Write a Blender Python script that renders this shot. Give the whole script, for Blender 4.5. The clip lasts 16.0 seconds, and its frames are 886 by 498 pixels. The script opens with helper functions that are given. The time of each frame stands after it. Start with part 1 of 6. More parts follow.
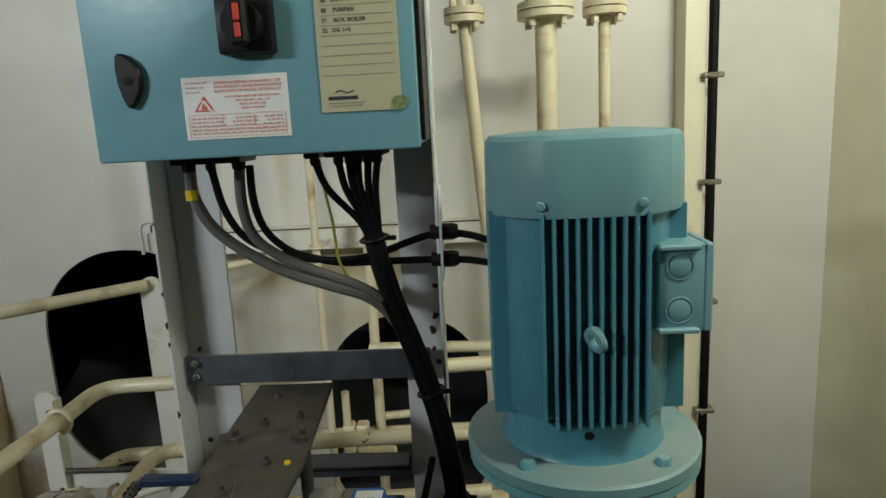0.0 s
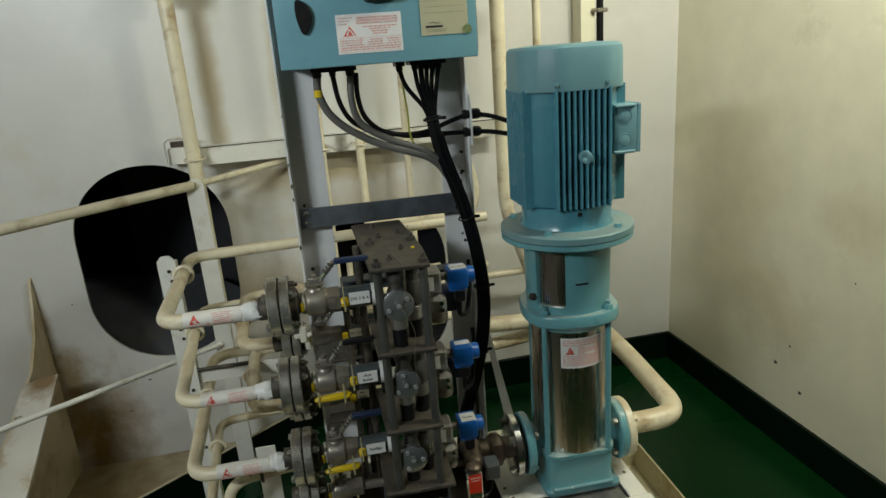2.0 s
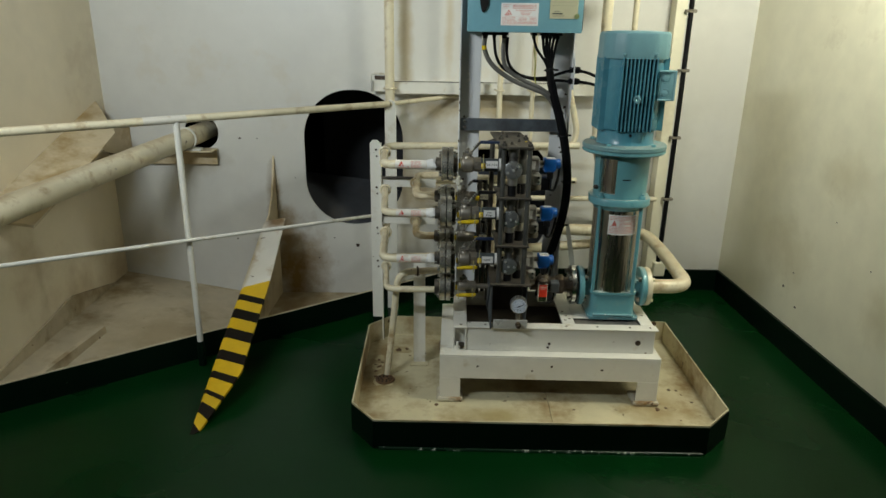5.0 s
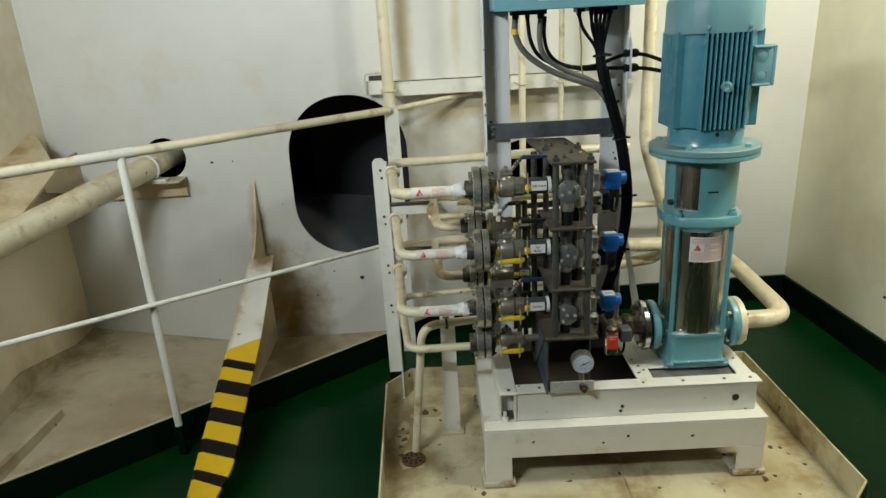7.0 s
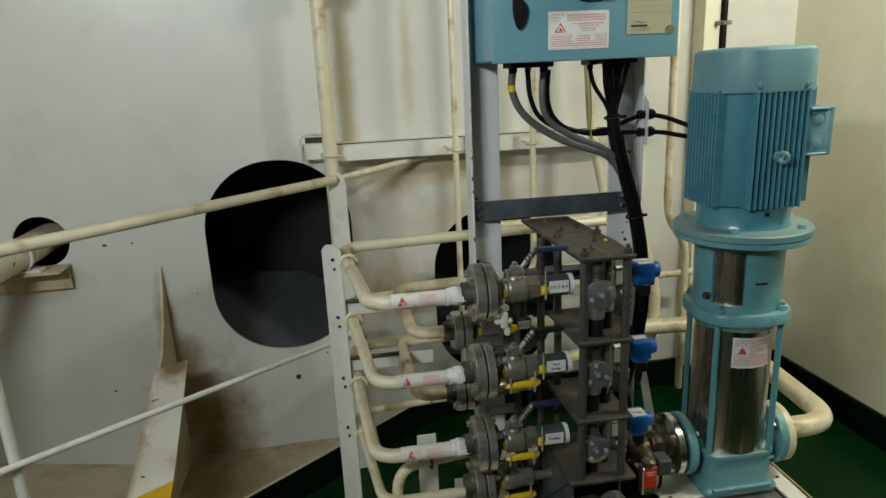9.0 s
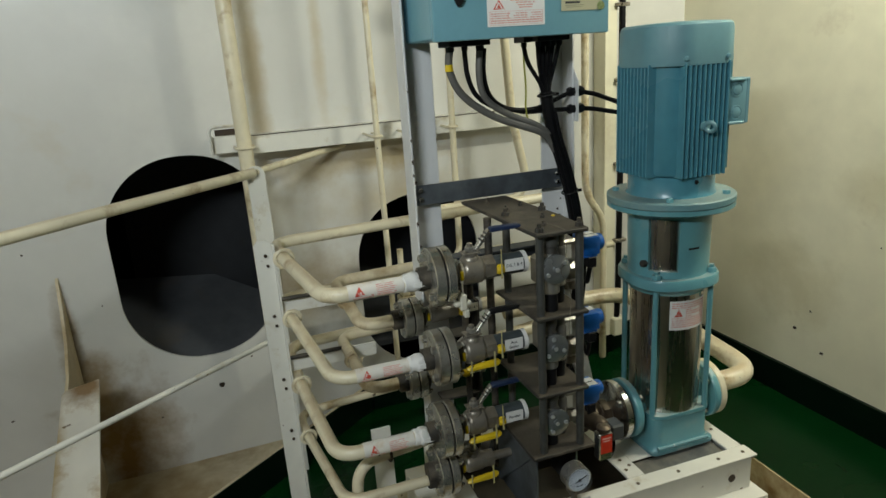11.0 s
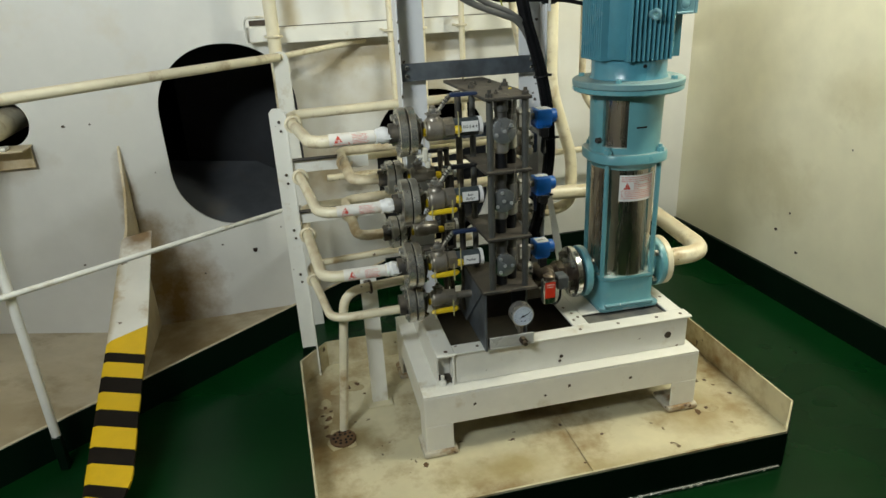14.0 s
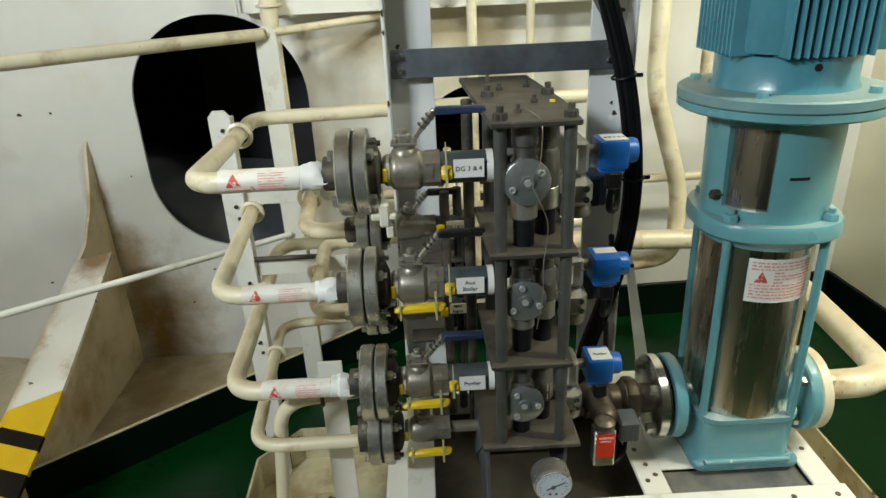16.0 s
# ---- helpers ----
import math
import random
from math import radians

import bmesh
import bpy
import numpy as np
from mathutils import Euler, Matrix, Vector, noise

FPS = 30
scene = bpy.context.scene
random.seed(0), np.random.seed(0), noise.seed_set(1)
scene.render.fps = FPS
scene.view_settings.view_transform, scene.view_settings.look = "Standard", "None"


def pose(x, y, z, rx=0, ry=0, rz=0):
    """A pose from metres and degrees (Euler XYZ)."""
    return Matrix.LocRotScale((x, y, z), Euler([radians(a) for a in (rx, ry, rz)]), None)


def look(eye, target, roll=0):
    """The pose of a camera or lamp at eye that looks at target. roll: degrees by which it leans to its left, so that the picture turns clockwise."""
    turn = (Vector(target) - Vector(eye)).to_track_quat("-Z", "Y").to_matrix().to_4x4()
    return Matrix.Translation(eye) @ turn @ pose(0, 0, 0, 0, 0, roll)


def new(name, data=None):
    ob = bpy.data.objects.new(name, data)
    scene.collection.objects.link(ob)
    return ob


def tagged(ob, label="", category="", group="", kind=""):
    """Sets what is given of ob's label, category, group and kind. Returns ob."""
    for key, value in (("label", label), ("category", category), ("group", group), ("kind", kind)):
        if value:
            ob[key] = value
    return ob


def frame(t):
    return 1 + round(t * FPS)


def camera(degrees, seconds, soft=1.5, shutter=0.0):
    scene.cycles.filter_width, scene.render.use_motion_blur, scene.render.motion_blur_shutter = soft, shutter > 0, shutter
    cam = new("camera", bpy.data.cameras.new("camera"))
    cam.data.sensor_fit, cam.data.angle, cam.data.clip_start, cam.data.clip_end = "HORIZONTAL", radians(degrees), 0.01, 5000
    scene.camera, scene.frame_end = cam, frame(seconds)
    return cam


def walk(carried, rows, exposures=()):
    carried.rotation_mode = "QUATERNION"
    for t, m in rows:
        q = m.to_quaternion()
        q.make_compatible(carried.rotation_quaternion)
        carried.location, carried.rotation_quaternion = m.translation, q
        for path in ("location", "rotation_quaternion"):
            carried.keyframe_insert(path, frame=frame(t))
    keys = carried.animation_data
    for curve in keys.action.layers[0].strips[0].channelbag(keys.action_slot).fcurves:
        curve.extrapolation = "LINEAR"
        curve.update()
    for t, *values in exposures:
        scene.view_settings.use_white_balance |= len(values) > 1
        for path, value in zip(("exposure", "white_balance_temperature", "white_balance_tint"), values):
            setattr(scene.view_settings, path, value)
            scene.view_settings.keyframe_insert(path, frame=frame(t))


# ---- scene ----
cam = camera(68.8, 16.0)
PATH = [
    (0, (-0.204, 0.008, 1.558), (-0.232, 1.972, 1.181), -2.95),
    (0.5, (-0.375, -0.125, 1.534), (-0.291, 1.829, 1.117), -4.0),
    (1, (-0.466, -0.246, 1.551), (-0.253, 1.683, 1.067), -3.9),
    (1.5, (-0.557, -0.487, 1.545), (-0.241, 1.41, 0.998), -3.2),
    (2, (-0.659, -0.602, 1.543), (-0.276, 1.273, 0.963), -4.3),
    (2.5, (-0.804, -0.652, 1.492), (-0.388, 1.222, 0.931), -6.0),
    (3, (-0.873, -0.85, 1.518), (-0.463, 1.042, 1.016), -4.4),
    (3.5, (-0.914, -1.207, 1.571), (-0.532, 0.691, 1.067), -1.5),
    (4, (-0.914, -1.423, 1.568), (-0.62, 0.477, 1.016), 1.5),
    (4.5, (-0.827, -1.675, 1.558), (-0.722, 0.226, 0.945), 1.9),
    (4.7, (-0.812, -1.752, 1.52), (-0.748, 0.149, 0.902), 1.7),
    (6.8, (-0.908, -1.204, 1.495), (-0.897, 0.676, 0.813), -3.3),
    (7, (-0.927, -1.102, 1.501), (-0.871, 0.788, 0.848), -3.1),
    (7.5, (-0.995, -0.937, 1.501), (-0.796, 0.969, 0.928), -2.7),
    (8, (-1.117, -0.821, 1.532), (-0.766, 1.076, 1.006), -2.1),
    (8.5, (-1.131, -0.705, 1.519), (-0.757, 1.186, 0.988), -1.7),
    (9, (-1.077, -0.565, 1.517), (-0.736, 1.333, 0.99), -2.6),
    (9.5, (-1.095, -0.432, 1.514), (-0.652, 1.446, 0.987), -2.7),
    (9.7, (-1.119, -0.372, 1.515), (-0.591, 1.484, 0.991), -3.4),
    (11.8, (-1.26, -0.669, 1.492), (-0.596, 1.117, 0.884), -3.7),
    (12, (-1.288, -0.722, 1.504), (-0.645, 1.068, 0.887), -4.0),
    (12.5, (-1.379, -0.906, 1.495), (-0.704, 0.874, 0.88), -3.6),
    (13, (-1.354, -1.052, 1.475), (-0.648, 0.694, 0.802), -2.4),
    (13.5, (-1.21, -1.112, 1.454), (-0.617, 0.65, 0.717), -2.8),
    (14, (-1.081, -0.918, 1.393), (-0.639, 0.881, 0.64), -2.9),
    (14.5, (-0.971, -0.637, 1.347), (-0.634, 1.168, 0.552), -1.5),
    (15, (-0.79, -0.4, 1.293), (-0.607, 1.405, 0.452), -1.9),
    (15.5, (-0.686, -0.259, 1.309), (-0.59, 1.556, 0.474), -2.8),
    (16, (-0.673, -0.179, 1.312), (-0.574, 1.655, 0.52), -2.6),
]
EXPOSURES = [(0, -0.56), (0.5, -0.44), (1.5, -0.40), (2.5, -0.22), (4.5, -0.18), (7, 0.24), (7.5, -0.05), (8, -0.2), (9.5, -0.26), (12, -0.18), (13.5, 0.05), (14, 0.36), (16, 0.58)]
walk(cam, [(t, look(eye, target, roll)) for t, eye, target, roll in PATH], EXPOSURES)

# ---- world and lamps ----
world = bpy.data.worlds.new("world")
scene.world = world
world.use_nodes = True
world.node_tree.nodes["Background"].inputs[0].default_value = (0.9, 0.92, 1.0, 1)
world.node_tree.nodes["Background"].inputs[1].default_value = 0.0015


def lamp(x, y, z, sx, sy, watts, colour, rx=0, rz=0, spread=180):
    d = bpy.data.lights.new("lamp_light", "AREA")
    d.shape, d.size, d.size_y, d.energy, d.color = "RECTANGLE", sx, sy, watts, colour
    d.spread = radians(spread)
    ob = new("lamp_light", d)
    ob.matrix_world = pose(x, y, z, rx, 0, rz)
    return ob


COOL, WARM = (0.87, 0.957, 0.97), (0.95, 0.96, 0.81)
lamp(-2.16, -0.78, 2.20, 0.7, 0.10, 32, COOL, 82, -20, 155)
lamp(0.72, 0.36, 2.36, 0.5, 0.10, 31, WARM, 62, -12)
lamp(2.6, 0.4, 3.3, 1.6, 1.6, 95, (1.0, 0.95, 0.72))


# ---- materials ----
def mat(name, colour, rough=0.5, metal=0.0, vary=0.12, scale=14.0, bump=0.06, stain=None, stain_at=0.62, stain_scale=3.0,
        stretch=(1, 1, 1), rough_vary=0.12, coat=0.0, objvary=0.0, dust=None, dust_at=0.55, spot=None, spot_scale=40.0, spot_at=0.7, bump_dist=0.004, blots=()):
    """A surface with a base colour that varies at two scales, an optional stain and spots, uneven gloss and fine relief."""
    m = bpy.data.materials.new(name)
    m.use_nodes = True
    nt = m.node_tree
    bsdf = nt.nodes["Principled BSDF"]
    link = nt.links.new
    tc = nt.nodes.new("ShaderNodeTexCoord")
    mp = nt.nodes.new("ShaderNodeMapping")
    mp.inputs["Scale"].default_value = stretch
    geo = nt.nodes.new("ShaderNodeNewGeometry")
    link(geo.outputs["Position"], mp.inputs["Vector"])

    def noise_tex(sc, detail=6.0, ro=0.55):
        n = nt.nodes.new("ShaderNodeTexNoise")
        n.inputs["Scale"].default_value, n.inputs["Detail"].default_value, n.inputs["Roughness"].default_value = sc, detail, ro
        link(mp.outputs["Vector"], n.inputs["Vector"])
        return n

    def mixc(fac, a, b):
        x = nt.nodes.new("ShaderNodeMix")
        x.data_type = "RGBA"
        if isinstance(fac, float):
            x.inputs[0].default_value = fac
        else:
            link(fac, x.inputs[0])
        for sock, v in ((x.inputs[6], a), (x.inputs[7], b)):
            if isinstance(v, tuple):
                sock.default_value = (*v, 1)
            else:
                link(v, sock)
        return x.outputs[2]

    def ramp(src, lo, hi):
        r = nt.nodes.new("ShaderNodeMapRange")
        r.inputs[1].default_value, r.inputs[2].default_value = lo, hi
        link(src, r.inputs[0])
        return r.outputs[0]

    fine, coarse = noise_tex(scale), noise_tex(scale * 0.17, 4.0)
    dark = tuple(c * (1 - vary) for c in colour)
    light = tuple(min(1, c * (1 + vary)) for c in colour)
    col = mixc(ramp(fine.outputs["Fac"], 0.3, 0.7), dark, light)
    col = mixc(ramp(coarse.outputs["Fac"], 0.35, 0.75), col, mixc(0.55, colour, dark))
    if stain:
        st = noise_tex(stain_scale, 9.0, 0.62)
        col = mixc(ramp(st.outputs["Fac"], stain_at - 0.08, stain_at + 0.1), col, stain)
    if spot:
        sp = noise_tex(spot_scale, 3.0, 0.5)
        col = mixc(ramp(sp.outputs["Fac"], spot_at, spot_at + 0.03), col, spot)
    for centre, radii, tint, strength in blots:   # ragged-edged washes of dirt and rust; beside the knee also its painted shade
        off = nt.nodes.new("ShaderNodeMapping")
        off.vector_type = "TEXTURE"
        off.inputs["Location"].default_value, off.inputs["Scale"].default_value = centre, radii
        link(geo.outputs["Position"], off.inputs["Vector"])
        ln = nt.nodes.new("ShaderNodeVectorMath")
        ln.operation = "LENGTH"
        link(off.outputs[0], ln.inputs[0])
        rag = noise_tex(7.0, 8.0, 0.62)
        ad = nt.nodes.new("ShaderNodeMath")
        ad.operation = "MULTIPLY_ADD"
        link(rag.outputs["Fac"], ad.inputs[0])
        ad.inputs[1].default_value = 1.7
        link(ln.outputs["Value"], ad.inputs[2])
        fade = nt.nodes.new("ShaderNodeMapRange")
        fade.inputs[1].default_value, fade.inputs[2].default_value, fade.inputs[3].default_value, fade.inputs[4].default_value = 1.0, 1.85, strength, 0.0
        link(ad.outputs[0], fade.inputs[0])
        col = mixc(fade.outputs[0], col, tint)
    if objvary:
        oi = nt.nodes.new("ShaderNodeObjectInfo")
        hs = nt.nodes.new("ShaderNodeHueSaturation")
        mr = nt.nodes.new("ShaderNodeMapRange")
        mr.inputs[3].default_value, mr.inputs[4].default_value = 1 - objvary, 1 + objvary
        link(oi.outputs["Random"], mr.inputs[0])
        link(mr.outputs[0], hs.inputs["Value"])
        link(col, hs.inputs["Color"])
        col = hs.outputs[0]
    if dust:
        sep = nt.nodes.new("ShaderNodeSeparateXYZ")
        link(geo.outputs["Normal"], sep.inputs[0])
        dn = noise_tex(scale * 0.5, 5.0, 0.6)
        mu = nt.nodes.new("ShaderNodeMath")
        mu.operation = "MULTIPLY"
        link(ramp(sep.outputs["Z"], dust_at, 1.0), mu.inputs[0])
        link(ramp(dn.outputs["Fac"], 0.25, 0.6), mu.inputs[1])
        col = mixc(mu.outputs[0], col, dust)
    link(col, bsdf.inputs["Base Color"])
    rr = nt.nodes.new("ShaderNodeMapRange")
    rr.inputs[3].default_value, rr.inputs[4].default_value = max(0.03, rough - rough_vary), min(1, rough + rough_vary)
    link(coarse.outputs["Fac"], rr.inputs[0])
    link(rr.outputs[0], bsdf.inputs["Roughness"])
    bsdf.inputs["Metallic"].default_value = metal
    bsdf.inputs["Coat Weight"].default_value = coat
    if bump:
        bp = nt.nodes.new("ShaderNodeBump")
        bp.inputs["Strength"].default_value, bp.inputs["Distance"].default_value = bump * 4, bump_dist
        link(fine.outputs["Fac"], bp.inputs["Height"])
        link(bp.outputs[0], bsdf.inputs["Normal"])
    return m


# The first three blots mix brown stain with the knee bracket's painted shadow.
WALL = mat("wall_white_paint", (0.66, 0.65, 0.61), 0.42, vary=0.05, scale=9, bump=0.03, stain=(0.60, 0.54, 0.42), stain_at=0.70, stain_scale=1.7, spot=(0.25, 0.14, 0.06), spot_scale=9, spot_at=0.80,
           blots=(((-1.64, 2.05, 0.10), (0.26, 1, 0.38), (0.22, 0.13, 0.033), 0.97), ((-1.69, 2.05, 0.36), (0.12, 1, 0.26), (0.26, 0.17, 0.065), 0.8), ((-1.75, 2.05, 0.62), (0.05, 1, 0.22), (0.26, 0.185, 0.085), 0.85), ((-0.45, 2.05, 0.95), (0.55, 1, 0.16), (0.45, 0.36, 0.20), 0.55), ((-0.96, 2.05, 1.50), (0.05, 1, 0.45), (0.46, 0.36, 0.18), 0.6), ((-0.62, 2.05, 1.13), (0.55, 1, 0.08), (0.44, 0.33, 0.16), 0.65), ((-0.85, 2.05, 0.62), (0.30, 1, 0.20), (0.36, 0.26, 0.12), 0.75), ((-0.72, 2.05, 1.62), (0.03, 1, 0.35), (0.48, 0.38, 0.20), 0.5), ((-2.15, 2.05, 0.80), (0.22, 1, 0.10), (0.36, 0.29, 0.17), 0.5),
                  ((-0.80, 2.05, 1.10), (0.22, 1, 0.09), (0.42, 0.33, 0.16), 0.5), ((-0.40, 2.05, 1.14), (0.25, 1, 0.08), (0.42, 0.33, 0.16), 0.5), ((-0.95, 2.05, 1.80), (0.10, 1, 0.16), (0.45, 0.38, 0.22), 0.45)))
WALLR = mat("wall_cream_paint", (0.84, 0.80, 0.62), 0.40, vary=0.05, scale=8, bump=0.03, stain=(0.55, 0.48, 0.34), stain_at=0.70, stain_scale=2.2, spot=(0.2, 0.11, 0.05), spot_scale=8, spot_at=0.79,
            blots=(((0.99, 1.35, 0.50), (1, 0.26, 0.22), (0.50, 0.43, 0.24), 0.45), ((0.99, 1.0, 0.95), (1, 0.2, 0.14), (0.54, 0.47, 0.28), 0.4), ((0.99, 0.55, 0.45), (1, 0.22, 0.16), (0.50, 0.43, 0.24), 0.4)))
# The first blot mixes dirt with brown shade painted beside the knee.
BAY = mat("dirty_bay_paint", (0.54, 0.465, 0.33), 0.55, vary=0.14, scale=9, stain=(0.24, 0.17, 0.08), stain_at=0.60, stain_scale=3.2, spot=(0.10, 0.06, 0.025), spot_scale=16, spot_at=0.72,
          blots=(((-1.55, 1.75, 0.04), (0.36, 0.50, 0.5), (0.24, 0.165, 0.07), 0.92), ((-2.15, 1.30, 0.04), (0.36, 0.55, 0.6), (0.33, 0.25, 0.135), 0.6)))
# The unseen front wall and deckhead are kept dark to limit bounced light.
FRONT = mat("unseen_front_wall_grey", (0.10, 0.10, 0.095), 0.5, vary=0.06)
CEIL = mat("ceiling_paint", (0.30, 0.29, 0.26), 0.5, vary=0.04)
# Near black in place of the darkness behind the bulkhead.
DARKV = mat("void_darkness", (0.007, 0.0065, 0.006), 0.8, vary=0.2)
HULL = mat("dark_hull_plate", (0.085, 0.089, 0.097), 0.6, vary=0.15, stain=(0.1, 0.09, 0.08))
# Shaded copy of the hull plate, its dimness put into the colour.
HULLD = mat("hull_plate_shaded", (0.040, 0.042, 0.046), 0.6, vary=0.15, stain=(0.04, 0.036, 0.03))
GREEN = mat("green_deck_paint", (0.0013, 0.026, 0.0050), 0.28, vary=0.16, scale=5, bump=0.05, stain=(0.0015, 0.027, 0.005), stain_at=0.58, stain_scale=2.0, spot=(0.25, 0.3, 0.22), spot_scale=26, spot_at=0.80, bump_dist=0.006)
BEAD = mat("scuffed_weld_bead", (0.004, 0.02, 0.009), 0.3, vary=0.2, scale=20, bump=0.2, spot=(0.45, 0.48, 0.42), spot_scale=55, spot_at=0.60)
KERB = mat("dark_green_kerb_paint", (0.0012, 0.0075, 0.0032), 0.40, vary=0.18, scale=12, spot=(0.2, 0.25, 0.18), spot_scale=30, spot_at=0.79)
KNEEW = mat("rusting_white_paint", (0.70, 0.67, 0.60), 0.45, vary=0.08, scale=14, bump=0.06, stain=(0.42, 0.30, 0.16), stain_at=0.64, stain_scale=9, spot=(0.10, 0.05, 0.02), spot_scale=24, spot_at=0.69,
            blots=(((-1.69, 1.80, 0.50), (0.10, 0.09, 0.2), (0.22, 0.125, 0.045), 0.95), ((-1.76, 1.45, 0.37), (0.03, 0.5, 0.4), (0.40, 0.30, 0.14), 0.8)))
GRIMY = mat("grimy_cream_pipe_paint", (0.72, 0.63, 0.45), 0.42, vary=0.10, scale=12, bump=0.06, stain=(0.40, 0.28, 0.14), stain_at=0.57, stain_scale=7, spot=(0.10, 0.06, 0.03), spot_scale=30, spot_at=0.74)
# Brown for knee web, gusset and ledge, part stain and part painted shade.
BAYW = mat("brown_stain_and_shade_paint", (0.62, 0.52, 0.35), 0.5, vary=0.10, scale=12, bump=0.05, stain=(0.38, 0.26, 0.11), stain_at=0.56, stain_scale=5)
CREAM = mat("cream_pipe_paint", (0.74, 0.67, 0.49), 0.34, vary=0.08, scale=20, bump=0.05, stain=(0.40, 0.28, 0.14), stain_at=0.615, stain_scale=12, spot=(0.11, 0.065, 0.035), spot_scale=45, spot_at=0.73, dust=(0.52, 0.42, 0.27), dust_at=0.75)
WHITE = mat("white_steel_paint", (0.75, 0.735, 0.67), 0.38, vary=0.06, scale=16, bump=0.05, stain=(0.46, 0.37, 0.21), stain_at=0.655, stain_scale=7, spot=(0.14, 0.075, 0.03), spot_scale=48, spot_at=0.745)
POSTP = mat("pale_grey_post_paint", (0.70, 0.705, 0.71), 0.4, vary=0.05, scale=16, bump=0.04, stain=(0.36, 0.34, 0.31), stain_at=0.72, stain_scale=6, spot=(0.07, 0.07, 0.07), spot_scale=22, spot_at=0.74)
TRAY = mat("stained_tray_paint", (0.60, 0.545, 0.365), 0.5, vary=0.10, scale=12, bump=0.06, stain=(0.26, 0.165, 0.06), stain_at=0.575, stain_scale=4, spot=(0.07, 0.035, 0.015), spot_scale=20, spot_at=0.70,
           blots=(((-1.02, 0.86, 0.03), (0.14, 0.17, 0.3), (0.20, 0.145, 0.05), 0.9), ((-1.04, 1.12, 0.03), (0.10, 0.18, 0.3), (0.22, 0.14, 0.05), 0.85), ((-0.55, 0.56, 0.03), (0.26, 0.09, 0.3), (0.34, 0.26, 0.10), 0.75),
                  ((0.16, 0.62, 0.03), (0.20, 0.15, 0.3), (0.30, 0.21, 0.08), 0.8), ((-0.25, 0.47, 0.03), (0.30, 0.07, 0.3), (0.34, 0.26, 0.11), 0.7)))
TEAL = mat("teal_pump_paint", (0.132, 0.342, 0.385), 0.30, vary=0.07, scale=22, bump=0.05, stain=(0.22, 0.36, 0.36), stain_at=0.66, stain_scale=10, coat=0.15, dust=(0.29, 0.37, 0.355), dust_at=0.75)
TEALD = mat("blue_motor_paint", (0.076, 0.250, 0.325), 0.28, vary=0.08, scale=22, bump=0.05, coat=0.3)
TEALL = mat("dusty_teal_cover_paint", (0.148, 0.305, 0.348), 0.50, vary=0.06, scale=18, bump=0.04)
CAB = mat("cabinet_blue_paint", (0.176, 0.378, 0.450), 0.36, vary=0.03, scale=60, bump=0.02)
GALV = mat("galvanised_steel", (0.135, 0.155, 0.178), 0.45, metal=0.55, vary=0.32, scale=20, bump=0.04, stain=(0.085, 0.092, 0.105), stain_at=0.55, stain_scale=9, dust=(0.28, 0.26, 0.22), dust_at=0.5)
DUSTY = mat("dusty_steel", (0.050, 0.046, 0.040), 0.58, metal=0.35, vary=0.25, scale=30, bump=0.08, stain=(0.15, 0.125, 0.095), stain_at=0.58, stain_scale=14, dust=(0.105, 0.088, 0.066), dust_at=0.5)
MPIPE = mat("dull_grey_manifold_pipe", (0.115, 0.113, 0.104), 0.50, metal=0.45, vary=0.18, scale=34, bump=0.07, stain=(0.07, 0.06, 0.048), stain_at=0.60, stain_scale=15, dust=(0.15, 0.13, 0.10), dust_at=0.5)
TIEROD = mat("dull_grey_tie_rod", (0.092, 0.094, 0.088), 0.50, metal=0.45, vary=0.2, scale=30, bump=0.05, stain=(0.055, 0.05, 0.042), stain_at=0.60, stain_scale=16)
SLATE = mat("dark_slate_plate_paint", (0.060, 0.068, 0.075), 0.50, vary=0.2, scale=24, bump=0.05, stain=(0.075, 0.07, 0.06), stain_at=0.62, stain_scale=9)
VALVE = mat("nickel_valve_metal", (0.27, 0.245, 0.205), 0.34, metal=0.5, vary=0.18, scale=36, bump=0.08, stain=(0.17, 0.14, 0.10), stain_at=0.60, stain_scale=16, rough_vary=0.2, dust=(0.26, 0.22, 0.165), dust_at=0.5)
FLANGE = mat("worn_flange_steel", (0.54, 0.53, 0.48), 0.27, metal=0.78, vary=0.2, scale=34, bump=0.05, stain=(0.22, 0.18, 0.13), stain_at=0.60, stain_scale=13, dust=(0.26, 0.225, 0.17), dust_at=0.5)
BRIGHT = mat("bright_steel", (0.62, 0.62, 0.60), 0.25, metal=1.0, vary=0.06, scale=60, bump=0.02)
STAIN = mat("brushed_stainless", (0.56, 0.50, 0.43), 0.27, metal=1.0, vary=0.08, scale=40, bump=0.02, stretch=(6, 6, 0.4))
PSHEET = mat("pale_zinc_sheet", (0.58, 0.58, 0.56), 0.30, metal=0.35, vary=0.10, scale=40, bump=0.03)
DISC = mat("turned_steel_disc", (0.36, 0.375, 0.38), 0.26, metal=0.7, vary=0.12, scale=50, bump=0.04)
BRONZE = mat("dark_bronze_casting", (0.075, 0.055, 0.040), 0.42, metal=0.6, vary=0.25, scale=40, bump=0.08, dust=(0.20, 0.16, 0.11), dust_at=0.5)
BLACK = mat("black_plastic", (0.012, 0.012, 0.013), 0.42, vary=0.2, scale=60, bump=0.02)
RUBBER = mat("black_cable_sheath", (0.006, 0.006, 0.007), 0.55, vary=0.25, scale=50, bump=0.03)
GREYC = mat("grey_cable_sheath", (0.13, 0.125, 0.115), 0.55, vary=0.12, scale=50, bump=0.03)
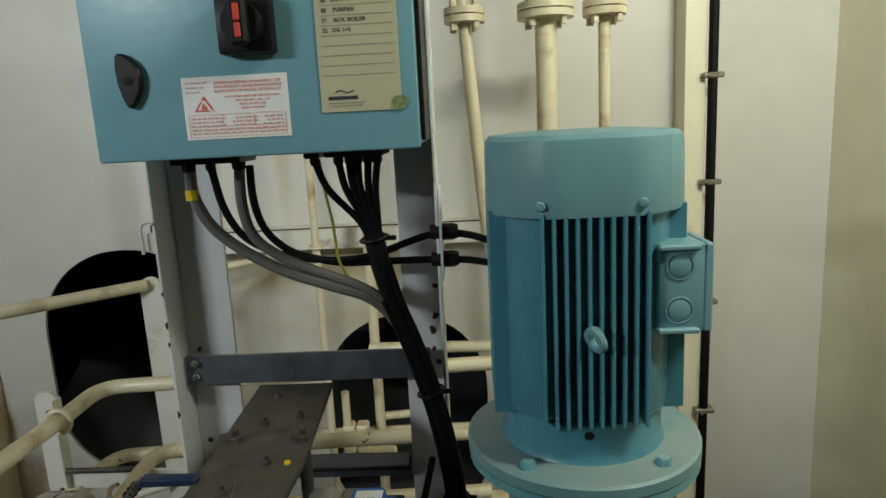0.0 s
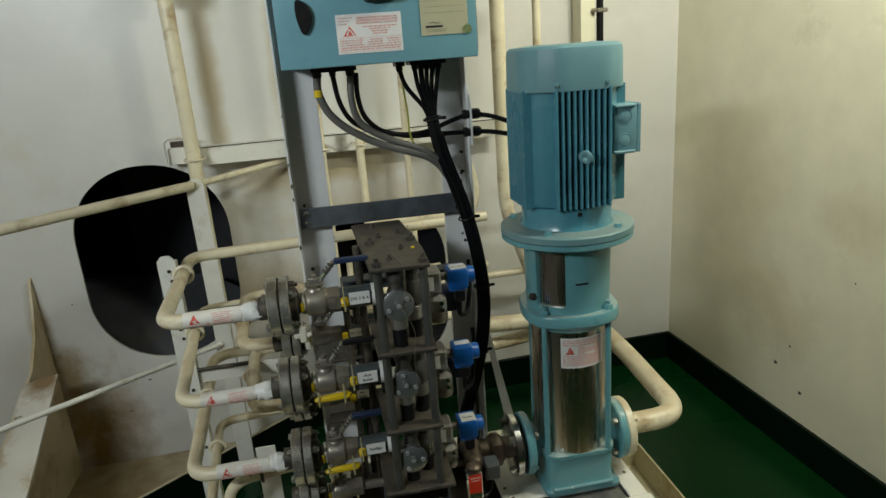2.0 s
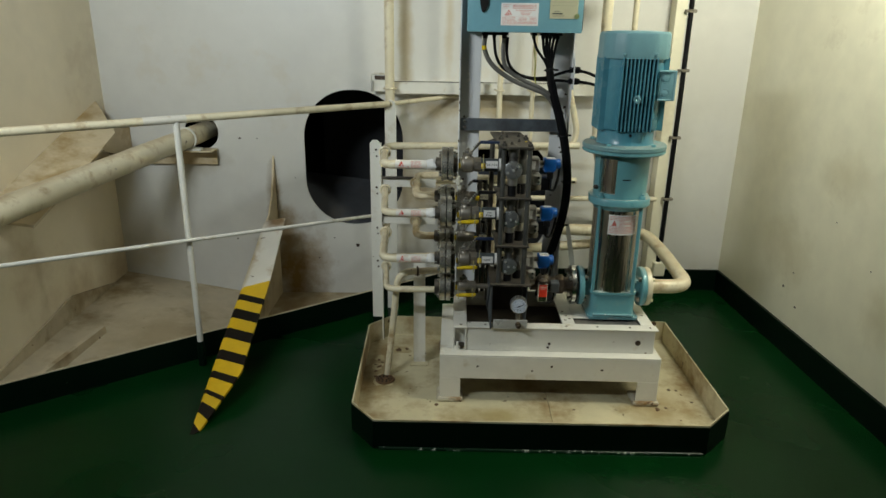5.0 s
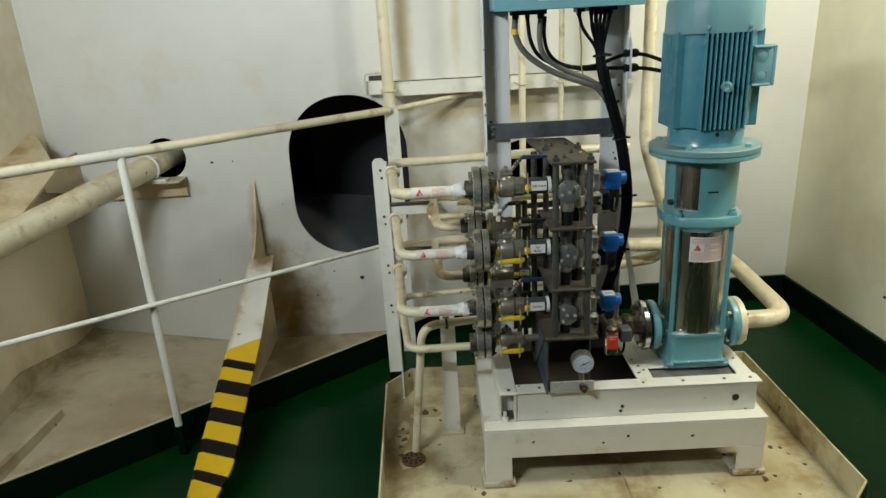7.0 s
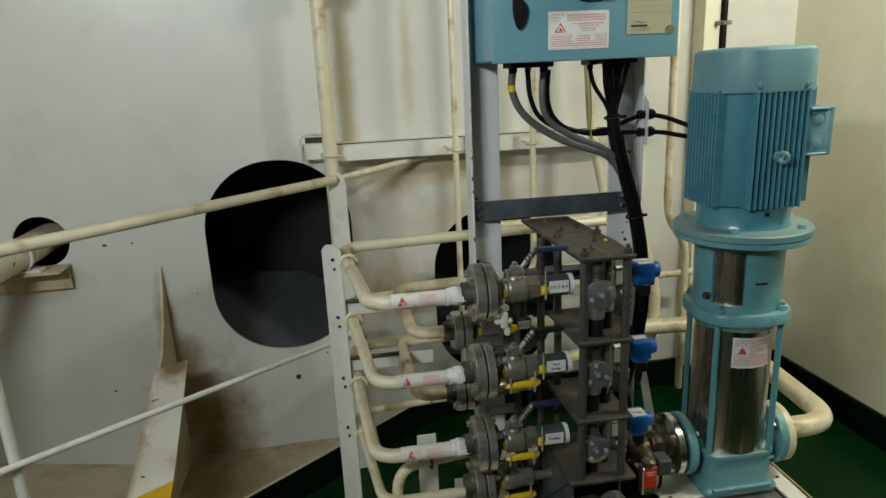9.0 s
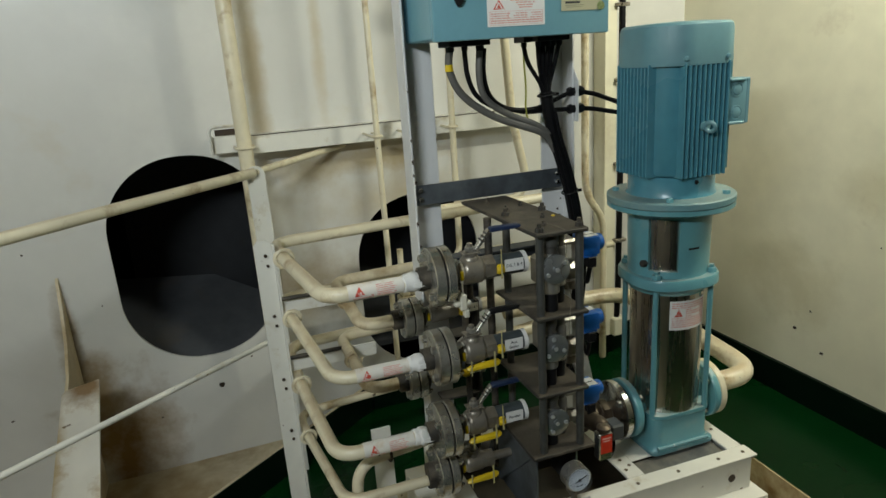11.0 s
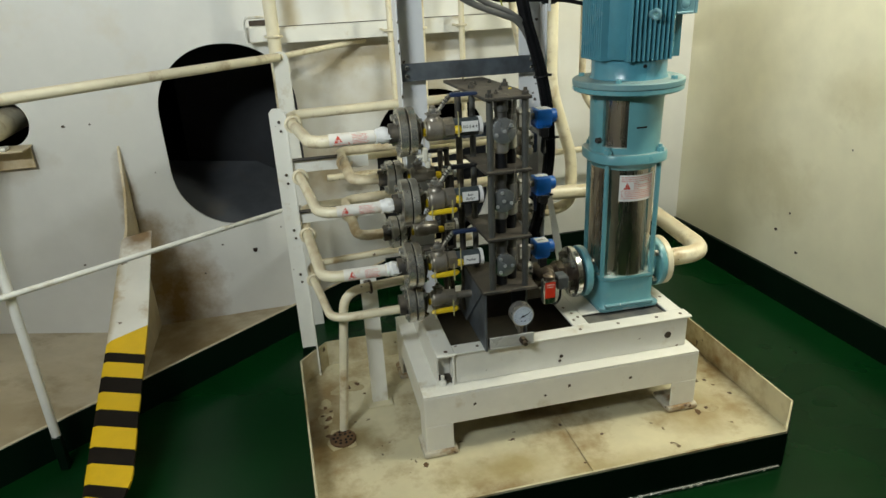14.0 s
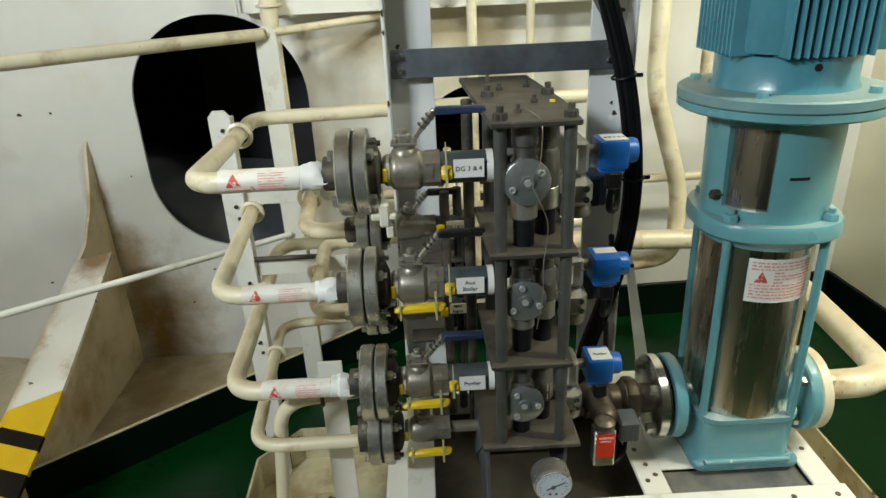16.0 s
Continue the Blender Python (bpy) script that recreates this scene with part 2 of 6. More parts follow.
DGREY = mat("dark_grey_actuator", (0.055, 0.068, 0.072), 0.48, vary=0.18, scale=40)
BLUE = mat("blue_coil_plastic", (0.008, 0.12, 0.47), 0.36, vary=0.1, scale=40, bump=0.03)
BLUED = mat("dark_blue_grip_and_shaded_coil", (0.012, 0.026, 0.075), 0.5, vary=0.2, scale=40)
RED = mat("red_plastic", (0.62, 0.035, 0.012), 0.4, vary=0.1, scale=40)
REDP = mat("worn_red_print", (0.60, 0.08, 0.05), 0.5, vary=0.15, scale=60, bump=0, spot=(0.74, 0.66, 0.62), spot_scale=160, spot_at=0.56)
PINKP = mat("faded_red_print", (0.70, 0.34, 0.29), 0.5, vary=0.15, scale=70, bump=0, spot=(0.78, 0.70, 0.67), spot_scale=180, spot_at=0.60)
SLEEVE = mat("worn_pipe_label_film", (0.76, 0.73, 0.67), 0.42, vary=0.05, scale=40, bump=0.03, stain=(0.62, 0.52, 0.40), stain_at=0.60, stain_scale=26, spot=(0.62, 0.30, 0.24), spot_scale=60, spot_at=0.70)
PAPER = mat("white_label_film", (0.80, 0.79, 0.77), 0.42, vary=0.03, scale=40, bump=0.02)
SHEET = mat("yellowed_list_sheet", (0.50, 0.48, 0.32), 0.35, vary=0.05, scale=20, bump=0.02)
INK = mat("black_print", (0.03, 0.03, 0.035), 0.5, vary=0.1, scale=60, bump=0)
INKG = mat("grey_print", (0.32, 0.30, 0.22), 0.5, vary=0.1, scale=60, bump=0)
YELLOW = mat("yellow_handle_plastic", (0.74, 0.52, 0.015), 0.38, vary=0.08, scale=40)
YPAINT = mat("yellow_warning_paint", (0.66, 0.42, 0.005), 0.42, vary=0.10, scale=18, bump=0.04, spot=(0.2, 0.16, 0.05), spot_scale=30, spot_at=0.76)
KPAINT = mat("black_warning_paint", (0.009, 0.006, 0.004), 0.55, vary=0.25, scale=18)
TIE = mat("yellowed_tie_strip", (0.50, 0.45, 0.22), 0.5, vary=0.1, scale=40)
TAPE = mat("pale_tape", (0.66, 0.63, 0.53), 0.5, vary=0.08, scale=40)
# Dark brown steel for the skid pan and the back of the rack's box.
DPAN = mat("dark_brown_pan_steel", (0.046, 0.036, 0.023), 0.45, vary=0.3, scale=20, bump=0.06, stain=(0.09, 0.064, 0.035), stain_at=0.62, stain_scale=8)
GASKET = mat("black_gasket", (0.015, 0.014, 0.013), 0.7, vary=0.2)
ENGG = mat("green_engine_paint", (0.09, 0.36, 0.23), 0.35, vary=0.12, scale=6)
ENGY = mat("yellow_engine_paint", (0.6, 0.48, 0.05), 0.4, vary=0.1)
ENGB = mat("dark_blue_engine_paint", (0.02, 0.05, 0.12), 0.4, vary=0.15)
DIAL = mat("white_dial", (0.46, 0.51, 0.57), 0.3, vary=0.02, bump=0)
HOLO = mat("hologram_foil", (0.45, 0.55, 0.25), 0.3, metal=0.6, vary=0.5, scale=220)
WALLL = mat("warm_cream_frame_paint", (0.84, 0.75, 0.57), 0.45, vary=0.06, scale=7, bump=0.03, stain=(0.58, 0.46, 0.30), stain_at=0.62, stain_scale=1.6, spot=(0.2, 0.11, 0.05), spot_scale=8, spot_at=0.79)
for m_ in (DARKV, HULL, HULLD, GREEN, KERB, KPAINT, BLACK, RUBBER, GASKET):
    m_.node_tree.nodes["Principled BSDF"].inputs["Specular IOR Level"].default_value = 0.16
GLASS = bpy.data.materials.new("gauge_glass")
GLASS.use_nodes = True
_g = GLASS.node_tree.nodes["Principled BSDF"].inputs
_g["Transmission Weight"].default_value, _g["Roughness"].default_value, _g["IOR"].default_value = 1.0, 0.03, 1.3

RUST = mat("brown_rust_stain", (0.12, 0.062, 0.022), 0.75, vary=0.3, scale=40, bump=0.15, stain=(0.06, 0.03, 0.015), stain_at=0.56, stain_scale=25)
RUSTL = mat("faint_rust_wash", (0.43, 0.36, 0.21), 0.6, vary=0.22, scale=30, bump=0.05, stain=(0.28, 0.18, 0.07), stain_at=0.60, stain_scale=22)
DGALV = mat("dark_galvanised_steel", (0.075, 0.085, 0.10), 0.5, metal=0.4, vary=0.25, scale=24, bump=0.03, stain=(0.05, 0.05, 0.055), stain_at=0.58, stain_scale=10)
NICKEL = mat("bright_nickel_body", (0.46, 0.44, 0.40), 0.30, metal=0.7, vary=0.12, scale=40, bump=0.05, stain=(0.28, 0.24, 0.18), stain_at=0.62, stain_scale=18)
ZINC = mat("zinc_screw", (0.55, 0.56, 0.55), 0.32, metal=0.5, vary=0.08, scale=60, bump=0)
FOOTR = mat("rusty_white_foot", (0.56, 0.52, 0.42), 0.5, vary=0.15, scale=24, bump=0.15, stain=(0.24, 0.14, 0.05), stain_at=0.52, stain_scale=16, spot=(0.10, 0.05, 0.02), spot_scale=40, spot_at=0.64)
TEALC = mat("scuffed_teal_paint", (0.13, 0.29, 0.33), 0.42, vary=0.10, scale=26, bump=0.08, stain=(0.36, 0.42, 0.41), stain_at=0.60, stain_scale=16, spot=(0.50, 0.55, 0.54), spot_scale=55, spot_at=0.64)
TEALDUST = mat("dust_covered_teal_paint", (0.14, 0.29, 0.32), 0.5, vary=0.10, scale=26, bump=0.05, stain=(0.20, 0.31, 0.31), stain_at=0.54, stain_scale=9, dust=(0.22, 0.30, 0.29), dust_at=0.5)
INKF = mat("faded_black_print", (0.10, 0.10, 0.085), 0.5, vary=0.2, scale=90, bump=0)

# ---- building helpers ----
UNIT = pose(-0.712, 0.722, 0.0, 0, 0, -2.0)   # frame of the pump skid: x along its front, y to its back
ROOM = Matrix.Identity(4)
FLOOR = 0.01
BASE = {}


def link_mesh(name, bm, material, m=None, parent=None, smooth=True, shift=None):
    if shift is not None:
        bmesh.ops.translate(bm, verts=bm.verts, vec=-Vector(shift))
    me = bpy.data.meshes.new(name)
    bmesh.ops.recalc_face_normals(bm, faces=bm.faces)
    bm.to_mesh(me)
    bm.free()
    if smooth:
        me.polygons.foreach_set("use_smooth", [True] * len(me.polygons))
        me.set_sharp_from_angle(angle=radians(34))
    me.materials.append(material)
    ob = new(name, me)
    if parent is not None:
        ob.parent = parent
    elif m is not None:
        ob.matrix_world = m
    return ob


def thing(name, base, label, category, group="", m=UNIT):
    """An Empty at the thing's base, for its parts."""
    e = new(name)
    e.empty_display_size = 0.05
    e.matrix_world = m @ Matrix.Translation(base)
    BASE[e.name] = Vector(base)
    return tagged(e, label, category, group)


def part(name, bm, material, parent, label=""):
    """One mesh under a thing or under a part; its places are those of the thing's frame."""
    base = BASE[parent.name]
    ob = link_mesh(name, bm, material, parent=parent, shift=base)
    BASE[ob.name] = base
    return tagged(ob, label) if label else ob


def solid(name, bm, material, label, category, group="", m=UNIT, base=(0, 0, 0), kind=""):
    """A thing of one mesh."""
    ob = link_mesh(name, bm, material, m=m @ Matrix.Translation(base), shift=base)
    BASE[ob.name] = Vector(base)
    return tagged(ob, label, category, group, kind)


def structure(name, bm, material, label, category):
    ob = link_mesh(name, bm, material, m=ROOM)
    BASE[ob.name] = Vector((0, 0, 0))
    return tagged(ob, label, category, kind="structure")


def box(lo, hi, bev=0.0, bm=None, seg=1):
    """A box between two corners, its edges rounded by bev."""
    t = bmesh.new()
    c = [(lo[n] + hi[n]) / 2 for n in range(3)]
    s = [abs(hi[n] - lo[n]) for n in range(3)]
    bmesh.ops.create_cube(t, size=1, matrix=Matrix.Translation(c) @ Matrix.Diagonal((*s, 1)))
    if bev:
        bmesh.ops.bevel(t, geom=list(t.edges), offset=min(bev, min(s) * 0.45), segments=seg, affect="EDGES", profile=0.5)
    return merged(bm, t)


def merged(bm, t):
    if bm is None:
        return t
    me = bpy.data.meshes.new("tmp")
    t.to_mesh(me)
    t.free()
    bm.from_mesh(me)
    bpy.data.meshes.remove(me)
    return bm


def turned(profile, at, axis=(0, 0, 1), seg=24, bm=None, close=True):
    """A turned body: rows of radius and height along the axis, from the place at."""
    t = bmesh.new()
    rings = []
    for r, h in profile:
        rings.append([t.verts.new((max(r, 1e-5) * math.cos(2 * math.pi * k / seg), max(r, 1e-5) * math.sin(2 * math.pi * k / seg), h)) for k in range(seg)])
    for a, b in zip(rings, rings[1:]):
        for k in range(seg):
            t.faces.new((a[k], a[(k + 1) % seg], b[(k + 1) % seg], b[k]))
    if close:
        t.faces.new(list(reversed(rings[0])))
        t.faces.new(rings[-1])
    q = Vector((0, 0, 1)).rotation_difference(Vector(axis).normalized()).to_matrix().to_4x4()
    bmesh.ops.transform(t, matrix=Matrix.Translation(at) @ q, verts=t.verts)
    return merged(bm, t)


def rod(a, b, r, seg=12, bm=None, bev=0.0):
    d = Vector(b) - Vector(a)
    n = d.length
    prof = [(r, 0), (r, n)] if not bev else [(r - bev, 0), (r, bev), (r, n - bev), (r - bev, n)]
    return turned(prof, a, d, seg, bm)


def ring(at, axis, big, small, seg=24, ring_seg=8, bm=None, part_turn=1.0, turn0=0.0):
    """A ring of round bar, or an arc of one."""
    t = bmesh.new()
    n = max(3, int(seg * part_turn))
    loops = []
    for k in range(n + (part_turn < 1)):
        a = turn0 + 2 * math.pi * part_turn * k / n
        loops.append([t.verts.new(((big + small * math.cos(2 * math.pi * j / ring_seg)) * math.cos(a), (big + small * math.cos(2 * math.pi * j / ring_seg)) * math.sin(a), small * math.sin(2 * math.pi * j / ring_seg))) for j in range(ring_seg)])
    pairs = list(zip(loops, loops[1:])) + ([(loops[-1], loops[0])] if part_turn >= 1 else [])
    for a, b in pairs:
        for j in range(ring_seg):
            t.faces.new((a[j], b[j], b[(j + 1) % ring_seg], a[(j + 1) % ring_seg]))
    q = Vector((0, 0, 1)).rotation_difference(Vector(axis).normalized()).to_matrix().to_4x4()
    bmesh.ops.transform(t, matrix=Matrix.Translation(at) @ q, verts=t.verts)
    return merged(bm, t)


def rounded_path(pts, bend, steps=7):
    """The polyline with its corners turned into bends of about that radius."""
    pts = [Vector(p) for p in pts]
    out = [pts[0]]
    for a, p, b in zip(pts, pts[1:], pts[2:]):
        u, v = (a - p), (b - p)
        cut = min(bend, u.length * 0.48, v.length * 0.48)
        s, e = p + u.normalized() * cut, p + v.normalized() * cut
        for k in range(steps + 1):
            f = k / steps
            out.append(s.lerp(p, f).lerp(p.lerp(e, f), f))
    out.append(pts[-1])
    return out


def tube(pts, r, bend=0.05, seg=14, bm=None, steps=7):
    """A round pipe or cable along a path with rounded corners."""
    t = bmesh.new()
    path = rounded_path(pts, bend, steps)
    loops, normal = [], None
    for k, p in enumerate(path):
        d = (path[min(k + 1, len(path) - 1)] - path[max(k - 1, 0)]).normalized()
        if normal is None:
            normal = d.orthogonal().normalized()
        normal = (normal - d * normal.dot(d)).normalized()
        side = d.cross(normal)
        loops.append([t.verts.new(p + r * (math.cos(2 * math.pi * j / seg) * normal + math.sin(2 * math.pi * j / seg) * side)) for j in range(seg)])
    for a, b in zip(loops, loops[1:]):
        for j in range(seg):
            t.faces.new((a[j], a[(j + 1) % seg], b[(j + 1) % seg], b[j]))
    t.faces.new(list(reversed(loops[0])))
    t.faces.new(loops[-1])
    return merged(bm, t)


def prism(poly, d0, d1, plane="xz", bm=None, bev=0.0):
    """A flat outline pushed out between two depths along the third axis."""
    t = bmesh.new()
    put = {"xz": lambda a, b, d: (a, d, b), "yz": lambda a, b, d: (d, a, b), "xy": lambda a, b, d: (a, b, d)}[plane]
    lo = [t.verts.new(put(a, b, d0)) for a, b in poly]
    hi = [t.verts.new(put(a, b, d1)) for a, b in poly]
    n = len(poly)
    t.faces.new(lo)
    t.faces.new(list(reversed(hi)))
    for k in range(n):
        t.faces.new((lo[k], hi[k], hi[(k + 1) % n], lo[(k + 1) % n]))
    bmesh.ops.recalc_face_normals(t, faces=t.faces)
    if bev:
        bmesh.ops.bevel(t, geom=list(t.edges), offset=bev, segments=1, affect="EDGES")
    return merged(bm, t)


def hexbolt(at, axis, r, h, bm=None, stud=0.0):
    bm = turned([(r, 0), (r, h * 0.8), (r * 0.85, h)], at, axis, 6, bm)
    if stud:
        bm = turned([(r * 0.5, 0), (r * 0.5, stud)], at, axis, 8, bm)
    return bm


def slot_outline(cx, cz, w, h, r, steps=12):
    """A rounded rectangle."""
    pts = []
    for sx, sz, a0 in ((1, 1, 0), (-1, 1, 90), (-1, -1, 180), (1, -1, 270)):
        for k in range(steps + 1):
            a = radians(a0 + 90 * k / steps)
            pts.append((cx + sx * (w / 2 - r) + r * math.cos(a), cz + sz * (h / 2 - r) + r * math.sin(a)))
    return pts


def pierced(outer, holes, d0, d1, plane):
    """A slab with openings through it."""
    t = bmesh.new()
    put = {"xz": lambda a, b, d: (a, d, b), "yz": lambda a, b, d: (d, a, b)}[plane]
    edges = []
    for loop in [outer, *holes]:
        vs = [t.verts.new(put(a, b, d0)) for a, b in loop]
        edges += [t.edges.new((vs[k], vs[(k + 1) % len(vs)])) for k in range(len(vs))]
    bmesh.ops.triangle_fill(t, use_beauty=True, use_dissolve=False, edges=edges)
    res = bmesh.ops.extrude_face_region(t, geom=list(t.faces))
    n = Vector(put(0, 0, d1)) - Vector(put(0, 0, d0))
    bmesh.ops.translate(t, vec=n, verts=[v for v in res["geom"] if isinstance(v, bmesh.types.BMVert)])
    return t


def flake(at, r, stretch=1.0):
    """An irregular flake gone from the paint of a face that looks towards -y."""
    t = bmesh.new()
    n = 9
    far = [r * random.uniform(0.35, 1.0) for _ in range(n)]
    rows = [[t.verts.new((at[0] + stretch * far[k] * math.cos(6.2832 * k / n), at[1] - d, at[2] + far[k] * math.sin(6.2832 * k / n))) for k in range(n)] for d in (0.0, 0.0006)]
    t.faces.new(rows[1])
    for k in range(n):
        t.faces.new((rows[0][k], rows[0][(k + 1) % n], rows[1][(k + 1) % n], rows[1][k]))
    return t


def smear(at, r, stretch=1.0, turn=0.0, thick=0.0008):
    """An irregular stain lying on a level face."""
    t = bmesh.new()
    n = 18
    far = [r * (0.62 + 0.38 * math.sin(random.uniform(0, 6.28)) * random.uniform(0.5, 1.0)) for _ in range(n)]
    far = [(far[k - 1] + far[k] * 2 + far[(k + 1) % n]) / 4 for k in range(n)]
    rows = []
    for d in (0.0002, thick):
        row = []
        for k in range(n):
            u, v = stretch * far[k] * math.cos(6.2832 * k / n), far[k] * math.sin(6.2832 * k / n)
            row.append(t.verts.new((at[0] + u * math.cos(turn) - v * math.sin(turn), at[1] + u * math.sin(turn) + v * math.cos(turn), at[2] + d)))
        rows.append(row)
    t.faces.new(rows[1])
    for k in range(n):
        t.faces.new((rows[0][k], rows[0][(k + 1) % n], rows[1][(k + 1) % n], rows[1][k]))
    return t


def lettering(name, text, size, m, material, parent):
    """Flat letters; m places them, x along the line and z of m out of the surface."""
    cu = bpy.data.curves.new("letters", "FONT")
    cu.body, cu.size, cu.align_x, cu.align_y, cu.extrude, cu.resolution_u, cu.offset = text, size, "CENTER", "CENTER", 0.0002, 2, size * 0.010
    tmp = bpy.data.objects.new("letters", cu)
    scene.collection.objects.link(tmp)
    me = bpy.data.meshes.new_from_object(tmp.evaluated_get(bpy.context.evaluated_depsgraph_get()))
    bpy.data.objects.remove(tmp)
    bpy.data.curves.remove(cu)
    t = bmesh.new()
    t.from_mesh(me)
    bpy.data.meshes.remove(me)
    bmesh.ops.transform(t, matrix=m, verts=t.verts)
    return part(name, t, material, parent)


def facing(x, y, z):
    """The pose of writing on a face that looks towards -y."""
    return Matrix.Translation((x, y, z)) @ Matrix.Rotation(radians(90), 4, "X")


# ---- the room ----
X0, X1, YB, YF, TOP = -2.685, 0.99, 2.05, -3.1, 2.62

# floor and the dirty bay behind the oblique kerb
CA, CB = Vector((-2.685, 0.536)), Vector((-0.66, 2.05))
structure("floor", prism([(X0, YF), (X1, YF), (X1, YB), (CB.x, YB), (CA.x, CA.y)], -0.08, FLOOR, "xy"), GREEN, "glossy dark green painted steel deck with small scuffs", "floor")
t = bmesh.new()
plate = [((CA.x, CA.y), 0.055), ((-1.90, 1.123), 0.0), ((CB.x, CB.y), -0.03), ((-1.95, YB), -0.03), ((X0, YB), 0.10)]
lo_, hi_ = [t.verts.new((*p, -0.10)) for p, z in plate], [t.verts.new((*p, z)) for p, z in plate]
for tri in ((0, 1, 4), (1, 3, 4), (1, 2, 3)):
    t.faces.new([hi_[k] for k in tri])
    t.faces.new([lo_[k] for k in reversed(tri)])
for k in range(5):
    t.faces.new((lo_[k], lo_[(k + 1) % 5], hi_[(k + 1) % 5], hi_[k]))
structure("bay_floor", t, BAY, "dirty cream painted plating sloping down behind the oblique kerb", "floor")

dirn = (CB - CA).normalized()
nrm = Vector((dirn.y, -dirn.x)) * 0.012
kerb = prism([(CA.x, CA.y), (CA.x + nrm.x, CA.y + nrm.y), (CB.x + nrm.x, CB.y + nrm.y), (CB.x, CB.y)], FLOOR - 0.01, 0.132, "xy")
structure("kerb_1", kerb, KERB, "dark green painted flat-bar kerb along the dirty bay", "kerb")
structure("kerb_2", box((CB.x + 0.01, YB - 0.014, FLOOR - 0.01), (X1, YB + 0.002, 0.146), 0.002), KERB, "dark green painted kerb at the foot of the rear wall", "kerb")
structure("kerb_3", box((X1 - 0.014, YF, FLOOR - 0.01), (X1 + 0.002, YB - 0.016, 0.146), 0.002), KERB, "dark green painted kerb at the foot of the cream wall", "kerb")
# bare edge of the oblique kerb
edge = prism([(CA.x - nrm.x * 0.1, CA.y - nrm.y * 0.1), (CA.x + nrm.x * 0.6, CA.y + nrm.y * 0.6), (CB.x + nrm.x * 0.6, CB.y + nrm.y * 0.6), (CB.x - nrm.x * 0.1, CB.y - nrm.y * 0.1)], 0.1325, 0.1365, "xy")
structure("trim_1", edge, CREAM, "thin cream painted top edge of the kerb", "trim")

# rear wall with two large oval openings and a small round one
h1 = slot_outline(-1.27, 0.816, 0.575, 0.795, 0.275)
h2 = slot_outline(-0.378, 0.575, 0.54, 0.76, 0.26)
h3 = slot_outline(-2.148, 0.963, 0.196, 0.196, 0.0979)
structure("wall_rear", pierced([(X0 - 0.1, -0.08), (X1 + 0.12, -0.08), (X1 + 0.12, TOP), (X0 - 0.1, TOP)], [h1, h2, h3], YB, YB + 0.012, "xz"), WALL, "off-white painted steel bulkhead with oval lightening holes, faint stains and painted knee shadow", "wall")
structure("wall_right", pierced([(YF - 0.1, -0.08), (YB, -0.08), (YB, TOP), (YF - 0.1, TOP)], [slot_outline(0.275, 1.58, 1.18, 1.0, 0.38, 28)], X1, X1 + 0.012, "yz"), WALLR, "cream painted steel wall with a large rounded opening", "wall")
structure("wall_left", box((X0 - 0.05, YF, -0.08), (X0, YB, TOP)), WALLL, "cream painted steel frame wall beside the dirty bay", "wall")
structure("wall_front", box((X0 - 0.05, YF - 0.05, -0.08), (X1, YF, TOP)), FRONT, "unseen grey wall closing the room, kept dark to limit bounced light", "wall")
structure("ceiling", box((X0 - 0.1, YF - 0.1, TOP), (X1 + 0.1, YB + 0.1, TOP + 0.05)), CEIL, "unseen grey deckhead, kept dark to limit bounced light", "ceiling")

# flat-bar collar round the opening of the cream wall
outer = slot_outline(0.275, 1.58, 1.18, 1.0, 0.38, 28)
inner = slot_outline(0.275, 1.58, 1.173, 0.993, 0.3765, 28)
t = bmesh.new()


def far_end(loop):
    """The collar's far end, cut straight across its lower corner."""
    out = []
    for a, b in loop:
        if a > 0.45 and b < 1.45:
            f = math.degrees(math.atan2(1.46 - b, a - 0.485)) / 90
            b = 1.46 - 0.62 * f if f < 0.32 else 1.262 - 0.245 * (f - 0.32) / 0.68
            a = 0.88 if f < 0.32 else 0.88 - 0.42 * (f - 0.32) / 0.68
        out.append((a, b))
    return out


rows = [[t.verts.new((x, a, b)) for a, b in loop] for loop, x in ((outer, X1 + 0.002), (far_end(outer), X1 + 0.17), (far_end(inner), X1 + 0.16), (inner, X1 - 0.001), (outer, X1 - 0.001))]
for ra, rb in zip(rows, rows[1:] + rows[:1]):
    for k in range(len(ra)):
        t.faces.new((ra[k], ra[(k + 1) % len(ra)], rb[(k + 1) % len(ra)], rb[k]))
structure("trim_2", t, WALLR, "cream painted flat-bar collar lining the rounded opening", "trim")

# spaces behind the rear wall; their near-black colour stands in for missing light
structure("void_wall_3", box((X0, 3.3, -0.58), (X1 + 0.06, 3.35, TOP)), DARKV, "far plating coloured near black for the unlit space behind the bulkhead", "void")
structure("void_floor", box((X0 - 0.1, YB + 0.02, -0.62), (X1 + 0.12, 3.35, -0.58)), DARKV, "bottom of the unlit space behind the bulkhead, coloured near black", "void")
structure("void_ceiling", box((X0 - 0.1, YB + 0.102, TOP), (X1 + 0.12, 3.35, TOP + 0.05)), DARKV, "top of the unlit space behind the bulkhead, coloured near black", "void")
structure("void_wall_1", box((X0 - 0.1, YB + 0.014, -0.6), (X0 - 0.05, 3.35, TOP)), DARKV, "frame behind the bulkhead, coloured near black for the unlit space", "void")
structure("void_wall_2", box((X1 + 0.06, YB + 0.014, -0.6), (X1 + 0.12, 3.35, TOP)), DARKV, "frame behind the bulkhead, coloured near black for the unlit space", "void")
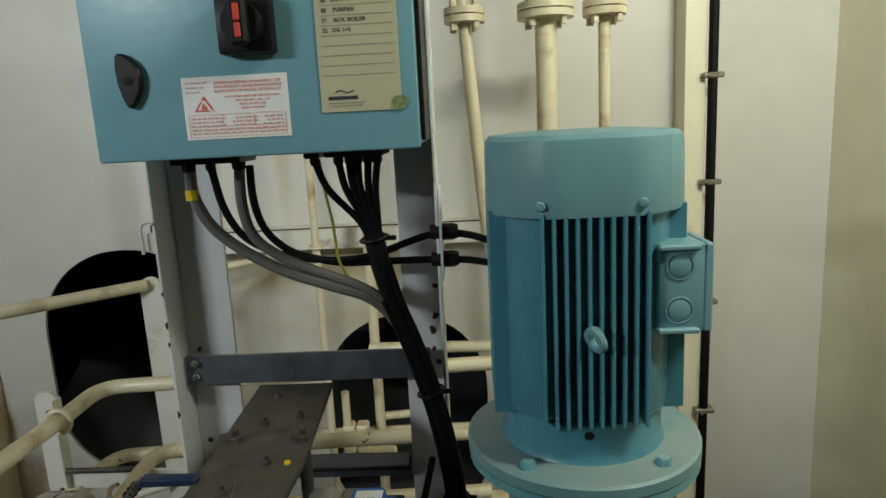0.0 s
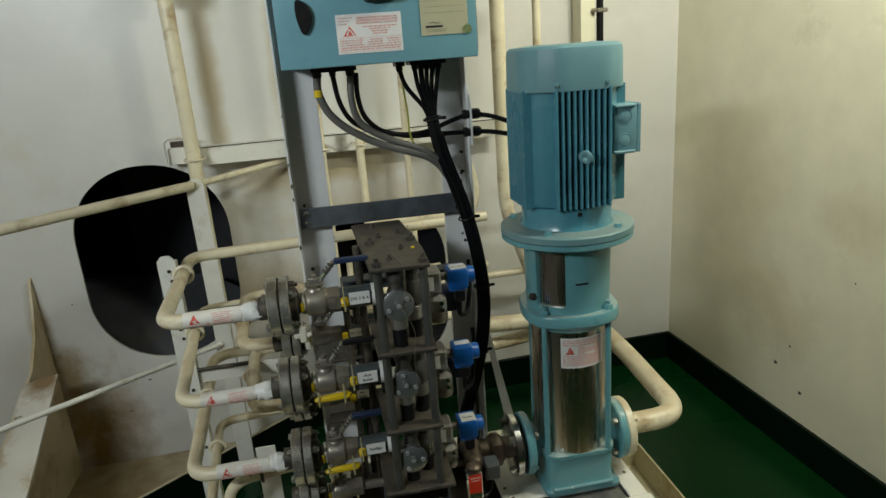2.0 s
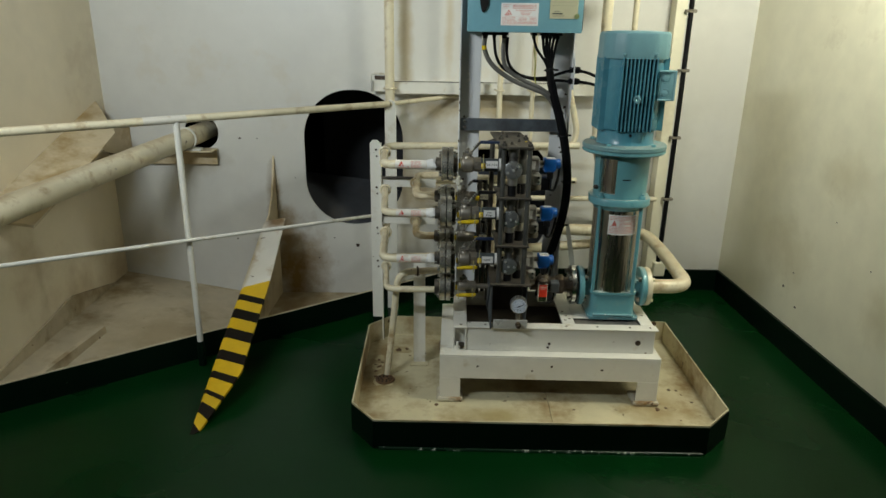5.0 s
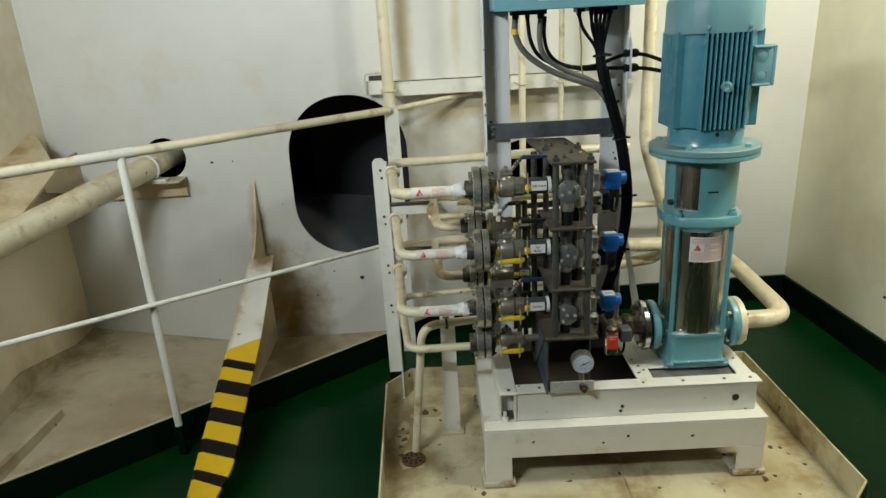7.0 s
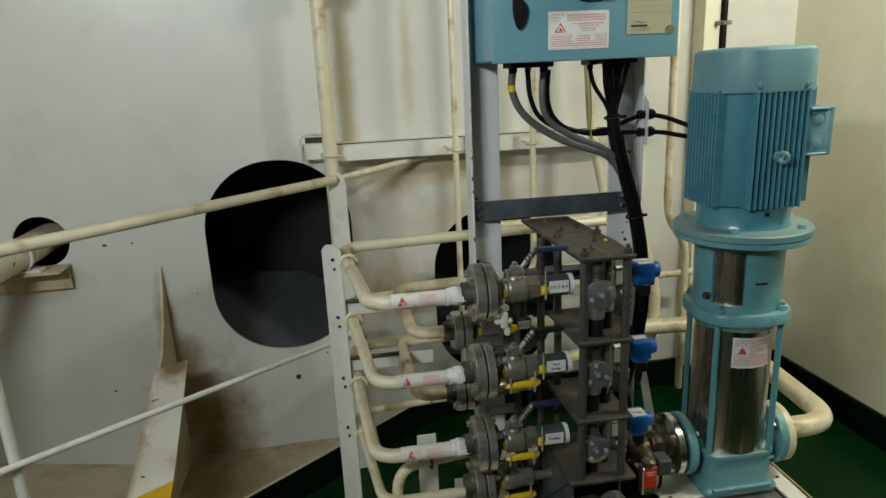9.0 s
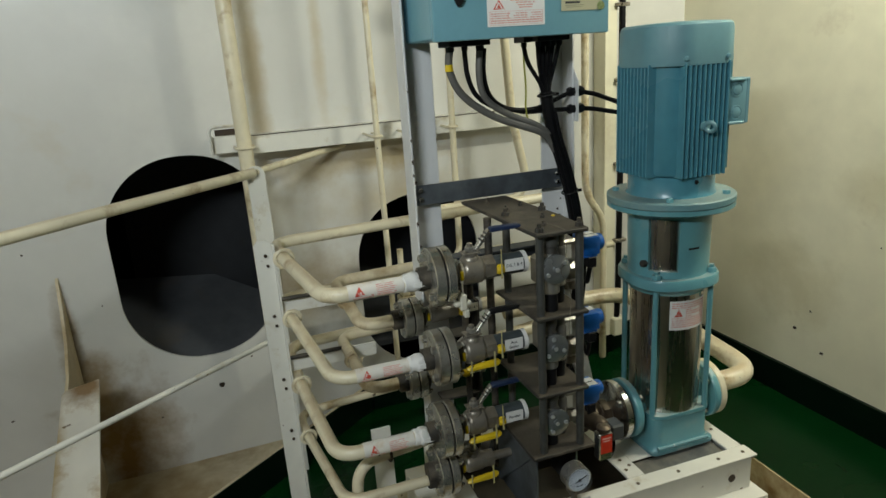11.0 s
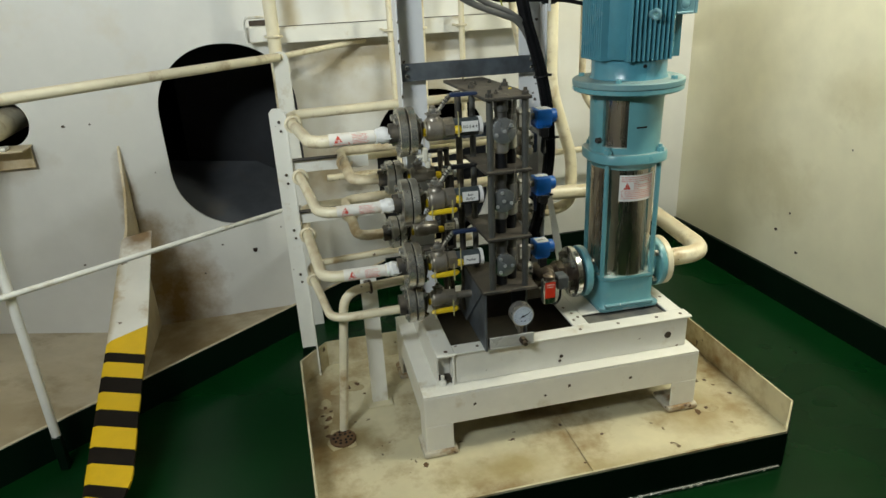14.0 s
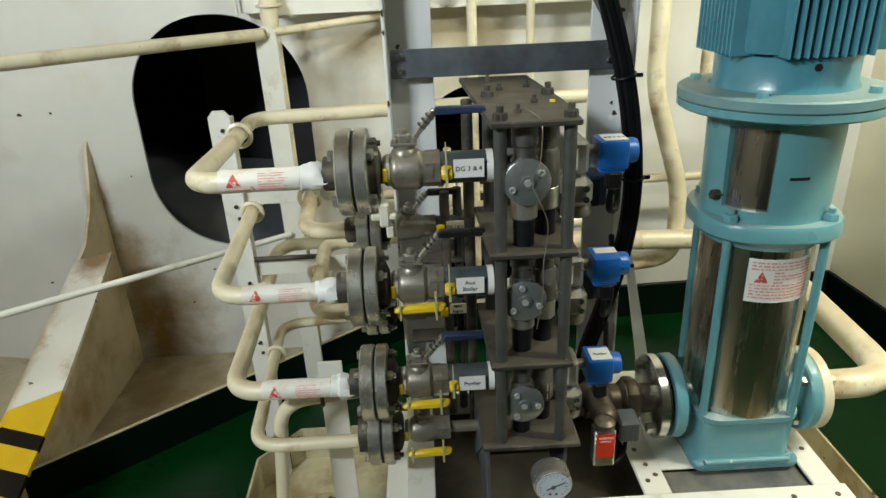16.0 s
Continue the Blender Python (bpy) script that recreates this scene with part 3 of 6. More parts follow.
def shell_plate(corners):
    """A sloping plate 25 mm thick under the given upper corners."""
    t = bmesh.new()
    upper, lower = [[t.verts.new((x, y, z - d)) for x, y, z in corners] for d in (0.0, 0.025)]
    t.faces.new(upper)
    t.faces.new(lower[::-1])
    n = len(corners)
    for k in range(n):
        t.faces.new((upper[k], lower[k], lower[(k + 1) % n], upper[(k + 1) % n]))
    bmesh.ops.recalc_face_normals(t, faces=t.faces)
    return t


# The second plate takes the shaded copy of the hull colour.
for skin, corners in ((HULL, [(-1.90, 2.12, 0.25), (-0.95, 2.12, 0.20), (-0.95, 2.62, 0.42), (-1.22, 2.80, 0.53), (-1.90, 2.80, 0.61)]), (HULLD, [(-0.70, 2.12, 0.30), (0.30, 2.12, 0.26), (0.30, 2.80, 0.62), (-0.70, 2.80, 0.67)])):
    structure("hull_plate", shell_plate(corners), skin, "grey sloping shell plate behind the oval opening, toned down for the dim space", "plating")
structure("hull_frame", box((-1.60, 3.02, 0.0), (-0.55, 3.04, 1.5)), HULLD, "grey frame plate behind the oval opening, darkened in colour for shade", "plating")

# ---- engine space seen through the rounded opening ----
structure("engine_room_floor", box((X1 + 0.13, -3.0, -0.1), (6.0, 4.5, -0.05)), GREEN, "green deck of the engine space", "floor")
structure("engine_room_wall", merged(box((5.9, -3.0, -0.1), (6.0, 4.5, 4.0)), merged(box((X1 + 0.13, 4.4, -0.1), (6.0, 4.5, 4.0)), box((X1 + 0.13, -3.1, -0.1), (6.0, -3.0, 4.0)))), WALLR, "cream walls of the engine space", "wall")
structure("engine_room_ceiling", box((X1 + 0.13, -3.1, 4.0), (6.0, 4.5, 4.05)), CEIL, "deckhead of the engine space", "ceiling")
eng = thing("engine", (2.6, 2.4, -0.05), "large green painted engine beyond the rounded opening", "engine", m=ROOM)
part("crankcase", box((2.2, 1.55, -0.05), (3.4, 4.2, 1.32), 0.04), ENGG, eng)
part("cylinder_block", box((2.25, 1.55, 1.32), (3.2, 4.2, 2.15), 0.05), ENGG, eng)
for k in range(3):
    part("cylinder_cover", turned([(0.17, 0), (0.2, 0.06), (0.2, 0.25), (0.12, 0.32), (0.12, 0.5)], (2.6, 1.85 + 0.75 * k, 2.15), seg=20), ENGG, eng)
    part("fuel_pump", turned([(0.045, 0), (0.05, 0.02), (0.05, 0.14), (0.032, 0.17), (0.032, 0.24)], (2.17, 1.62 + 0.75 * k, 1.30), seg=16), DGREY, eng, "grey fuel pump")
    part("fuel_pipe", tube([(2.17, 1.62 + 0.75 * k, 1.52), (2.14, 1.60 + 0.75 * k, 1.60), (2.2, 1.66 + 0.75 * k, 1.72), (2.26, 1.7 + 0.75 * k, 1.80)], 0.014, 0.04), BRIGHT, eng)
    part("side_cover", box((2.17, 1.62 + 0.75 * k, 0.75), (2.20, 2.1 + 0.75 * k, 1.18), 0.01), ENGG, eng)
for k, (y, z) in enumerate(((1.49, 1.47), (1.39, 1.44))):
    bl = thing("hanging_block", (2.1, y, z - 0.1), "pale grey lifting block hanging beyond the rounded opening", "block", "lifting blocks", m=ROOM)
    part("cheek", prism([(y - 0.035, z + 0.10), (y + 0.03, z + 0.10), (y + 0.045, z - 0.01), (y + 0.015, z - 0.07), (y - 0.02, z - 0.06), (y - 0.04, z)], 2.06, 2.11, "yz", bev=0.008), WHITE, bl)
    part("pin", turned([(0.016, 0), (0.016, 0.012)], (2.06, y, z - 0.02), (-1, 0, 0), 12), BLACK, bl)
    part("strop", rod((2.085, y, z + 0.10), (2.085, y, 4.0), 0.008), GREYC, bl)
cab2 = thing("storage_locker", (3.0, 0.9, -0.05), "cream painted steel locker in the engine space", "locker", m=ROOM)
part("body", box((2.20, 0.45, -0.05), (2.7, 1.47, 1.9), 0.01), CREAM, cab2)
for z in (0.5, 1.1, 1.6):
    part("panel", box((2.188, 0.52, z - 0.2), (2.199, 1.40, z + 0.22), 0.004), CREAM, cab2)
gs = thing("hydraulic_pack", (2.3, 1.2, -0.05), "dark blue hydraulic pack with a yellow handwheel on deck", "machine", m=ROOM)
part("casing", box((1.95, 0.95, -0.05), (2.17, 1.40, 1.07), 0.02), ENGB, gs)
part("side_block", box((1.97, 1.41, -0.05), (2.16, 1.54, 1.10), 0.02), DGREY, gs, "dark grey block")
part("valve_cap", turned([(0.022, 0), (0.022, 0.05), (0.012, 0.06), (0.012, 0.10)], (2.0, 1.46, 1.10), seg=12), WHITE, gs)
part("red_knob", turned([(0.012, 0), (0.014, 0.015), (0.008, 0.03)], (2.02, 1.50, 1.10), seg=12), RED, gs)
part("handwheel", ring((2.00, 1.34, 1.155), (-1, 0.2, 0.5), 0.028, 0.009), ENGY, gs, "yellow handwheel")
part("stem", rod((2.00, 1.34, 1.155), (2.08, 1.33, 1.06), 0.012), BRONZE, gs)
part("hose", tube([(2.05, 1.10, 1.06), (2.04, 1.10, 1.20), (2.05, 1.22, 1.23), (2.08, 1.28, 1.06)], 0.022, 0.07), RUBBER, gs)
part("cap", turned([(0.04, 0), (0.04, 0.05), (0.03, 0.06)], (2.05, 1.02, 1.07), seg=16), YELLOW, gs)

# ---- striped knee bracket ----
kn = thing("knee_bracket", (-1.68, 0.5, FLOOR), "white knee bracket with black and yellow striped flange on the deck", "bracket", m=ROOM)
curve = [(0.46, FLOOR), (0.62, 0.070), (0.90, 0.175), (1.28, 0.305), (1.62, 0.435), (1.86, 0.530)]
web = [(0.46, FLOOR)] + [(y, z - 0.004) for y, z in curve[1:]] + [(1.95, 0.62), (2.0, 0.72), (2.035, 0.815), (2.05, 0.83), (2.05, -0.04), (1.26, -0.04), (1.2, FLOOR)]
part("web", prism(web, -1.748, -1.738, "yz"), BAYW, kn)


def knee_point(s):
    """A place along the flange's middle line, 0 at the tip and 1 at the top."""
    seglen = [math.dist(a, b) for a, b in zip(curve, curve[1:])]
    d = s * sum(seglen)
    for (a, b), n in zip(zip(curve, curve[1:]), seglen):
        if d <= n + 1e-9:
            return (a[0] + (b[0] - a[0]) * d / n, a[1] + (b[1] - a[1]) * d / n)
        d -= n
    return curve[-1]


def knee_width(s):
    return 0.020 + 0.112 * min(1.0, s / 0.24) - 0.02 * max(0.0, (s - 0.6) / 0.4)


def knee_strip(s0, s1, k0=0.0, k1=0.0, steps=3):
    """A length of the flange; k0 and k1 slant its two ends."""
    t = bmesh.new()
    rows = []
    for k in range(steps + 1):
        f = k / steps
        s, skew = s0 + (s1 - s0) * f, k0 + (k1 - k0) * f
        row = []
        for g in (0.0, 0.12, 1.0):
            q = max(0, min(1, s + skew * (g - 0.12)))
            y, z = knee_point(q)
            row.append((-1.757 + g * knee_width(s), y, z - (0.008 if g == 0 else 0)))
        row += [(x, y + 0.004, z - 0.011) for x, y, z in reversed(row)]
        rows.append([t.verts.new(p) for p in row])
    for a, b in zip(rows, rows[1:]):
        for j in range(6):
            t.faces.new((a[j], a[(j + 1) % 6], b[(j + 1) % 6], b[j]))
    t.faces.new(rows[0])
    t.faces.new(list(reversed(rows[-1])))
    return t


knee_len = sum(math.dist(a, b) for a, b in zip(curve, curve[1:]))


def knee_share(y):
    """How far along the flange the place at that y lies."""
    d = 0.0
    for a, b in zip(curve, curve[1:]):
        f = max(0.0, min(1.0, (y - a[0]) / (b[0] - a[0])))
        d += f * math.dist(a, b)
    return d / knee_len


bands = [0.46, 0.51, 0.56, 0.61, 0.65, 0.67, 0.73, 0.765, 0.828, 0.88, 0.95, 1.01, 1.075, 1.135, 1.195, 1.235, 1.285]
n_str = len(bands) - 1
slant = lambda k: 0.0 if k == 0 else (0.037 if k == n_str else -0.028)
for k in range(n_str):
    a, b = knee_share(bands[k]), knee_share(bands[k + 1])
    part("stripe", knee_strip(a, b, slant(k), slant(k + 1)), KPAINT if k % 2 == 0 else YPAINT, kn, "black stripe" if k % 2 == 0 else "yellow stripe")
part("flange", knee_strip(knee_share(1.285), 0.955, 0.037, 0.02, 10), KNEEW, kn, "rust-stained white painted flange")

# ---- handrail along the kerb ----
hr = thing("handrail", (-1.03, 1.74, FLOOR), "white painted tubular handrail standing along the kerb", "handrail", m=ROOM)
RA, RB, RC = Vector((-1.042, 1.715, 0)), Vector((-1.872, 0.980, 0)), Vector((-2.60, 0.32, 0))
part("top_rail", tube([(RC.x, RC.y, 1.168), (RB.x, RB.y, 1.168), (RA.x, RA.y, 1.170)], 0.0165), CREAM, hr)
part("rust_patch", tube([(RB.x - 0.10, RB.y - 0.09, 1.168), (RB.x + 0.03, RB.y + 0.027, 1.168)], 0.0171), KNEEW, hr, "rust-flecked stretch at the joint")
part("lower_rail", tube([(RC.x, RC.y, 0.705), (RB.x, RB.y, 0.645), (RA.x, RA.y, 0.578)], 0.009), WHITE, hr)
part("stay", tube([(-1.035, 1.725, 1.170), (-0.80, 1.93, 1.182), (-0.660, 2.05, 1.190)], 0.012), CREAM, hr, "round brace from the post to the wall")
top = [(-1.064 + 0.030 - 0.030 * math.cos(math.pi * k / 10), 1.160 + 0.030 * math.sin(math.pi * k / 10)) for k in range(11)]
part("post", prism([(-1.058, FLOOR)] + top + [(-0.998, FLOOR)], 1.722, 1.736, "xz", bev=0.002), WHITE, hr, "flat white post with a rounded top")
for p in (RB, RC):
    t = rod((p.x - 0.018, p.y + 0.045, 0.135), (p.x, p.y, 1.16), 0.0135, 16)
    part("post", t, WHITE, hr)
    part("foot", box((p.x - 0.032, p.y + 0.030, FLOOR), (p.x - 0.004, p.y + 0.058, 0.137), 0.003), KERB, hr, "dark green painted foot")

# ---- things on the bay's left ----
bp = thing("slanting_pipe", (-2.1, 1.9, 0.96), "thick cream painted pipe passing through the round hole in the bulkhead", "pipe", m=ROOM)
part("pipe_run", tube([(-2.145, 2.4, 0.965), (-2.175, 2.05, 0.950), (-2.53, 0.60, 0.822), (-2.61, 0.28, 0.795)], 0.055, 0.3, 20), CREAM, bp)
part("clamp", ring((-2.20, 1.95, 0.941), (0.24, 1, 0.08), 0.059, 0.006), WHITE, bp)
part("clamp_bar", box((-2.25, 1.93, 0.873), (-2.12, 1.98, 0.886), 0.002), WHITE, bp)
# The brown down-flange is added in place of the shadow below the ledge.
solid("wall_ledge", merged(box((X0 + 0.003, 1.925, 0.864), (-2.06, YB - 0.002, 0.8725), 0.002), box((X0 + 0.003, 2.020, 0.780), (-2.06, 2.028, 0.8638), 0.002)), BAYW, "brown ledge under the slanting pipe, its down-flange imitating the shadow below", "ledge", m=ROOM, base=(-2.3, 2.0, 0.864))
fr = thing("corner_gusset", (-2.6, 1.7, 1.0), "grubby cream painted triangular gusset in the corner", "gusset", m=ROOM)
t = bmesh.new()
face = [(X0 + 0.001, 1.96, 1.142), (-2.47, 1.69, 1.008), (-2.455, 1.35, 0.900), (-2.45, 0.85, 0.745), (X0 + 0.001, 0.85, 0.775)]
lo_, hi_ = [t.verts.new((x, y, z - 0.012)) for x, y, z in face], [t.verts.new(p) for p in face]
t.faces.new(list(reversed(lo_))), t.faces.new(hi_)
for k in range(5):
    t.faces.new((lo_[k], lo_[(k + 1) % 5], hi_[(k + 1) % 5], hi_[k]))
part("plate", t, BAYW, fr)
part("web", prism([(2.045, 1.02), (1.72, 0.99), (1.72, 0.90), (2.045, 0.815)], -2.565, -2.555, "yz"), BAYW, fr)
solid("hull_stringer", prism([(YB - 0.01, 0.06), (0.62, 0.02), (0.62, 0.07), (1.35, 0.19), (1.42, 0.196)], X0 + 0.002, X0 + 0.012, "yz"), BAY, "cream painted stringer foot along the dirty bay", "stringer", m=ROOM, base=(-2.6, 1.2, 0.036))
solid("bay_stiffener", prism([(-2.52, 0.72), (-2.495, 0.72), (-2.455, 1.27), (-2.48, 1.27)], 0.0, 0.095, "xy"), BAY, "dirty cream painted flat bar on the bay plating", "stiffener", m=ROOM, base=(-2.5, 0.9, 0.0))

# ---- pipes and fittings on the rear wall ----
def pipe_flange(at, r, parent):
    part("flange", turned([(r, 0), (r, 0.016)], at, seg=20), CREAM, parent)
    part("flange", turned([(r, 0.019), (r, 0.035)], at, seg=20), CREAM, parent)
    for k in range(4):
        a = radians(45 + 90 * k)
        part("bolt", hexbolt((at[0] + r * 0.76 * math.cos(a), at[1] + r * 0.76 * math.sin(a), at[2] - 0.018), (0, 0, 1), 0.009, 0.07), CREAM, parent)


def wall_pipe(x, y, z0, z1, r, flange_z=None, flange_r=0.05, path=None, label="cream painted vertical pipe in front of the bulkhead"):
    p = thing("wall_pipe", (x, y, z0), label, "pipe", "wall pipes", m=ROOM)
    part("pipe_run", tube(path or [(x, y, z0), (x, y, z1)], r, 0.07), CREAM, p)
    if flange_z:
        pipe_flange((x, y, flange_z), flange_r, p)
    return p


FLB = "cream painted vertical pipe with a bolted flange"
wall_pipe(-1.045, 1.885, FLOOR, TOP, 0.026, 1.80, 0.062, label="thick cream painted vertical pipe with a bolted flange")
wall_pipe(-0.587, 1.80, 0.3, TOP, 0.011)
wall_pipe(-0.447, 1.85, 0.3, TOP, 0.015)
wall_pipe(-0.268, 1.86, 0.70, TOP, 0.0125, path=[(-0.268, 1.86, TOP), (-0.268, 1.86, 0.70), (-0.447, 1.86, 0.69)], label="thin cream painted pipe turning sideways at its foot")
wall_pipe(-0.147, 1.66, 0.95, TOP, 0.016, 1.797, 0.05, label="cream painted pipe with a flange and a slanting offset", path=[(-0.205, 1.66, TOP), (-0.112, 1.66, 1.27), (-0.045, 1.69, 1.04), (-0.07, 1.70, 0.955), (-0.45, 1.76, 0.945)])
wall_pipe(0.047, 1.64, 1.0, TOP, 0.026, 1.795, 0.068, label=FLB, path=[(0.047, 1.64, TOP), (0.047, 1.64, 0.98), (0.16, 1.66, 0.66), (0.16, 1.66, 0.44), (-0.3, 1.66, 0.40)])
wall_pipe(0.188, 1.64, 0.9, TOP, 0.0145, 1.795, 0.052, label=FLB, path=[(0.188, 1.64, TOP), (0.188, 1.64, 0.95), (0.30, 1.68, 0.82), (0.30, 1.68, 0.2)])
wall_pipe(0.3, 1.87, 0.637, 0.637, 0.015, path=[(-0.9, 1.87, 0.637), (0.48, 1.87, 0.637)], label="cream painted horizontal pipe behind the pump")

un = thing("pipe_union", (-0.515, 1.80, 0.59), "cream painted bolted pipe union with a stub pipe", "union", m=ROOM)
part("stub", rod((-0.54, 1.80, 0.66), (-0.54, 1.80, 0.80), 0.012), CREAM, un)
for x in (-0.535, -0.495):
    part("block", box((x - 0.018, 1.775, 0.612), (x + 0.018, 1.825, 0.700), 0.006), CREAM, un)
part("base", box((-0.56, 1.77, 0.585), (-0.40, 1.83, 0.6115), 0.006), CREAM, un)

sh = thing("pipe_shelf", (-0.6, 2.0, 1.25), "white painted angle bar carrying pipe clamps along the bulkhead", "shelf", m=ROOM)
part("angle", merged(box((-1.03, 1.935, 1.205), (0.15, 1.941, 1.262), 0.001), box((-1.03, 1.935, 1.262), (0.15, YB, 1.268), 0.001)), WHITE, sh)
part("end_loop", tube([(-1.06, 1.962, 1.310), (-1.155, 1.962, 1.310), (-1.155, 1.962, 1.212)], 0.0055, 0.025, 8), WHITE, sh, "round bar end loop")
# Thin dark strip laid on the angle's top edge.
part("seam", box((-1.03, 1.934, 1.2690), (0.15, 1.940, 1.2722)), BRONZE, sh, "thin dark strip along the top edge")
# Flat dark plate painted in for the shade of a recess.
part("slot", box((-1.135, 1.9835, 1.276), (-1.062, 1.9848, 1.298), 0.0005), BRONZE, sh, "thin dark plate standing in for a shaded recess")
part("end_plate", merged(box((-1.148, 1.985, 1.212), (-1.04, 1.991, 1.272), 0.001), box((-1.148, 1.99, 1.212), (-1.142, YB, 1.272), 0.001)), WHITE, sh)
for x, y, r in ((-1.045, 1.885, 0.026), (-0.587, 1.80, 0.011), (-0.447, 1.85, 0.015), (-0.268, 1.86, 0.0125)):
    t = ring((x, y, 1.236), (0, 0, 1), r + 0.006, 0.0045)
    for dx in (-r - 0.006, r + 0.006):
        t = rod((x + dx, y, 1.236), (x + dx, 1.937, 1.236), 0.0045, 8, t)
    part("u_clamp", t, CREAM, sh)

vs = thing("wall_stiffener", (0.53, 2.0, 0.0), "cream painted vertical angle stiffener on the bulkhead", "stiffener", m=ROOM)
part("flange", box((0.500, 1.962, 0.139), (0.560, 1.970, TOP), 0.001), WALLR, vs)
part("web", box((0.500, 1.9702, 0.139), (0.508, YB, TOP)), WALLR, vs)
cb = thing("wall_cable", (0.575, 1.95, 0.2), "black cable clipped down the bulkhead", "cable", m=ROOM)
part("sheath", tube([(0.575, 1.952, TOP), (0.578, 1.952, 1.2), (0.572, 1.952, 0.30), (0.572, 1.97, 0.14)], 0.014), RUBBER, cb)
for z in (0.62, 0.98, 1.35, 1.66, 1.98):
    part("clip", merged(box((0.545, 1.935, z - 0.008), (0.606, 1.972, z + 0.008), 0.003), rod((0.56, 1.975, z), (0.56, 1.92, z), 0.004)), VALVE, cb)
solid("cable_entry_box", box((0.54, 1.93, 0.139), (0.61, 2.04, 0.23), 0.006), WALLR, "small cream painted box at the foot of the cable", "box", m=ROOM, base=(0.575, 1.98, 0.139))
def chip(x, y, z, r, axis):
    """An irregular flake gone from the paint, showing rust."""
    t = bmesh.new()
    n = 11
    ph = [random.uniform(0.45, 1.0) for _ in range(n)]
    st = random.uniform(0.5, 1.6)
    for k0 in (0.0, 0.0006):
        ringv = []
        for k in range(n):
            a = 2 * math.pi * k / n
            u, v = r * ph[k] * math.cos(a) * st, r * ph[k] * math.sin(a)
            ringv.append(t.verts.new((x - k0, y + u, z + v) if axis == "x" else (x + u, y - k0, z + v)))
        if k0 == 0.0:
            first = ringv
    t.faces.new(ringv)
    for k in range(n):
        t.faces.new((first[k], first[(k + 1) % n], ringv[(k + 1) % n], ringv[k]))
    solid("paint_chip", t, BRONZE, "small rusty chip in the wall paint", "paint chip", "paint chips", m=ROOM, base=(x, y, z))


for y, z, r in ((1.314, 0.326, 0.010), (1.184, 0.263, 0.008), (0.45, 0.9, 0.007), (1.0, 0.75, 0.004), (1.25, 0.42, 0.006), (0.72, 0.62, 0.005)):
    chip(X1 - 0.0004, y, z, r, "x")
for x, z, r in ((-1.26, 0.286, 0.014), (-1.93, 0.93, 0.0065), (-1.83, 0.93, 0.006), (-1.05, 0.5, 0.007), (-1.08, 0.42, 0.006), (-1.40, 0.33, 0.006), (-1.62, 0.70, 0.004), (-1.13, 0.38, 0.006), (-1.99, 0.32, 0.006), (-1.50, 0.20, 0.006)):
    chip(x, YB - 0.0004, z, r, "y")
# ---- drip tray ----
tr = thing("drip_tray", (0.33, 0.1, FLOOR), "cream painted steel drip tray with rust stains, on the green deck", "drip tray")
rim = [(-0.300, -0.355), (0.965, -0.345), (1.085, -0.225), (1.085, 0.60), (-0.325, 0.60), (-0.425, 0.485), (-0.400, -0.235)]
part("tray_floor", prism(rim, FLOOR, 0.032, "xy"), TRAY, tr, "stained cream tray bottom")
for k in range(len(rim)):
    a, b = Vector(rim[k]), Vector(rim[(k + 1) % len(rim)])
    d = (b - a).normalized()
    n = Vector((-d.y, d.x)) * 0.006
    part("rim", prism([(a.x, a.y), (b.x, b.y), (b.x + n.x, b.y + n.y), (a.x + n.x, a.y + n.y)], FLOOR, 0.135, "xy"), TRAY, tr)
    m = Vector((d.y, -d.x)) * 0.003
    if k in (0, 6, 1):
        part("rim_face", prism([(a.x, a.y), (b.x, b.y), (b.x + m.x, b.y + m.y), (a.x + m.x, a.y + m.y)], FLOOR, 0.128, "xy"), KERB, tr, "dark green painted outer face")
part("weld_bead", tube([(-0.28, -0.3615, FLOOR + 0.005), (0.30, -0.357, FLOOR + 0.004), (0.95, -0.352, FLOOR + 0.005)], 0.006, 0.1, 8), BEAD, tr, "scuffed weld bead at the foot")
part("seam", box((0.405, -0.345, 0.032), (0.412, 0.55, 0.036), 0.001), TRAY, tr)
grate = part("drain_grate", turned([(0.043, 0), (0.043, 0.005), (0.040, 0.008), (0.0, 0.008)], (-0.307, 0.122, 0.032), seg=24), RUST, tr, "rusty round drain grate")
for rr, n in ((0.030, 10), (0.017, 6)):
    for k in range(n):
        a = 6.2832 * k / n
        part("hole", turned([(0.0048, 0), (0.0048, 0.0008)], (-0.307 + rr * math.cos(a), 0.122 + rr * math.sin(a), 0.0400), seg=8), GASKET, grate)
for x, y, r, st_, a in ((-0.310, 0.12, 0.085, 1.0, 0.3), (-0.352, 0.24, 0.045, 1.3, 1.2), (-0.35, 0.33, 0.035, 1.2, 1.6), (-0.26, 0.42, 0.06, 1.5, 0.2), (0.905, -0.06, 0.045, 1.3, 2.6)):
    part("rust_stain", smear((x, y, 0.032), r, st_, a), RUSTL, tr, "faint rust stain")
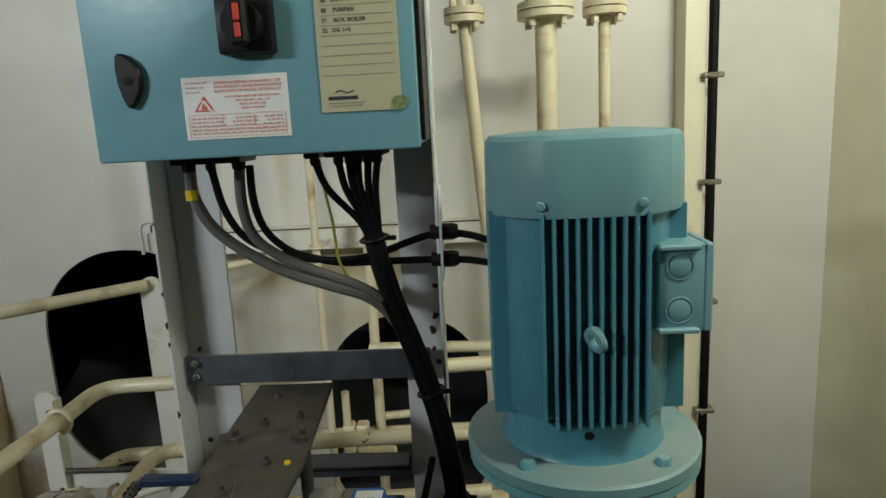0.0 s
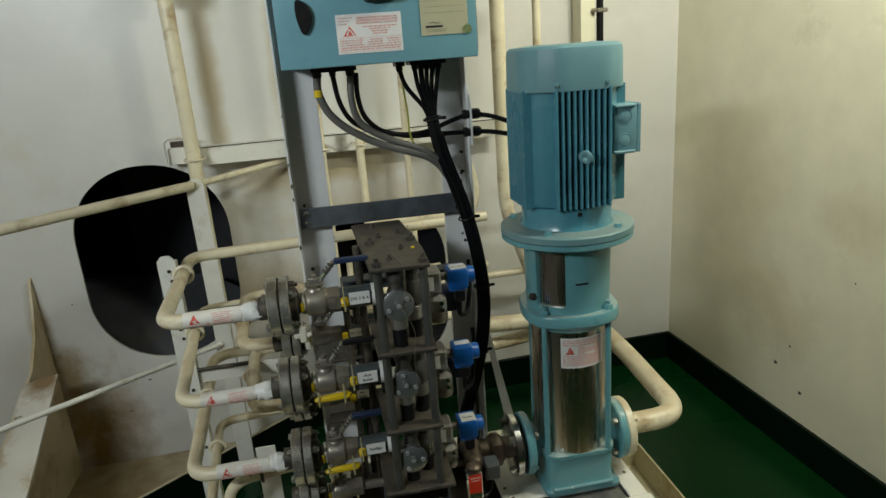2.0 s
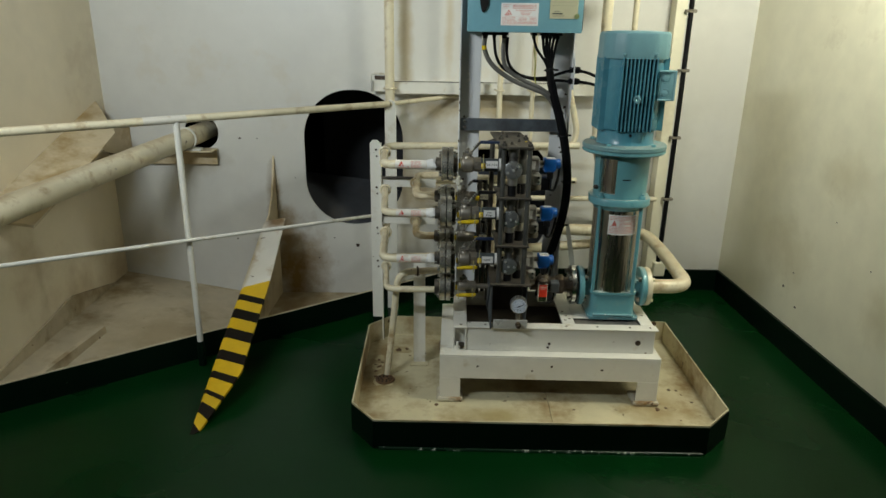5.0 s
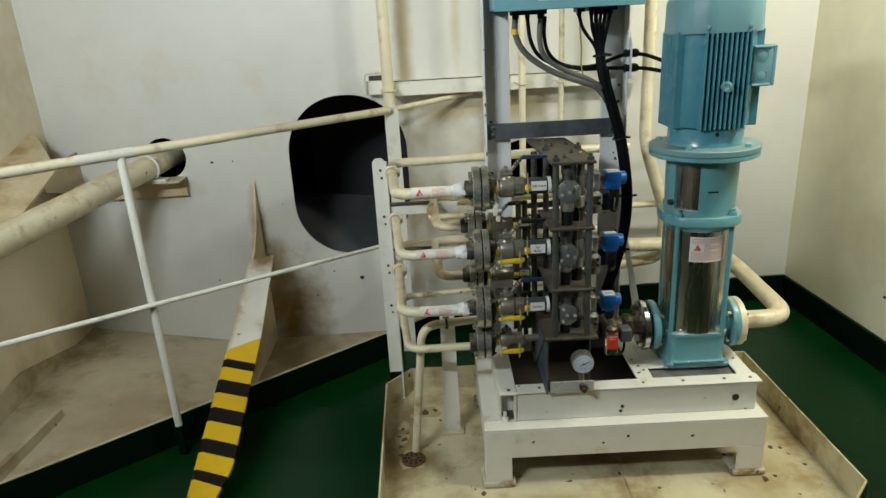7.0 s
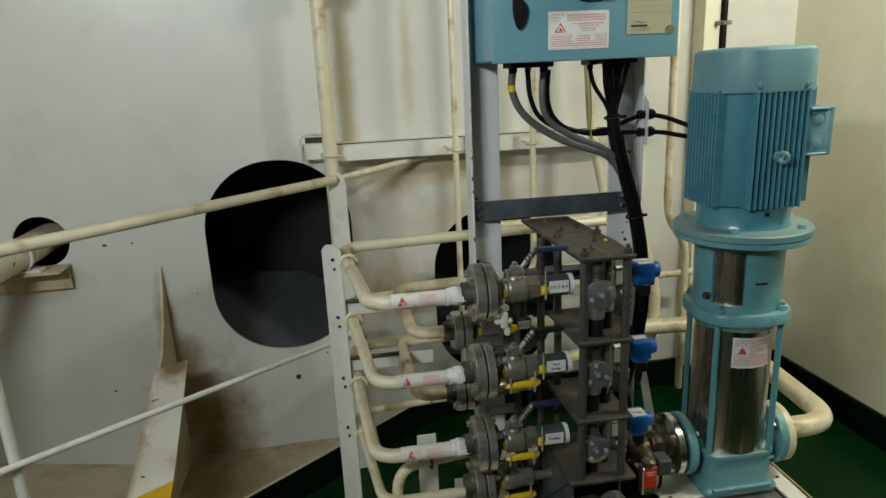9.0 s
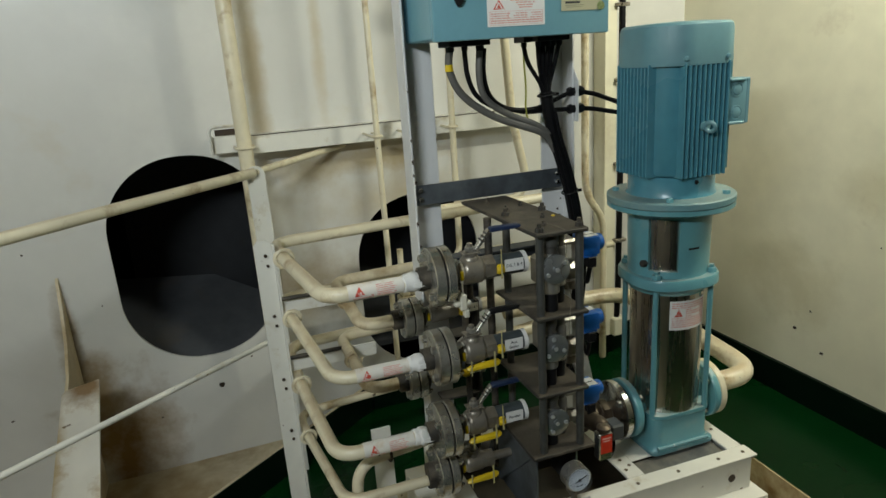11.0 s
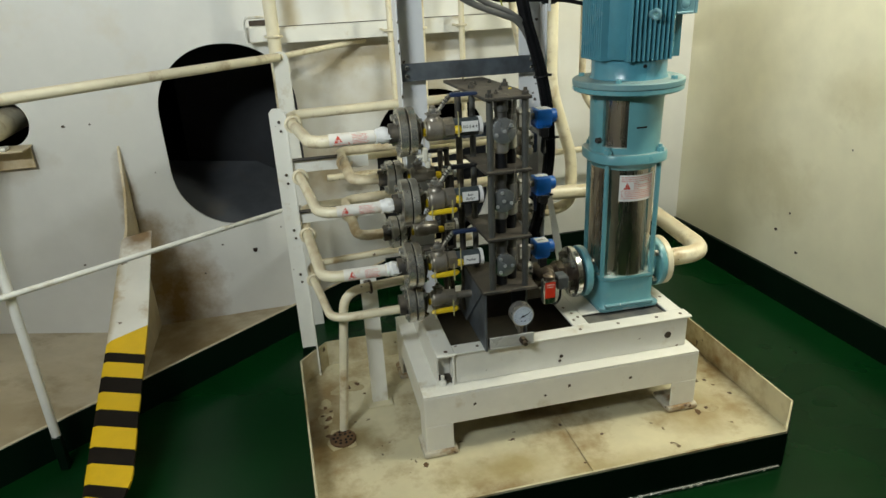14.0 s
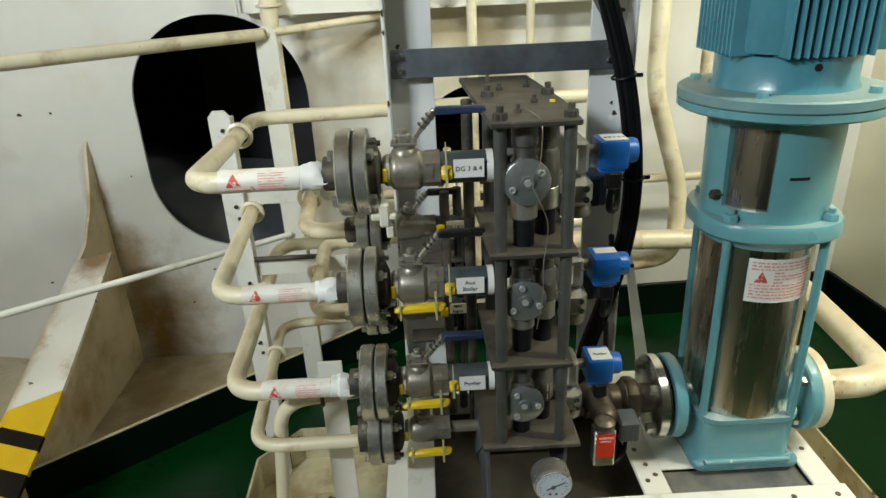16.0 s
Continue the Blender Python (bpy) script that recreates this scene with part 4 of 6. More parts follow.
for x, y, r in ((-0.358, 0.20, 0.012), (-0.345, 0.245, 0.016), (-0.365, 0.265, 0.010), (-0.355, 0.31, 0.012), (-0.35, 0.15, 0.011), (-0.335, 0.285, 0.008), (-0.27, 0.42, 0.022), (-0.23, 0.43, 0.014), (-0.21, 0.36, 0.007), (0.86, -0.075, 0.016), (0.90, -0.06, 0.010), (-0.07, -0.075, 0.012), (0.40, -0.20, 0.007), (0.22, -0.27, 0.005), (0.75, -0.30, 0.005), (-0.15, -0.27, 0.005), (1.0, 0.05, 0.006)):
    part("rust_spot", smear((x, y, 0.0326), r, 1.3, random.uniform(0, 3)), RUST, tr, "dark rust spot")

# ---- stand and skid frame ----
st = thing("skid_stand", (0.4, 0.2, 0.032), "white painted steel stand with short legs in the drip tray", "stand")
SX0, SX1, SY0, SY1 = -0.058, 0.862, -0.042, 0.50
part("beam", box((SX0, SY0, 0.142), (SX1, SY0 + 0.008, 0.245), 0.002), WHITE, st)
part("beam", box((SX0, SY1 - 0.008, 0.142), (SX1, SY1, 0.245), 0.002), WHITE, st)
part("beam", box((SX0, SY0 + 0.009, 0.142), (SX0 + 0.008, SY1 - 0.009, 0.245), 0.002), WHITE, st)
part("beam", box((SX1 - 0.008, SY0 + 0.009, 0.142), (SX1, SY1 - 0.009, 0.245), 0.002), WHITE, st)
for lo, hi in (((SX0, SY0), (SX1, SY0 + 0.06)), ((SX0, SY1 - 0.06), (SX1, SY1)), ((SX0, SY0 + 0.06), (SX0 + 0.06, SY1 - 0.06)), ((SX1 - 0.06, SY0 + 0.06), (SX1, SY1 - 0.06))):
    part("ledge", box((*lo, 0.2455), (*hi, 0.252), 0.0015), WHITE, st)
for x, sx in ((SX0, 1), (SX1, -1)):
    for y, sy in ((SY0, 1), (SY1, -1)):
        t = box((min(x, x + sx * 0.088), min(y, y + sy * 0.007), 0.04), (max(x, x + sx * 0.088), max(y, y + sy * 0.007), 0.1425), 0.002)
        t = box((min(x, x + sx * 0.007), min(y + sy * 0.008, y + sy * 0.085), 0.04), (max(x, x + sx * 0.007), max(y + sy * 0.008, y + sy * 0.085), 0.1425), 0.002, t)
        part("leg", t, WHITE, st)
        part("foot", box((min(x - sx * 0.012, x + sx * 0.10), min(y - sy * 0.012, y + sy * 0.095), 0.032), (max(x - sx * 0.012, x + sx * 0.10), max(y - sy * 0.012, y + sy * 0.095), 0.054), 0.010, seg=2), FOOTR, st, "rust-stained foot plate")
part("bolt", hexbolt((0.014, 0.010, 0.252), (0, 0, 1), 0.012, 0.016, stud=0.034), WHITE, st)

sk = thing("skid", (0.4, 0.2, 0.252), "chipped white painted channel frame carrying pump and manifold", "skid")
part("channel", box((0.052, 0.004, 0.252), (0.838, 0.012, 0.356), 0.002), WHITE, sk)
part("end_plate", box((0.044, -0.002, 0.252), (0.0515, 0.055, 0.356), 0.001), WHITE, sk)
part("corner_plate", box((0.0045, 0.0455, 0.252), (0.0435, 0.051, 0.356), 0.001), WHITE, sk)
part("channel", box((0.0, 0.452, 0.252), (0.838, 0.460, 0.356), 0.002), WHITE, sk)
part("channel", box((-0.004, 0.013, 0.252), (0.004, 0.451, 0.356), 0.002), WHITE, sk)
part("channel", box((0.834, 0.013, 0.252), (0.842, 0.451, 0.356), 0.002), WHITE, sk)
part("flange", box((0.054, -0.003, 0.3562), (0.850, 0.050, 0.363), 0.002), WHITE, sk)
part("flange", box((-0.004, 0.410, 0.3562), (0.842, 0.464, 0.363), 0.002), WHITE, sk)
part("flange", box((-0.004, -0.008, 0.3562), (0.0535, 0.4095, 0.3645), 0.002), WHITE, sk)
part("flange", box((0.790, 0.0505, 0.3562), (0.842, 0.4095, 0.363), 0.002), WHITE, sk)
part("cross_strip", box((0.458, 0.0505, 0.3565), (0.512, 0.4095, 0.3635), 0.002), WHITE, sk)
part("pump_plate", box((0.5125, 0.118, 0.354), (0.7895, 0.4095, 0.3605), 0.002), WHITE, sk)
part("pump_pan", box((0.513, 0.052, 0.347), (0.789, 0.117, 0.351)), GALV, sk, "grey plate in the recess before the pump")
part("rusted_hole", merged(turned([(0.006, 0), (0.006, 0.0012)], (0.028, 0.014, 0.3646), seg=10), box((0.022, 0.010, 0.3646), (0.030, 0.018, 0.3654))), RUST, sk, "rusty bolt hole")
part("pan", box((0.005, 0.013, 0.262), (0.833, 0.451, 0.268)), DPAN, sk, "dark brown pan between the channels")
for k, (x, y) in enumerate([(0.13, 0.022), (0.23, 0.022), (0.47, 0.022), (0.60, 0.022), (0.735, 0.022), (0.82, 0.022), (0.475, 0.085), (0.485, 0.13), (0.475, 0.175), (0.495, 0.10), (0.82, 0.15), (0.82, 0.3)]):
    part("bolt_hole", turned([(0.0052, 0), (0.0052, 0.0012)], (x, y, 0.3632), seg=12), BRONZE, sk, "dark bolt hole")
for x, z, r in ((0.770, 0.302, 0.012), (0.40, 0.289, 0.006), (0.395, 0.272, 0.005)):
    part("web_hole", turned([(r, 0), (r, 0.002)], (x, 0.0045, z), (0, -1, 0), 12), BRONZE, sk, "dark hole in the web")
for x, z in ((0.10, 0.20), (0.33, 0.185), (0.41, 0.205), (0.62, 0.195)):
    part("chip", flake((x, SY0 - 0.0001, z), 0.007), BRONZE, sk, "chipped paint")

# ---- cabinet stand ----
cs = thing("cabinet_stand", (0.25, 0.42, 0.363), "pale grey painted channel posts with a galvanised cross bar", "stand")
lp = part("post", merged(box((0.006, 0.410, 0.363), (0.092, 0.417, 2.12), 0.001), box((0.000, 0.345, 0.363), (0.0055, 0.417, 2.12), 0.001)), POSTP, cs)
rp = part("post", merged(box((0.402, 0.410, 0.363), (0.470, 0.417, 2.12), 0.001), box((0.4705, 0.355, 0.363), (0.476, 0.417, 2.12), 0.001)), POSTP, cs)
for z in (1.36, 1.334):
    part("hole", turned([(0.007, 0), (0.007, 0.0012)], (0.040, 0.4102, z), (0, -1, 0), 12), PAPER, lp, "bright bolt hole")
for x, z in ((0.458, 1.47), (0.440, 1.30), (0.45, 1.02), (0.43, 0.93), (0.45, 0.85)):
    part("hole", turned([(0.005, 0), (0.005, 0.0012)], (x, 0.4102, z), (0, -1, 0), 10), PAPER, rp, "bright bolt hole")
for x, z, r in ((0.452, 1.20, 0.010), (0.460, 1.14, 0.007), (0.454, 1.165, 0.006), (0.459, 1.225, 0.008), (0.458, 1.03, 0.008), (0.450, 1.05, 0.006), (0.460, 1.08, 0.005), (0.461, 1.28, 0.006)):
    part("chip", flake((x, 0.4102, z), r), BRONZE, rp, "chipped paint")
for z in (1.18, 1.0, 0.9):
    part("chip", flake((0.025, 0.4102, z), 0.008), BRONZE, lp, "chipped paint")
for z, r in ((1.30, 0.006), (1.245, 0.010), (1.21, 0.007), (1.08, 0.009), (0.95, 0.006), (0.82, 0.010), (1.42, 0.005)):
    part("chip", flake((0.0028, 0.3448, z), r, 0.5), BRONZE, lp, "chipped paint")
bar = part("cross_bar", merged(box((0.010, 0.380, 1.122), (0.448, 0.386, 1.176), 0.001), prism([(0.010, 0.386), (0.448, 0.386), (0.425, 0.409), (0.030, 0.409)], 1.122, 1.128, "xy")), GALV, cs, "galvanised angle bar")
for x in (0.028, 0.432):
    for z in (1.163, 1.138):
        part("bolt", hexbolt((x, 0.380, z), (0, -1, 0), 0.0075, 0.007, stud=0.012), BRIGHT, bar)
part("lower_bar", merged(box((0.094, 0.395, 0.925), (0.40, 0.401, 0.97), 0.001), box((0.094, 0.352, 0.965), (0.40, 0.395, 0.970), 0.001)), DGALV, cs, "dark galvanised lower bar")
part("brace", prism([(0.476, 0.86), (0.486, 0.86), (0.592, 0.363), (0.560, 0.363)], 0.411, 0.417, "xz"), POSTP, cs, "triangular brace plate")
cp = part("clip_plate", prism([(0.340, 1.305), (0.400, 1.305), (0.400, 1.445), (0.375, 1.46), (0.340, 1.415)], 0.477, 0.481, "yz"), POSTP, cs, "small plate with cable glands")
for z in (1.384, 1.338):
    part("gland", merged(turned([(0.014, 0), (0.014, 0.018), (0.011, 0.026)], (0.481, 0.362, z), (1, 0, 0), 8), turned([(0.014, 0), (0.012, 0.016)], (0.477, 0.362, z), (-1, 0, 0), 8)), BLACK, cp)

# ---- control cabinet ----
cc = thing("control_cabinet", (0.235, 0.29, 1.523), "blue painted steel control cabinet mounted on the posts", "cabinet", m=UNIT @ Matrix.Translation((0.006, -0.002, 0.006)))
CX0, CX1, CY, CZ0, CZ1 = 0.019, 0.461, 0.178, 1.523, 2.105
part("body", box((CX0 + 0.002, CY + 0.022, CZ0 + 0.004), (CX1 - 0.002, 0.409, CZ1), 0.004), CAB, cc)
part("door", box((CX0, CY, CZ0), (CX1, CY + 0.019, CZ1), 0.004, seg=2), CAB, cc)
part("seal", box((CX0 + 0.004, CY + 0.019, CZ0 + 0.006), (CX1 - 0.004, CY + 0.0225, CZ1 - 0.004)), GASKET, cc, "black rubber door seal")
part("edge_trim", box((CX1, CY + 0.024, CZ0 + 0.01), (CX1 + 0.006, 0.30, CZ1 - 0.01), 0.001), BLACK, cc, "black side strip")
# latch: a pointed oval wing on a boss
wing = [(0.066, 1.664), (0.074, 1.6655), (0.084, 1.660), (0.093, 1.651), (0.098, 1.640), (0.0985, 1.628), (0.096, 1.616), (0.090, 1.604), (0.083, 1.595), (0.078, 1.5925), (0.074, 1.597), (0.069, 1.610), (0.065, 1.628), (0.064, 1.646)]
lt = part("latch", prism(wing, CY - 0.011, CY - 0.0003, "xz", bev=0.003), BLACK, cc, "black plastic half-moon latch")
part("keyhole", turned([(0.006, 0), (0.006, 0.0012)], (0.081, CY - 0.0112, 1.629), (0, -1, 0), 14), GASKET, lt)
sw = part("main_switch", box((0.211, CY - 0.026, 1.654), (0.282, CY - 0.0003, 1.724), 0.004, seg=2), BLACK, cc, "black rotary main switch")
part("handle", merged(turned([(0.027, 0), (0.025, 0.010)], (0.246, CY - 0.026, 1.690), (0, -1, 0), 24), box((0.235, CY - 0.050, 1.662), (0.258, CY - 0.032, 1.718), 0.004)), BLACK, sw)
part("pointer", merged(box((0.2435, CY - 0.053, 1.690), (0.2515, CY - 0.0502, 1.711), 0.002), box((0.2435, CY - 0.053, 1.670), (0.2515, CY - 0.0502, 1.688), 0.002)), RED, sw, "red switch pointer")
tag = part("switch_label", box((0.222, CY - 0.0015, 1.732), (0.272, CY - 0.0002, 1.745)), PAPER, cc, "small white switch label")
part("print", box((0.228, CY - 0.0022, 1.736), (0.266, CY - 0.0016, 1.741)), INK, tag)


def warning_sticker(parent, x0, x1, z0, z1, y):
    """A white sticker with faded red print and a red triangle."""
    s = part("warning_sticker", box((x0, y - 0.0012, z0), (x1, y - 0.0002, z1), 0.0004), PAPER, parent, "white sticker with faded red print")
    w, h = x1 - x0, z1 - z0
    P = lambda a: x0 + a * w
    Q = lambda a: z0 + a * h
    def lines(rows, mat_, name="print"):
        t = None
        for a, b, c, d in rows:
            t = box((P(a), y - 0.0018, Q(b)), (P(c), y - 0.0013, Q(d)), 0, t)
        return part(name, t, mat_, s)

    part("triangle", prism([(P(0.10), Q(0.45)), (P(0.30), Q(0.45)), (P(0.20), Q(0.70))], y - 0.0018, y - 0.0013, "xz"), REDP, s)
    part("triangle_mark", prism([(P(0.135), Q(0.475)), (P(0.265), Q(0.475)), (P(0.20), Q(0.64))], y - 0.0021, y - 0.0019, "xz"), PAPER, s)
    part("drop_mark", prism([(P(0.17), Q(0.485)), (P(0.23), Q(0.485)), (P(0.215), Q(0.58)), (P(0.185), Q(0.58))], y - 0.0024, y - 0.0022, "xz"), REDP, s)
    rnd = random.Random(5)
    rows = []
    for k in range(3):                       # heading lines and a small table of signs
        rows.append((0.04, 0.90 - 0.075 * k, 0.25 - 0.04 * k, 0.92 - 0.075 * k))
        a = 0.31
        while a < 0.94:
            w_ = rnd.uniform(0.012, 0.022)
            rows.append((a, 0.875 - 0.065 * k, a + w_, 0.918 - 0.065 * k))
            a += w_ + 0.010
    for k in range(4):                       # a centred paragraph
        ind = (0.0, 0.10, 0.13, 0.15)[k]
        a = 0.40 + ind
        while a < 0.92 - ind:
            w_ = min(rnd.uniform(0.03, 0.08), 0.92 - ind - a)
            rows.append((a, 0.66 - 0.062 * k, a + w_, 0.688 - 0.062 * k))
            a += w_ + 0.012
    for k in range(5):                       # rows of the lower table
        a = 0.06
        while a < 0.93:
            w_ = min(rnd.uniform(0.02, 0.07), 0.94 - a)
            if not (k < 3 and (0.36 < a < 0.44 or 0.66 < a < 0.72)):
                rows.append((a, 0.325 - 0.06 * k, a + w_, 0.352 - 0.06 * k))
            a += w_ + 0.013
    lines(rows, PINKP)
    frame_rows = [(0.04, 0.395, 0.96, 0.402), (0.04, 0.205, 0.96, 0.211), (0.04, 0.14, 0.96, 0.146), (0.04, 0.04, 0.96, 0.046), (0.04, 0.04, 0.044, 0.40), (0.956, 0.04, 0.96, 0.40), (0.36, 0.205, 0.364, 0.40), (0.66, 0.205, 0.664, 0.40)]
    lines(frame_rows, PINKP, "table_rule")
    return s


warning_sticker(cc, 0.147, 0.290, 1.548, 1.630, CY)
ls = part("list_sheet", box((0.333, CY - 0.0018, 1.575), (0.440, CY - 0.0002, 1.790), 0.0005), SHEET, cc, "yellowed list of release zones under film")
for k in range(13):
    part("rule", box((0.340, CY - 0.0023, 1.772 - 0.0125 * k), (0.433, CY - 0.0019, 1.7728 - 0.0125 * k)), INKG, ls)
for txt, z in (("DG 3+4", 1.7165), ("PURIFIER", 1.704), ("AUX. BOILER", 1.6915), ("DG 1+2", 1.679)):
    lettering("lettering", txt, 0.0072, facing(0.354 + 0.0022 * len(txt), CY - 0.0022, z), INKF, ls)
for k in range(2):
    part("number", box((0.3425, CY - 0.0024, 1.714 - 0.0125 * k), (0.3485, CY - 0.0020, 1.719 - 0.0125 * k)), INKF, ls)
for txt, z in (("21", 1.6915), ("22", 1.679)):
    lettering("lettering", txt, 0.0072, facing(0.3455, CY - 0.0022, z), INKF, ls)
part("heading", box((0.342, CY - 0.0024, 1.778), (0.362, CY - 0.0020, 1.783)), INK, ls)
part("emblem", merged(tube([(0.352, CY - 0.0024, 1.600), (0.360, CY - 0.0024, 1.604), (0.368, CY - 0.0024, 1.599), (0.377, CY - 0.0024, 1.602)], 0.0006, 0.004, 6), box((0.343, CY - 0.0024, 1.591), (0.382, CY - 0.0020, 1.5955))), INK, ls, "maker's mark as a plain bar")
part("small_print", merged(box((0.343, CY - 0.0024, 1.5862), (0.392, CY - 0.0020, 1.5876)), box((0.346, CY - 0.0024, 1.5825), (0.388, CY - 0.0020, 1.5838))), INKG, ls)
part("seal_sticker", turned([(0.010, 0), (0.0098, 0.001)], (0.437, CY - 0.0022, 1.584), (0, -1, 0), 20), HOLO, cc, "round shiny hologram sticker")
gl = part("gland_plate", box((0.080, 0.255, 1.512), (0.186, 0.335, 1.5268), 0.002), BLACK, cc, "black cable gland plate")
part("gland_plate", box((0.279, 0.265, 1.512), (0.302, 0.325, 1.5268), 0.002), BLACK, cc, "small black cable gland plate")
part("gland_plate", box((0.312, 0.255, 1.513), (0.400, 0.335, 1.5268), 0.002), BLACK, cc, "black cable gland plate")
GLANDS = [(0.094, 0.29), (0.130, 0.285), (0.172, 0.29), (0.290, 0.29), (0.327, 0.285), (0.343, 0.29), (0.356, 0.285), (0.371, 0.29), (0.386, 0.285)]
for n, (x, y) in enumerate(GLANDS):
    g = 0.011 if n in (0, 2) else 0.008
    part("gland", turned([(g, 0.004), (g, -0.008), (g - 0.002, -0.012)], (x, y, 1.512), seg=8), BLACK, gl)

# ---- cables ----
def cable(pts, r, material, label, bend=0.06, extra=()):
    c = thing("cable", pts[0], label, "cable", "cabinet cables")
    part("sheath", tube(pts, r, bend, 10), material, c)
    for a, rr, mm, name in extra:
        part(name, turned([(rr, -0.008), (rr, 0.008)], a[0], a[1], 10), mm, c)
    return c


GRY = "thick grey cable hanging from the control cabinet"
cable([(0.100, 0.29, 1.511), (0.096, 0.296, 1.472), (0.115, 0.301, 1.421), (0.154, 0.307, 1.382), (0.222, 0.311, 1.339), (0.302, 0.315, 1.310), (0.358, 0.320, 1.290), (0.386, 0.326, 1.262), (0.402, 0.330, 1.235)], 0.0095, GREYC, GRY, 0.05, [(((0.0975, 0.294, 1.470), (0.03, 0.02, -1)), 0.0101, YELLOW, "marker")])
cable([(0.178, 0.29, 1.511), (0.173, 0.292, 1.455), (0.182, 0.298, 1.400), (0.218, 0.306, 1.366), (0.277, 0.314, 1.336), (0.339, 0.318, 1.312), (0.380, 0.323, 1.284), (0.398, 0.328, 1.25)], 0.0085, GREYC, GRY, 0.05)
cable([(0.136, 0.285, 1.511), (0.143, 0.294, 1.447), (0.166, 0.303, 1.398), (0.222, 0.314, 1.363), (0.312, 0.326, 1.349), (0.366, 0.338, 1.352), (0.422, 0.351, 1.371), (0.473, 0.362, 1.384), (0.53, 0.362, 1.378), (0.61, 0.345, 1.345)], 0.0062, RUBBER, "black motor cable passing through the gland plate", 0.05)
cable([(0.192, 0.296, 1.511), (0.189, 0.302, 1.455), (0.200, 0.310, 1.405), (0.236, 0.320, 1.367), (0.312, 0.330, 1.344), (0.372, 0.340, 1.343), (0.421, 0.348, 1.341), (0.473, 0.362, 1.338), (0.53, 0.362, 1.335), (0.62, 0.345, 1.315)], 0.0062, RUBBER, "black motor cable passing through the gland plate", 0.04)
cable([(0.300, 0.30, 1.513), (0.304, 0.306, 1.46), (0.311, 0.312, 1.411), (0.312, 0.322, 1.350), (0.326, 0.330, 1.316), (0.352, 0.335, 1.300)], 0.0024, mat("yellow_green_wire", (0.30, 0.31, 0.05), 0.5), "thin yellow and green earth wire", 0.04)
for k, (x, y) in enumerate(GLANDS[3:]):
    o = 0.0045 * (k - 2.5)
    cable([(x + 0.006, y, 1.511), (x + 0.004 - 0.2 * (x - 0.36), y + 0.006, 1.470), (0.369 + o * 1.1, 0.316 + 0.004 * (k % 2), 1.412), (0.375 + o * 0.5, 0.322 + 0.003 * (k % 2), 1.372), (0.384, 0.325, 1.330)], 0.0056 if k != 2 else 0.0068, RUBBER, "black cable running from the cabinet into the bundle", 0.05)
TRUNK = [(0.372, 0.321, 1.392), (0.379, 0.324, 1.345), (0.394, 0.328, 1.283), (0.420, 0.333, 1.212), (0.447, 0.337, 1.125), (0.467, 0.341, 1.035), (0.482, 0.346, 0.93), (0.484, 0.350, 0.84), (0.473, 0.354, 0.735), (0.441, 0.358, 0.605), (0.407, 0.360, 0.50), (0.392, 0.360, 0.366)]
cable(TRUNK, 0.0165, RUBBER, "thick black sleeved cable bundle running down the post", 0.06)
cable([(x + 0.014, y - 0.008, z) for x, y, z in TRUNK[1:]], 0.0062, RUBBER, "black cable strapped along the thick bundle", 0.06)
cable([(x - 0.012, y - 0.010, z) for x, y, z in TRUNK[2:]], 0.0055, RUBBER, "black cable strapped along the thick bundle", 0.06)
for at, ax in (((0.373, 0.321, 1.385), (0.15, 0.06, -1)), ((0.449, 0.336, 1.115), (0.25, 0.05, -1)), ((0.483, 0.346, 0.91), (0.05, 0.03, -1)), ((0.468, 0.354, 0.71), (-0.25, 0.03, -1))):
    tie = thing("cable_tie", at, "black plastic cable tie round the bundle", "cable tie", "cable ties")
    part("band", ring(at, ax, 0.022, 0.0025), BLACK, tie)
    part("tail", box((at[0] + 0.018, at[1] - 0.004, at[2] - 0.004), (at[0] + 0.036, at[1], at[2] + 0.004), 0.001), BLACK, tie)

# ---- pump ----
PX, PY = 0.679, 0.201
pm = thing("pump", (PX, PY, 0.361), "teal painted vertical multistage pump bolted to the skid", "pump")


def about(r, a, z=0.0):
    return (PX + r * math.cos(radians(a)), PY + r * math.sin(radians(a)), z)


def squircle(h, r, steps=8):
    """A square outline round the pump's axis, of half side h, with rounded corners."""
    return slot_outline(PX, PY, 2 * h, 2 * h, r, steps)


part("base_plate", prism(slot_outline(PX + 0.004, PY + 0.002, 0.215, 0.205, 0.02, 4), 0.361, 0.376, "xy", bev=0.003), TEALC, pm)
t = None
cast = bmesh.new()
rows = []
for h, r, z in ((0.102, 0.03, 0.374), (0.096, 0.03, 0.384), (0.093, 0.028, 0.40), (0.094, 0.030, 0.470), (0.100, 0.040, 0.476), (0.100, 0.040, 0.486)):
    rows.append([cast.verts.new((x, y, z)) for x, y in squircle(h, r)])
for a, b in zip(rows, rows[1:]):
    for k in range(len(a)):
        cast.faces.new((a[k], a[(k + 1) % len(a)], b[(k + 1) % len(a)], b[k]))
cast.faces.new(list(reversed(rows[0])))
cast.faces.new(rows[-1])
part("base_casting", cast, TEAL, pm)
part("foot_rib", tube([(PX - 0.085, PY - 0.098, 0.383), (PX + 0.085, PY - 0.098, 0.383)], 0.006, 0.02), TEALC, pm)
for x in (PX - 0.075, PX + 0.082):
    for y in (PY - 0.085, PY + 0.09):
        part("anchor_bolt", hexbolt((x, y, 0.376), (0, 0, 1), 0.011, 0.012, stud=0.02), TEAL, pm)
PZ = 0.482
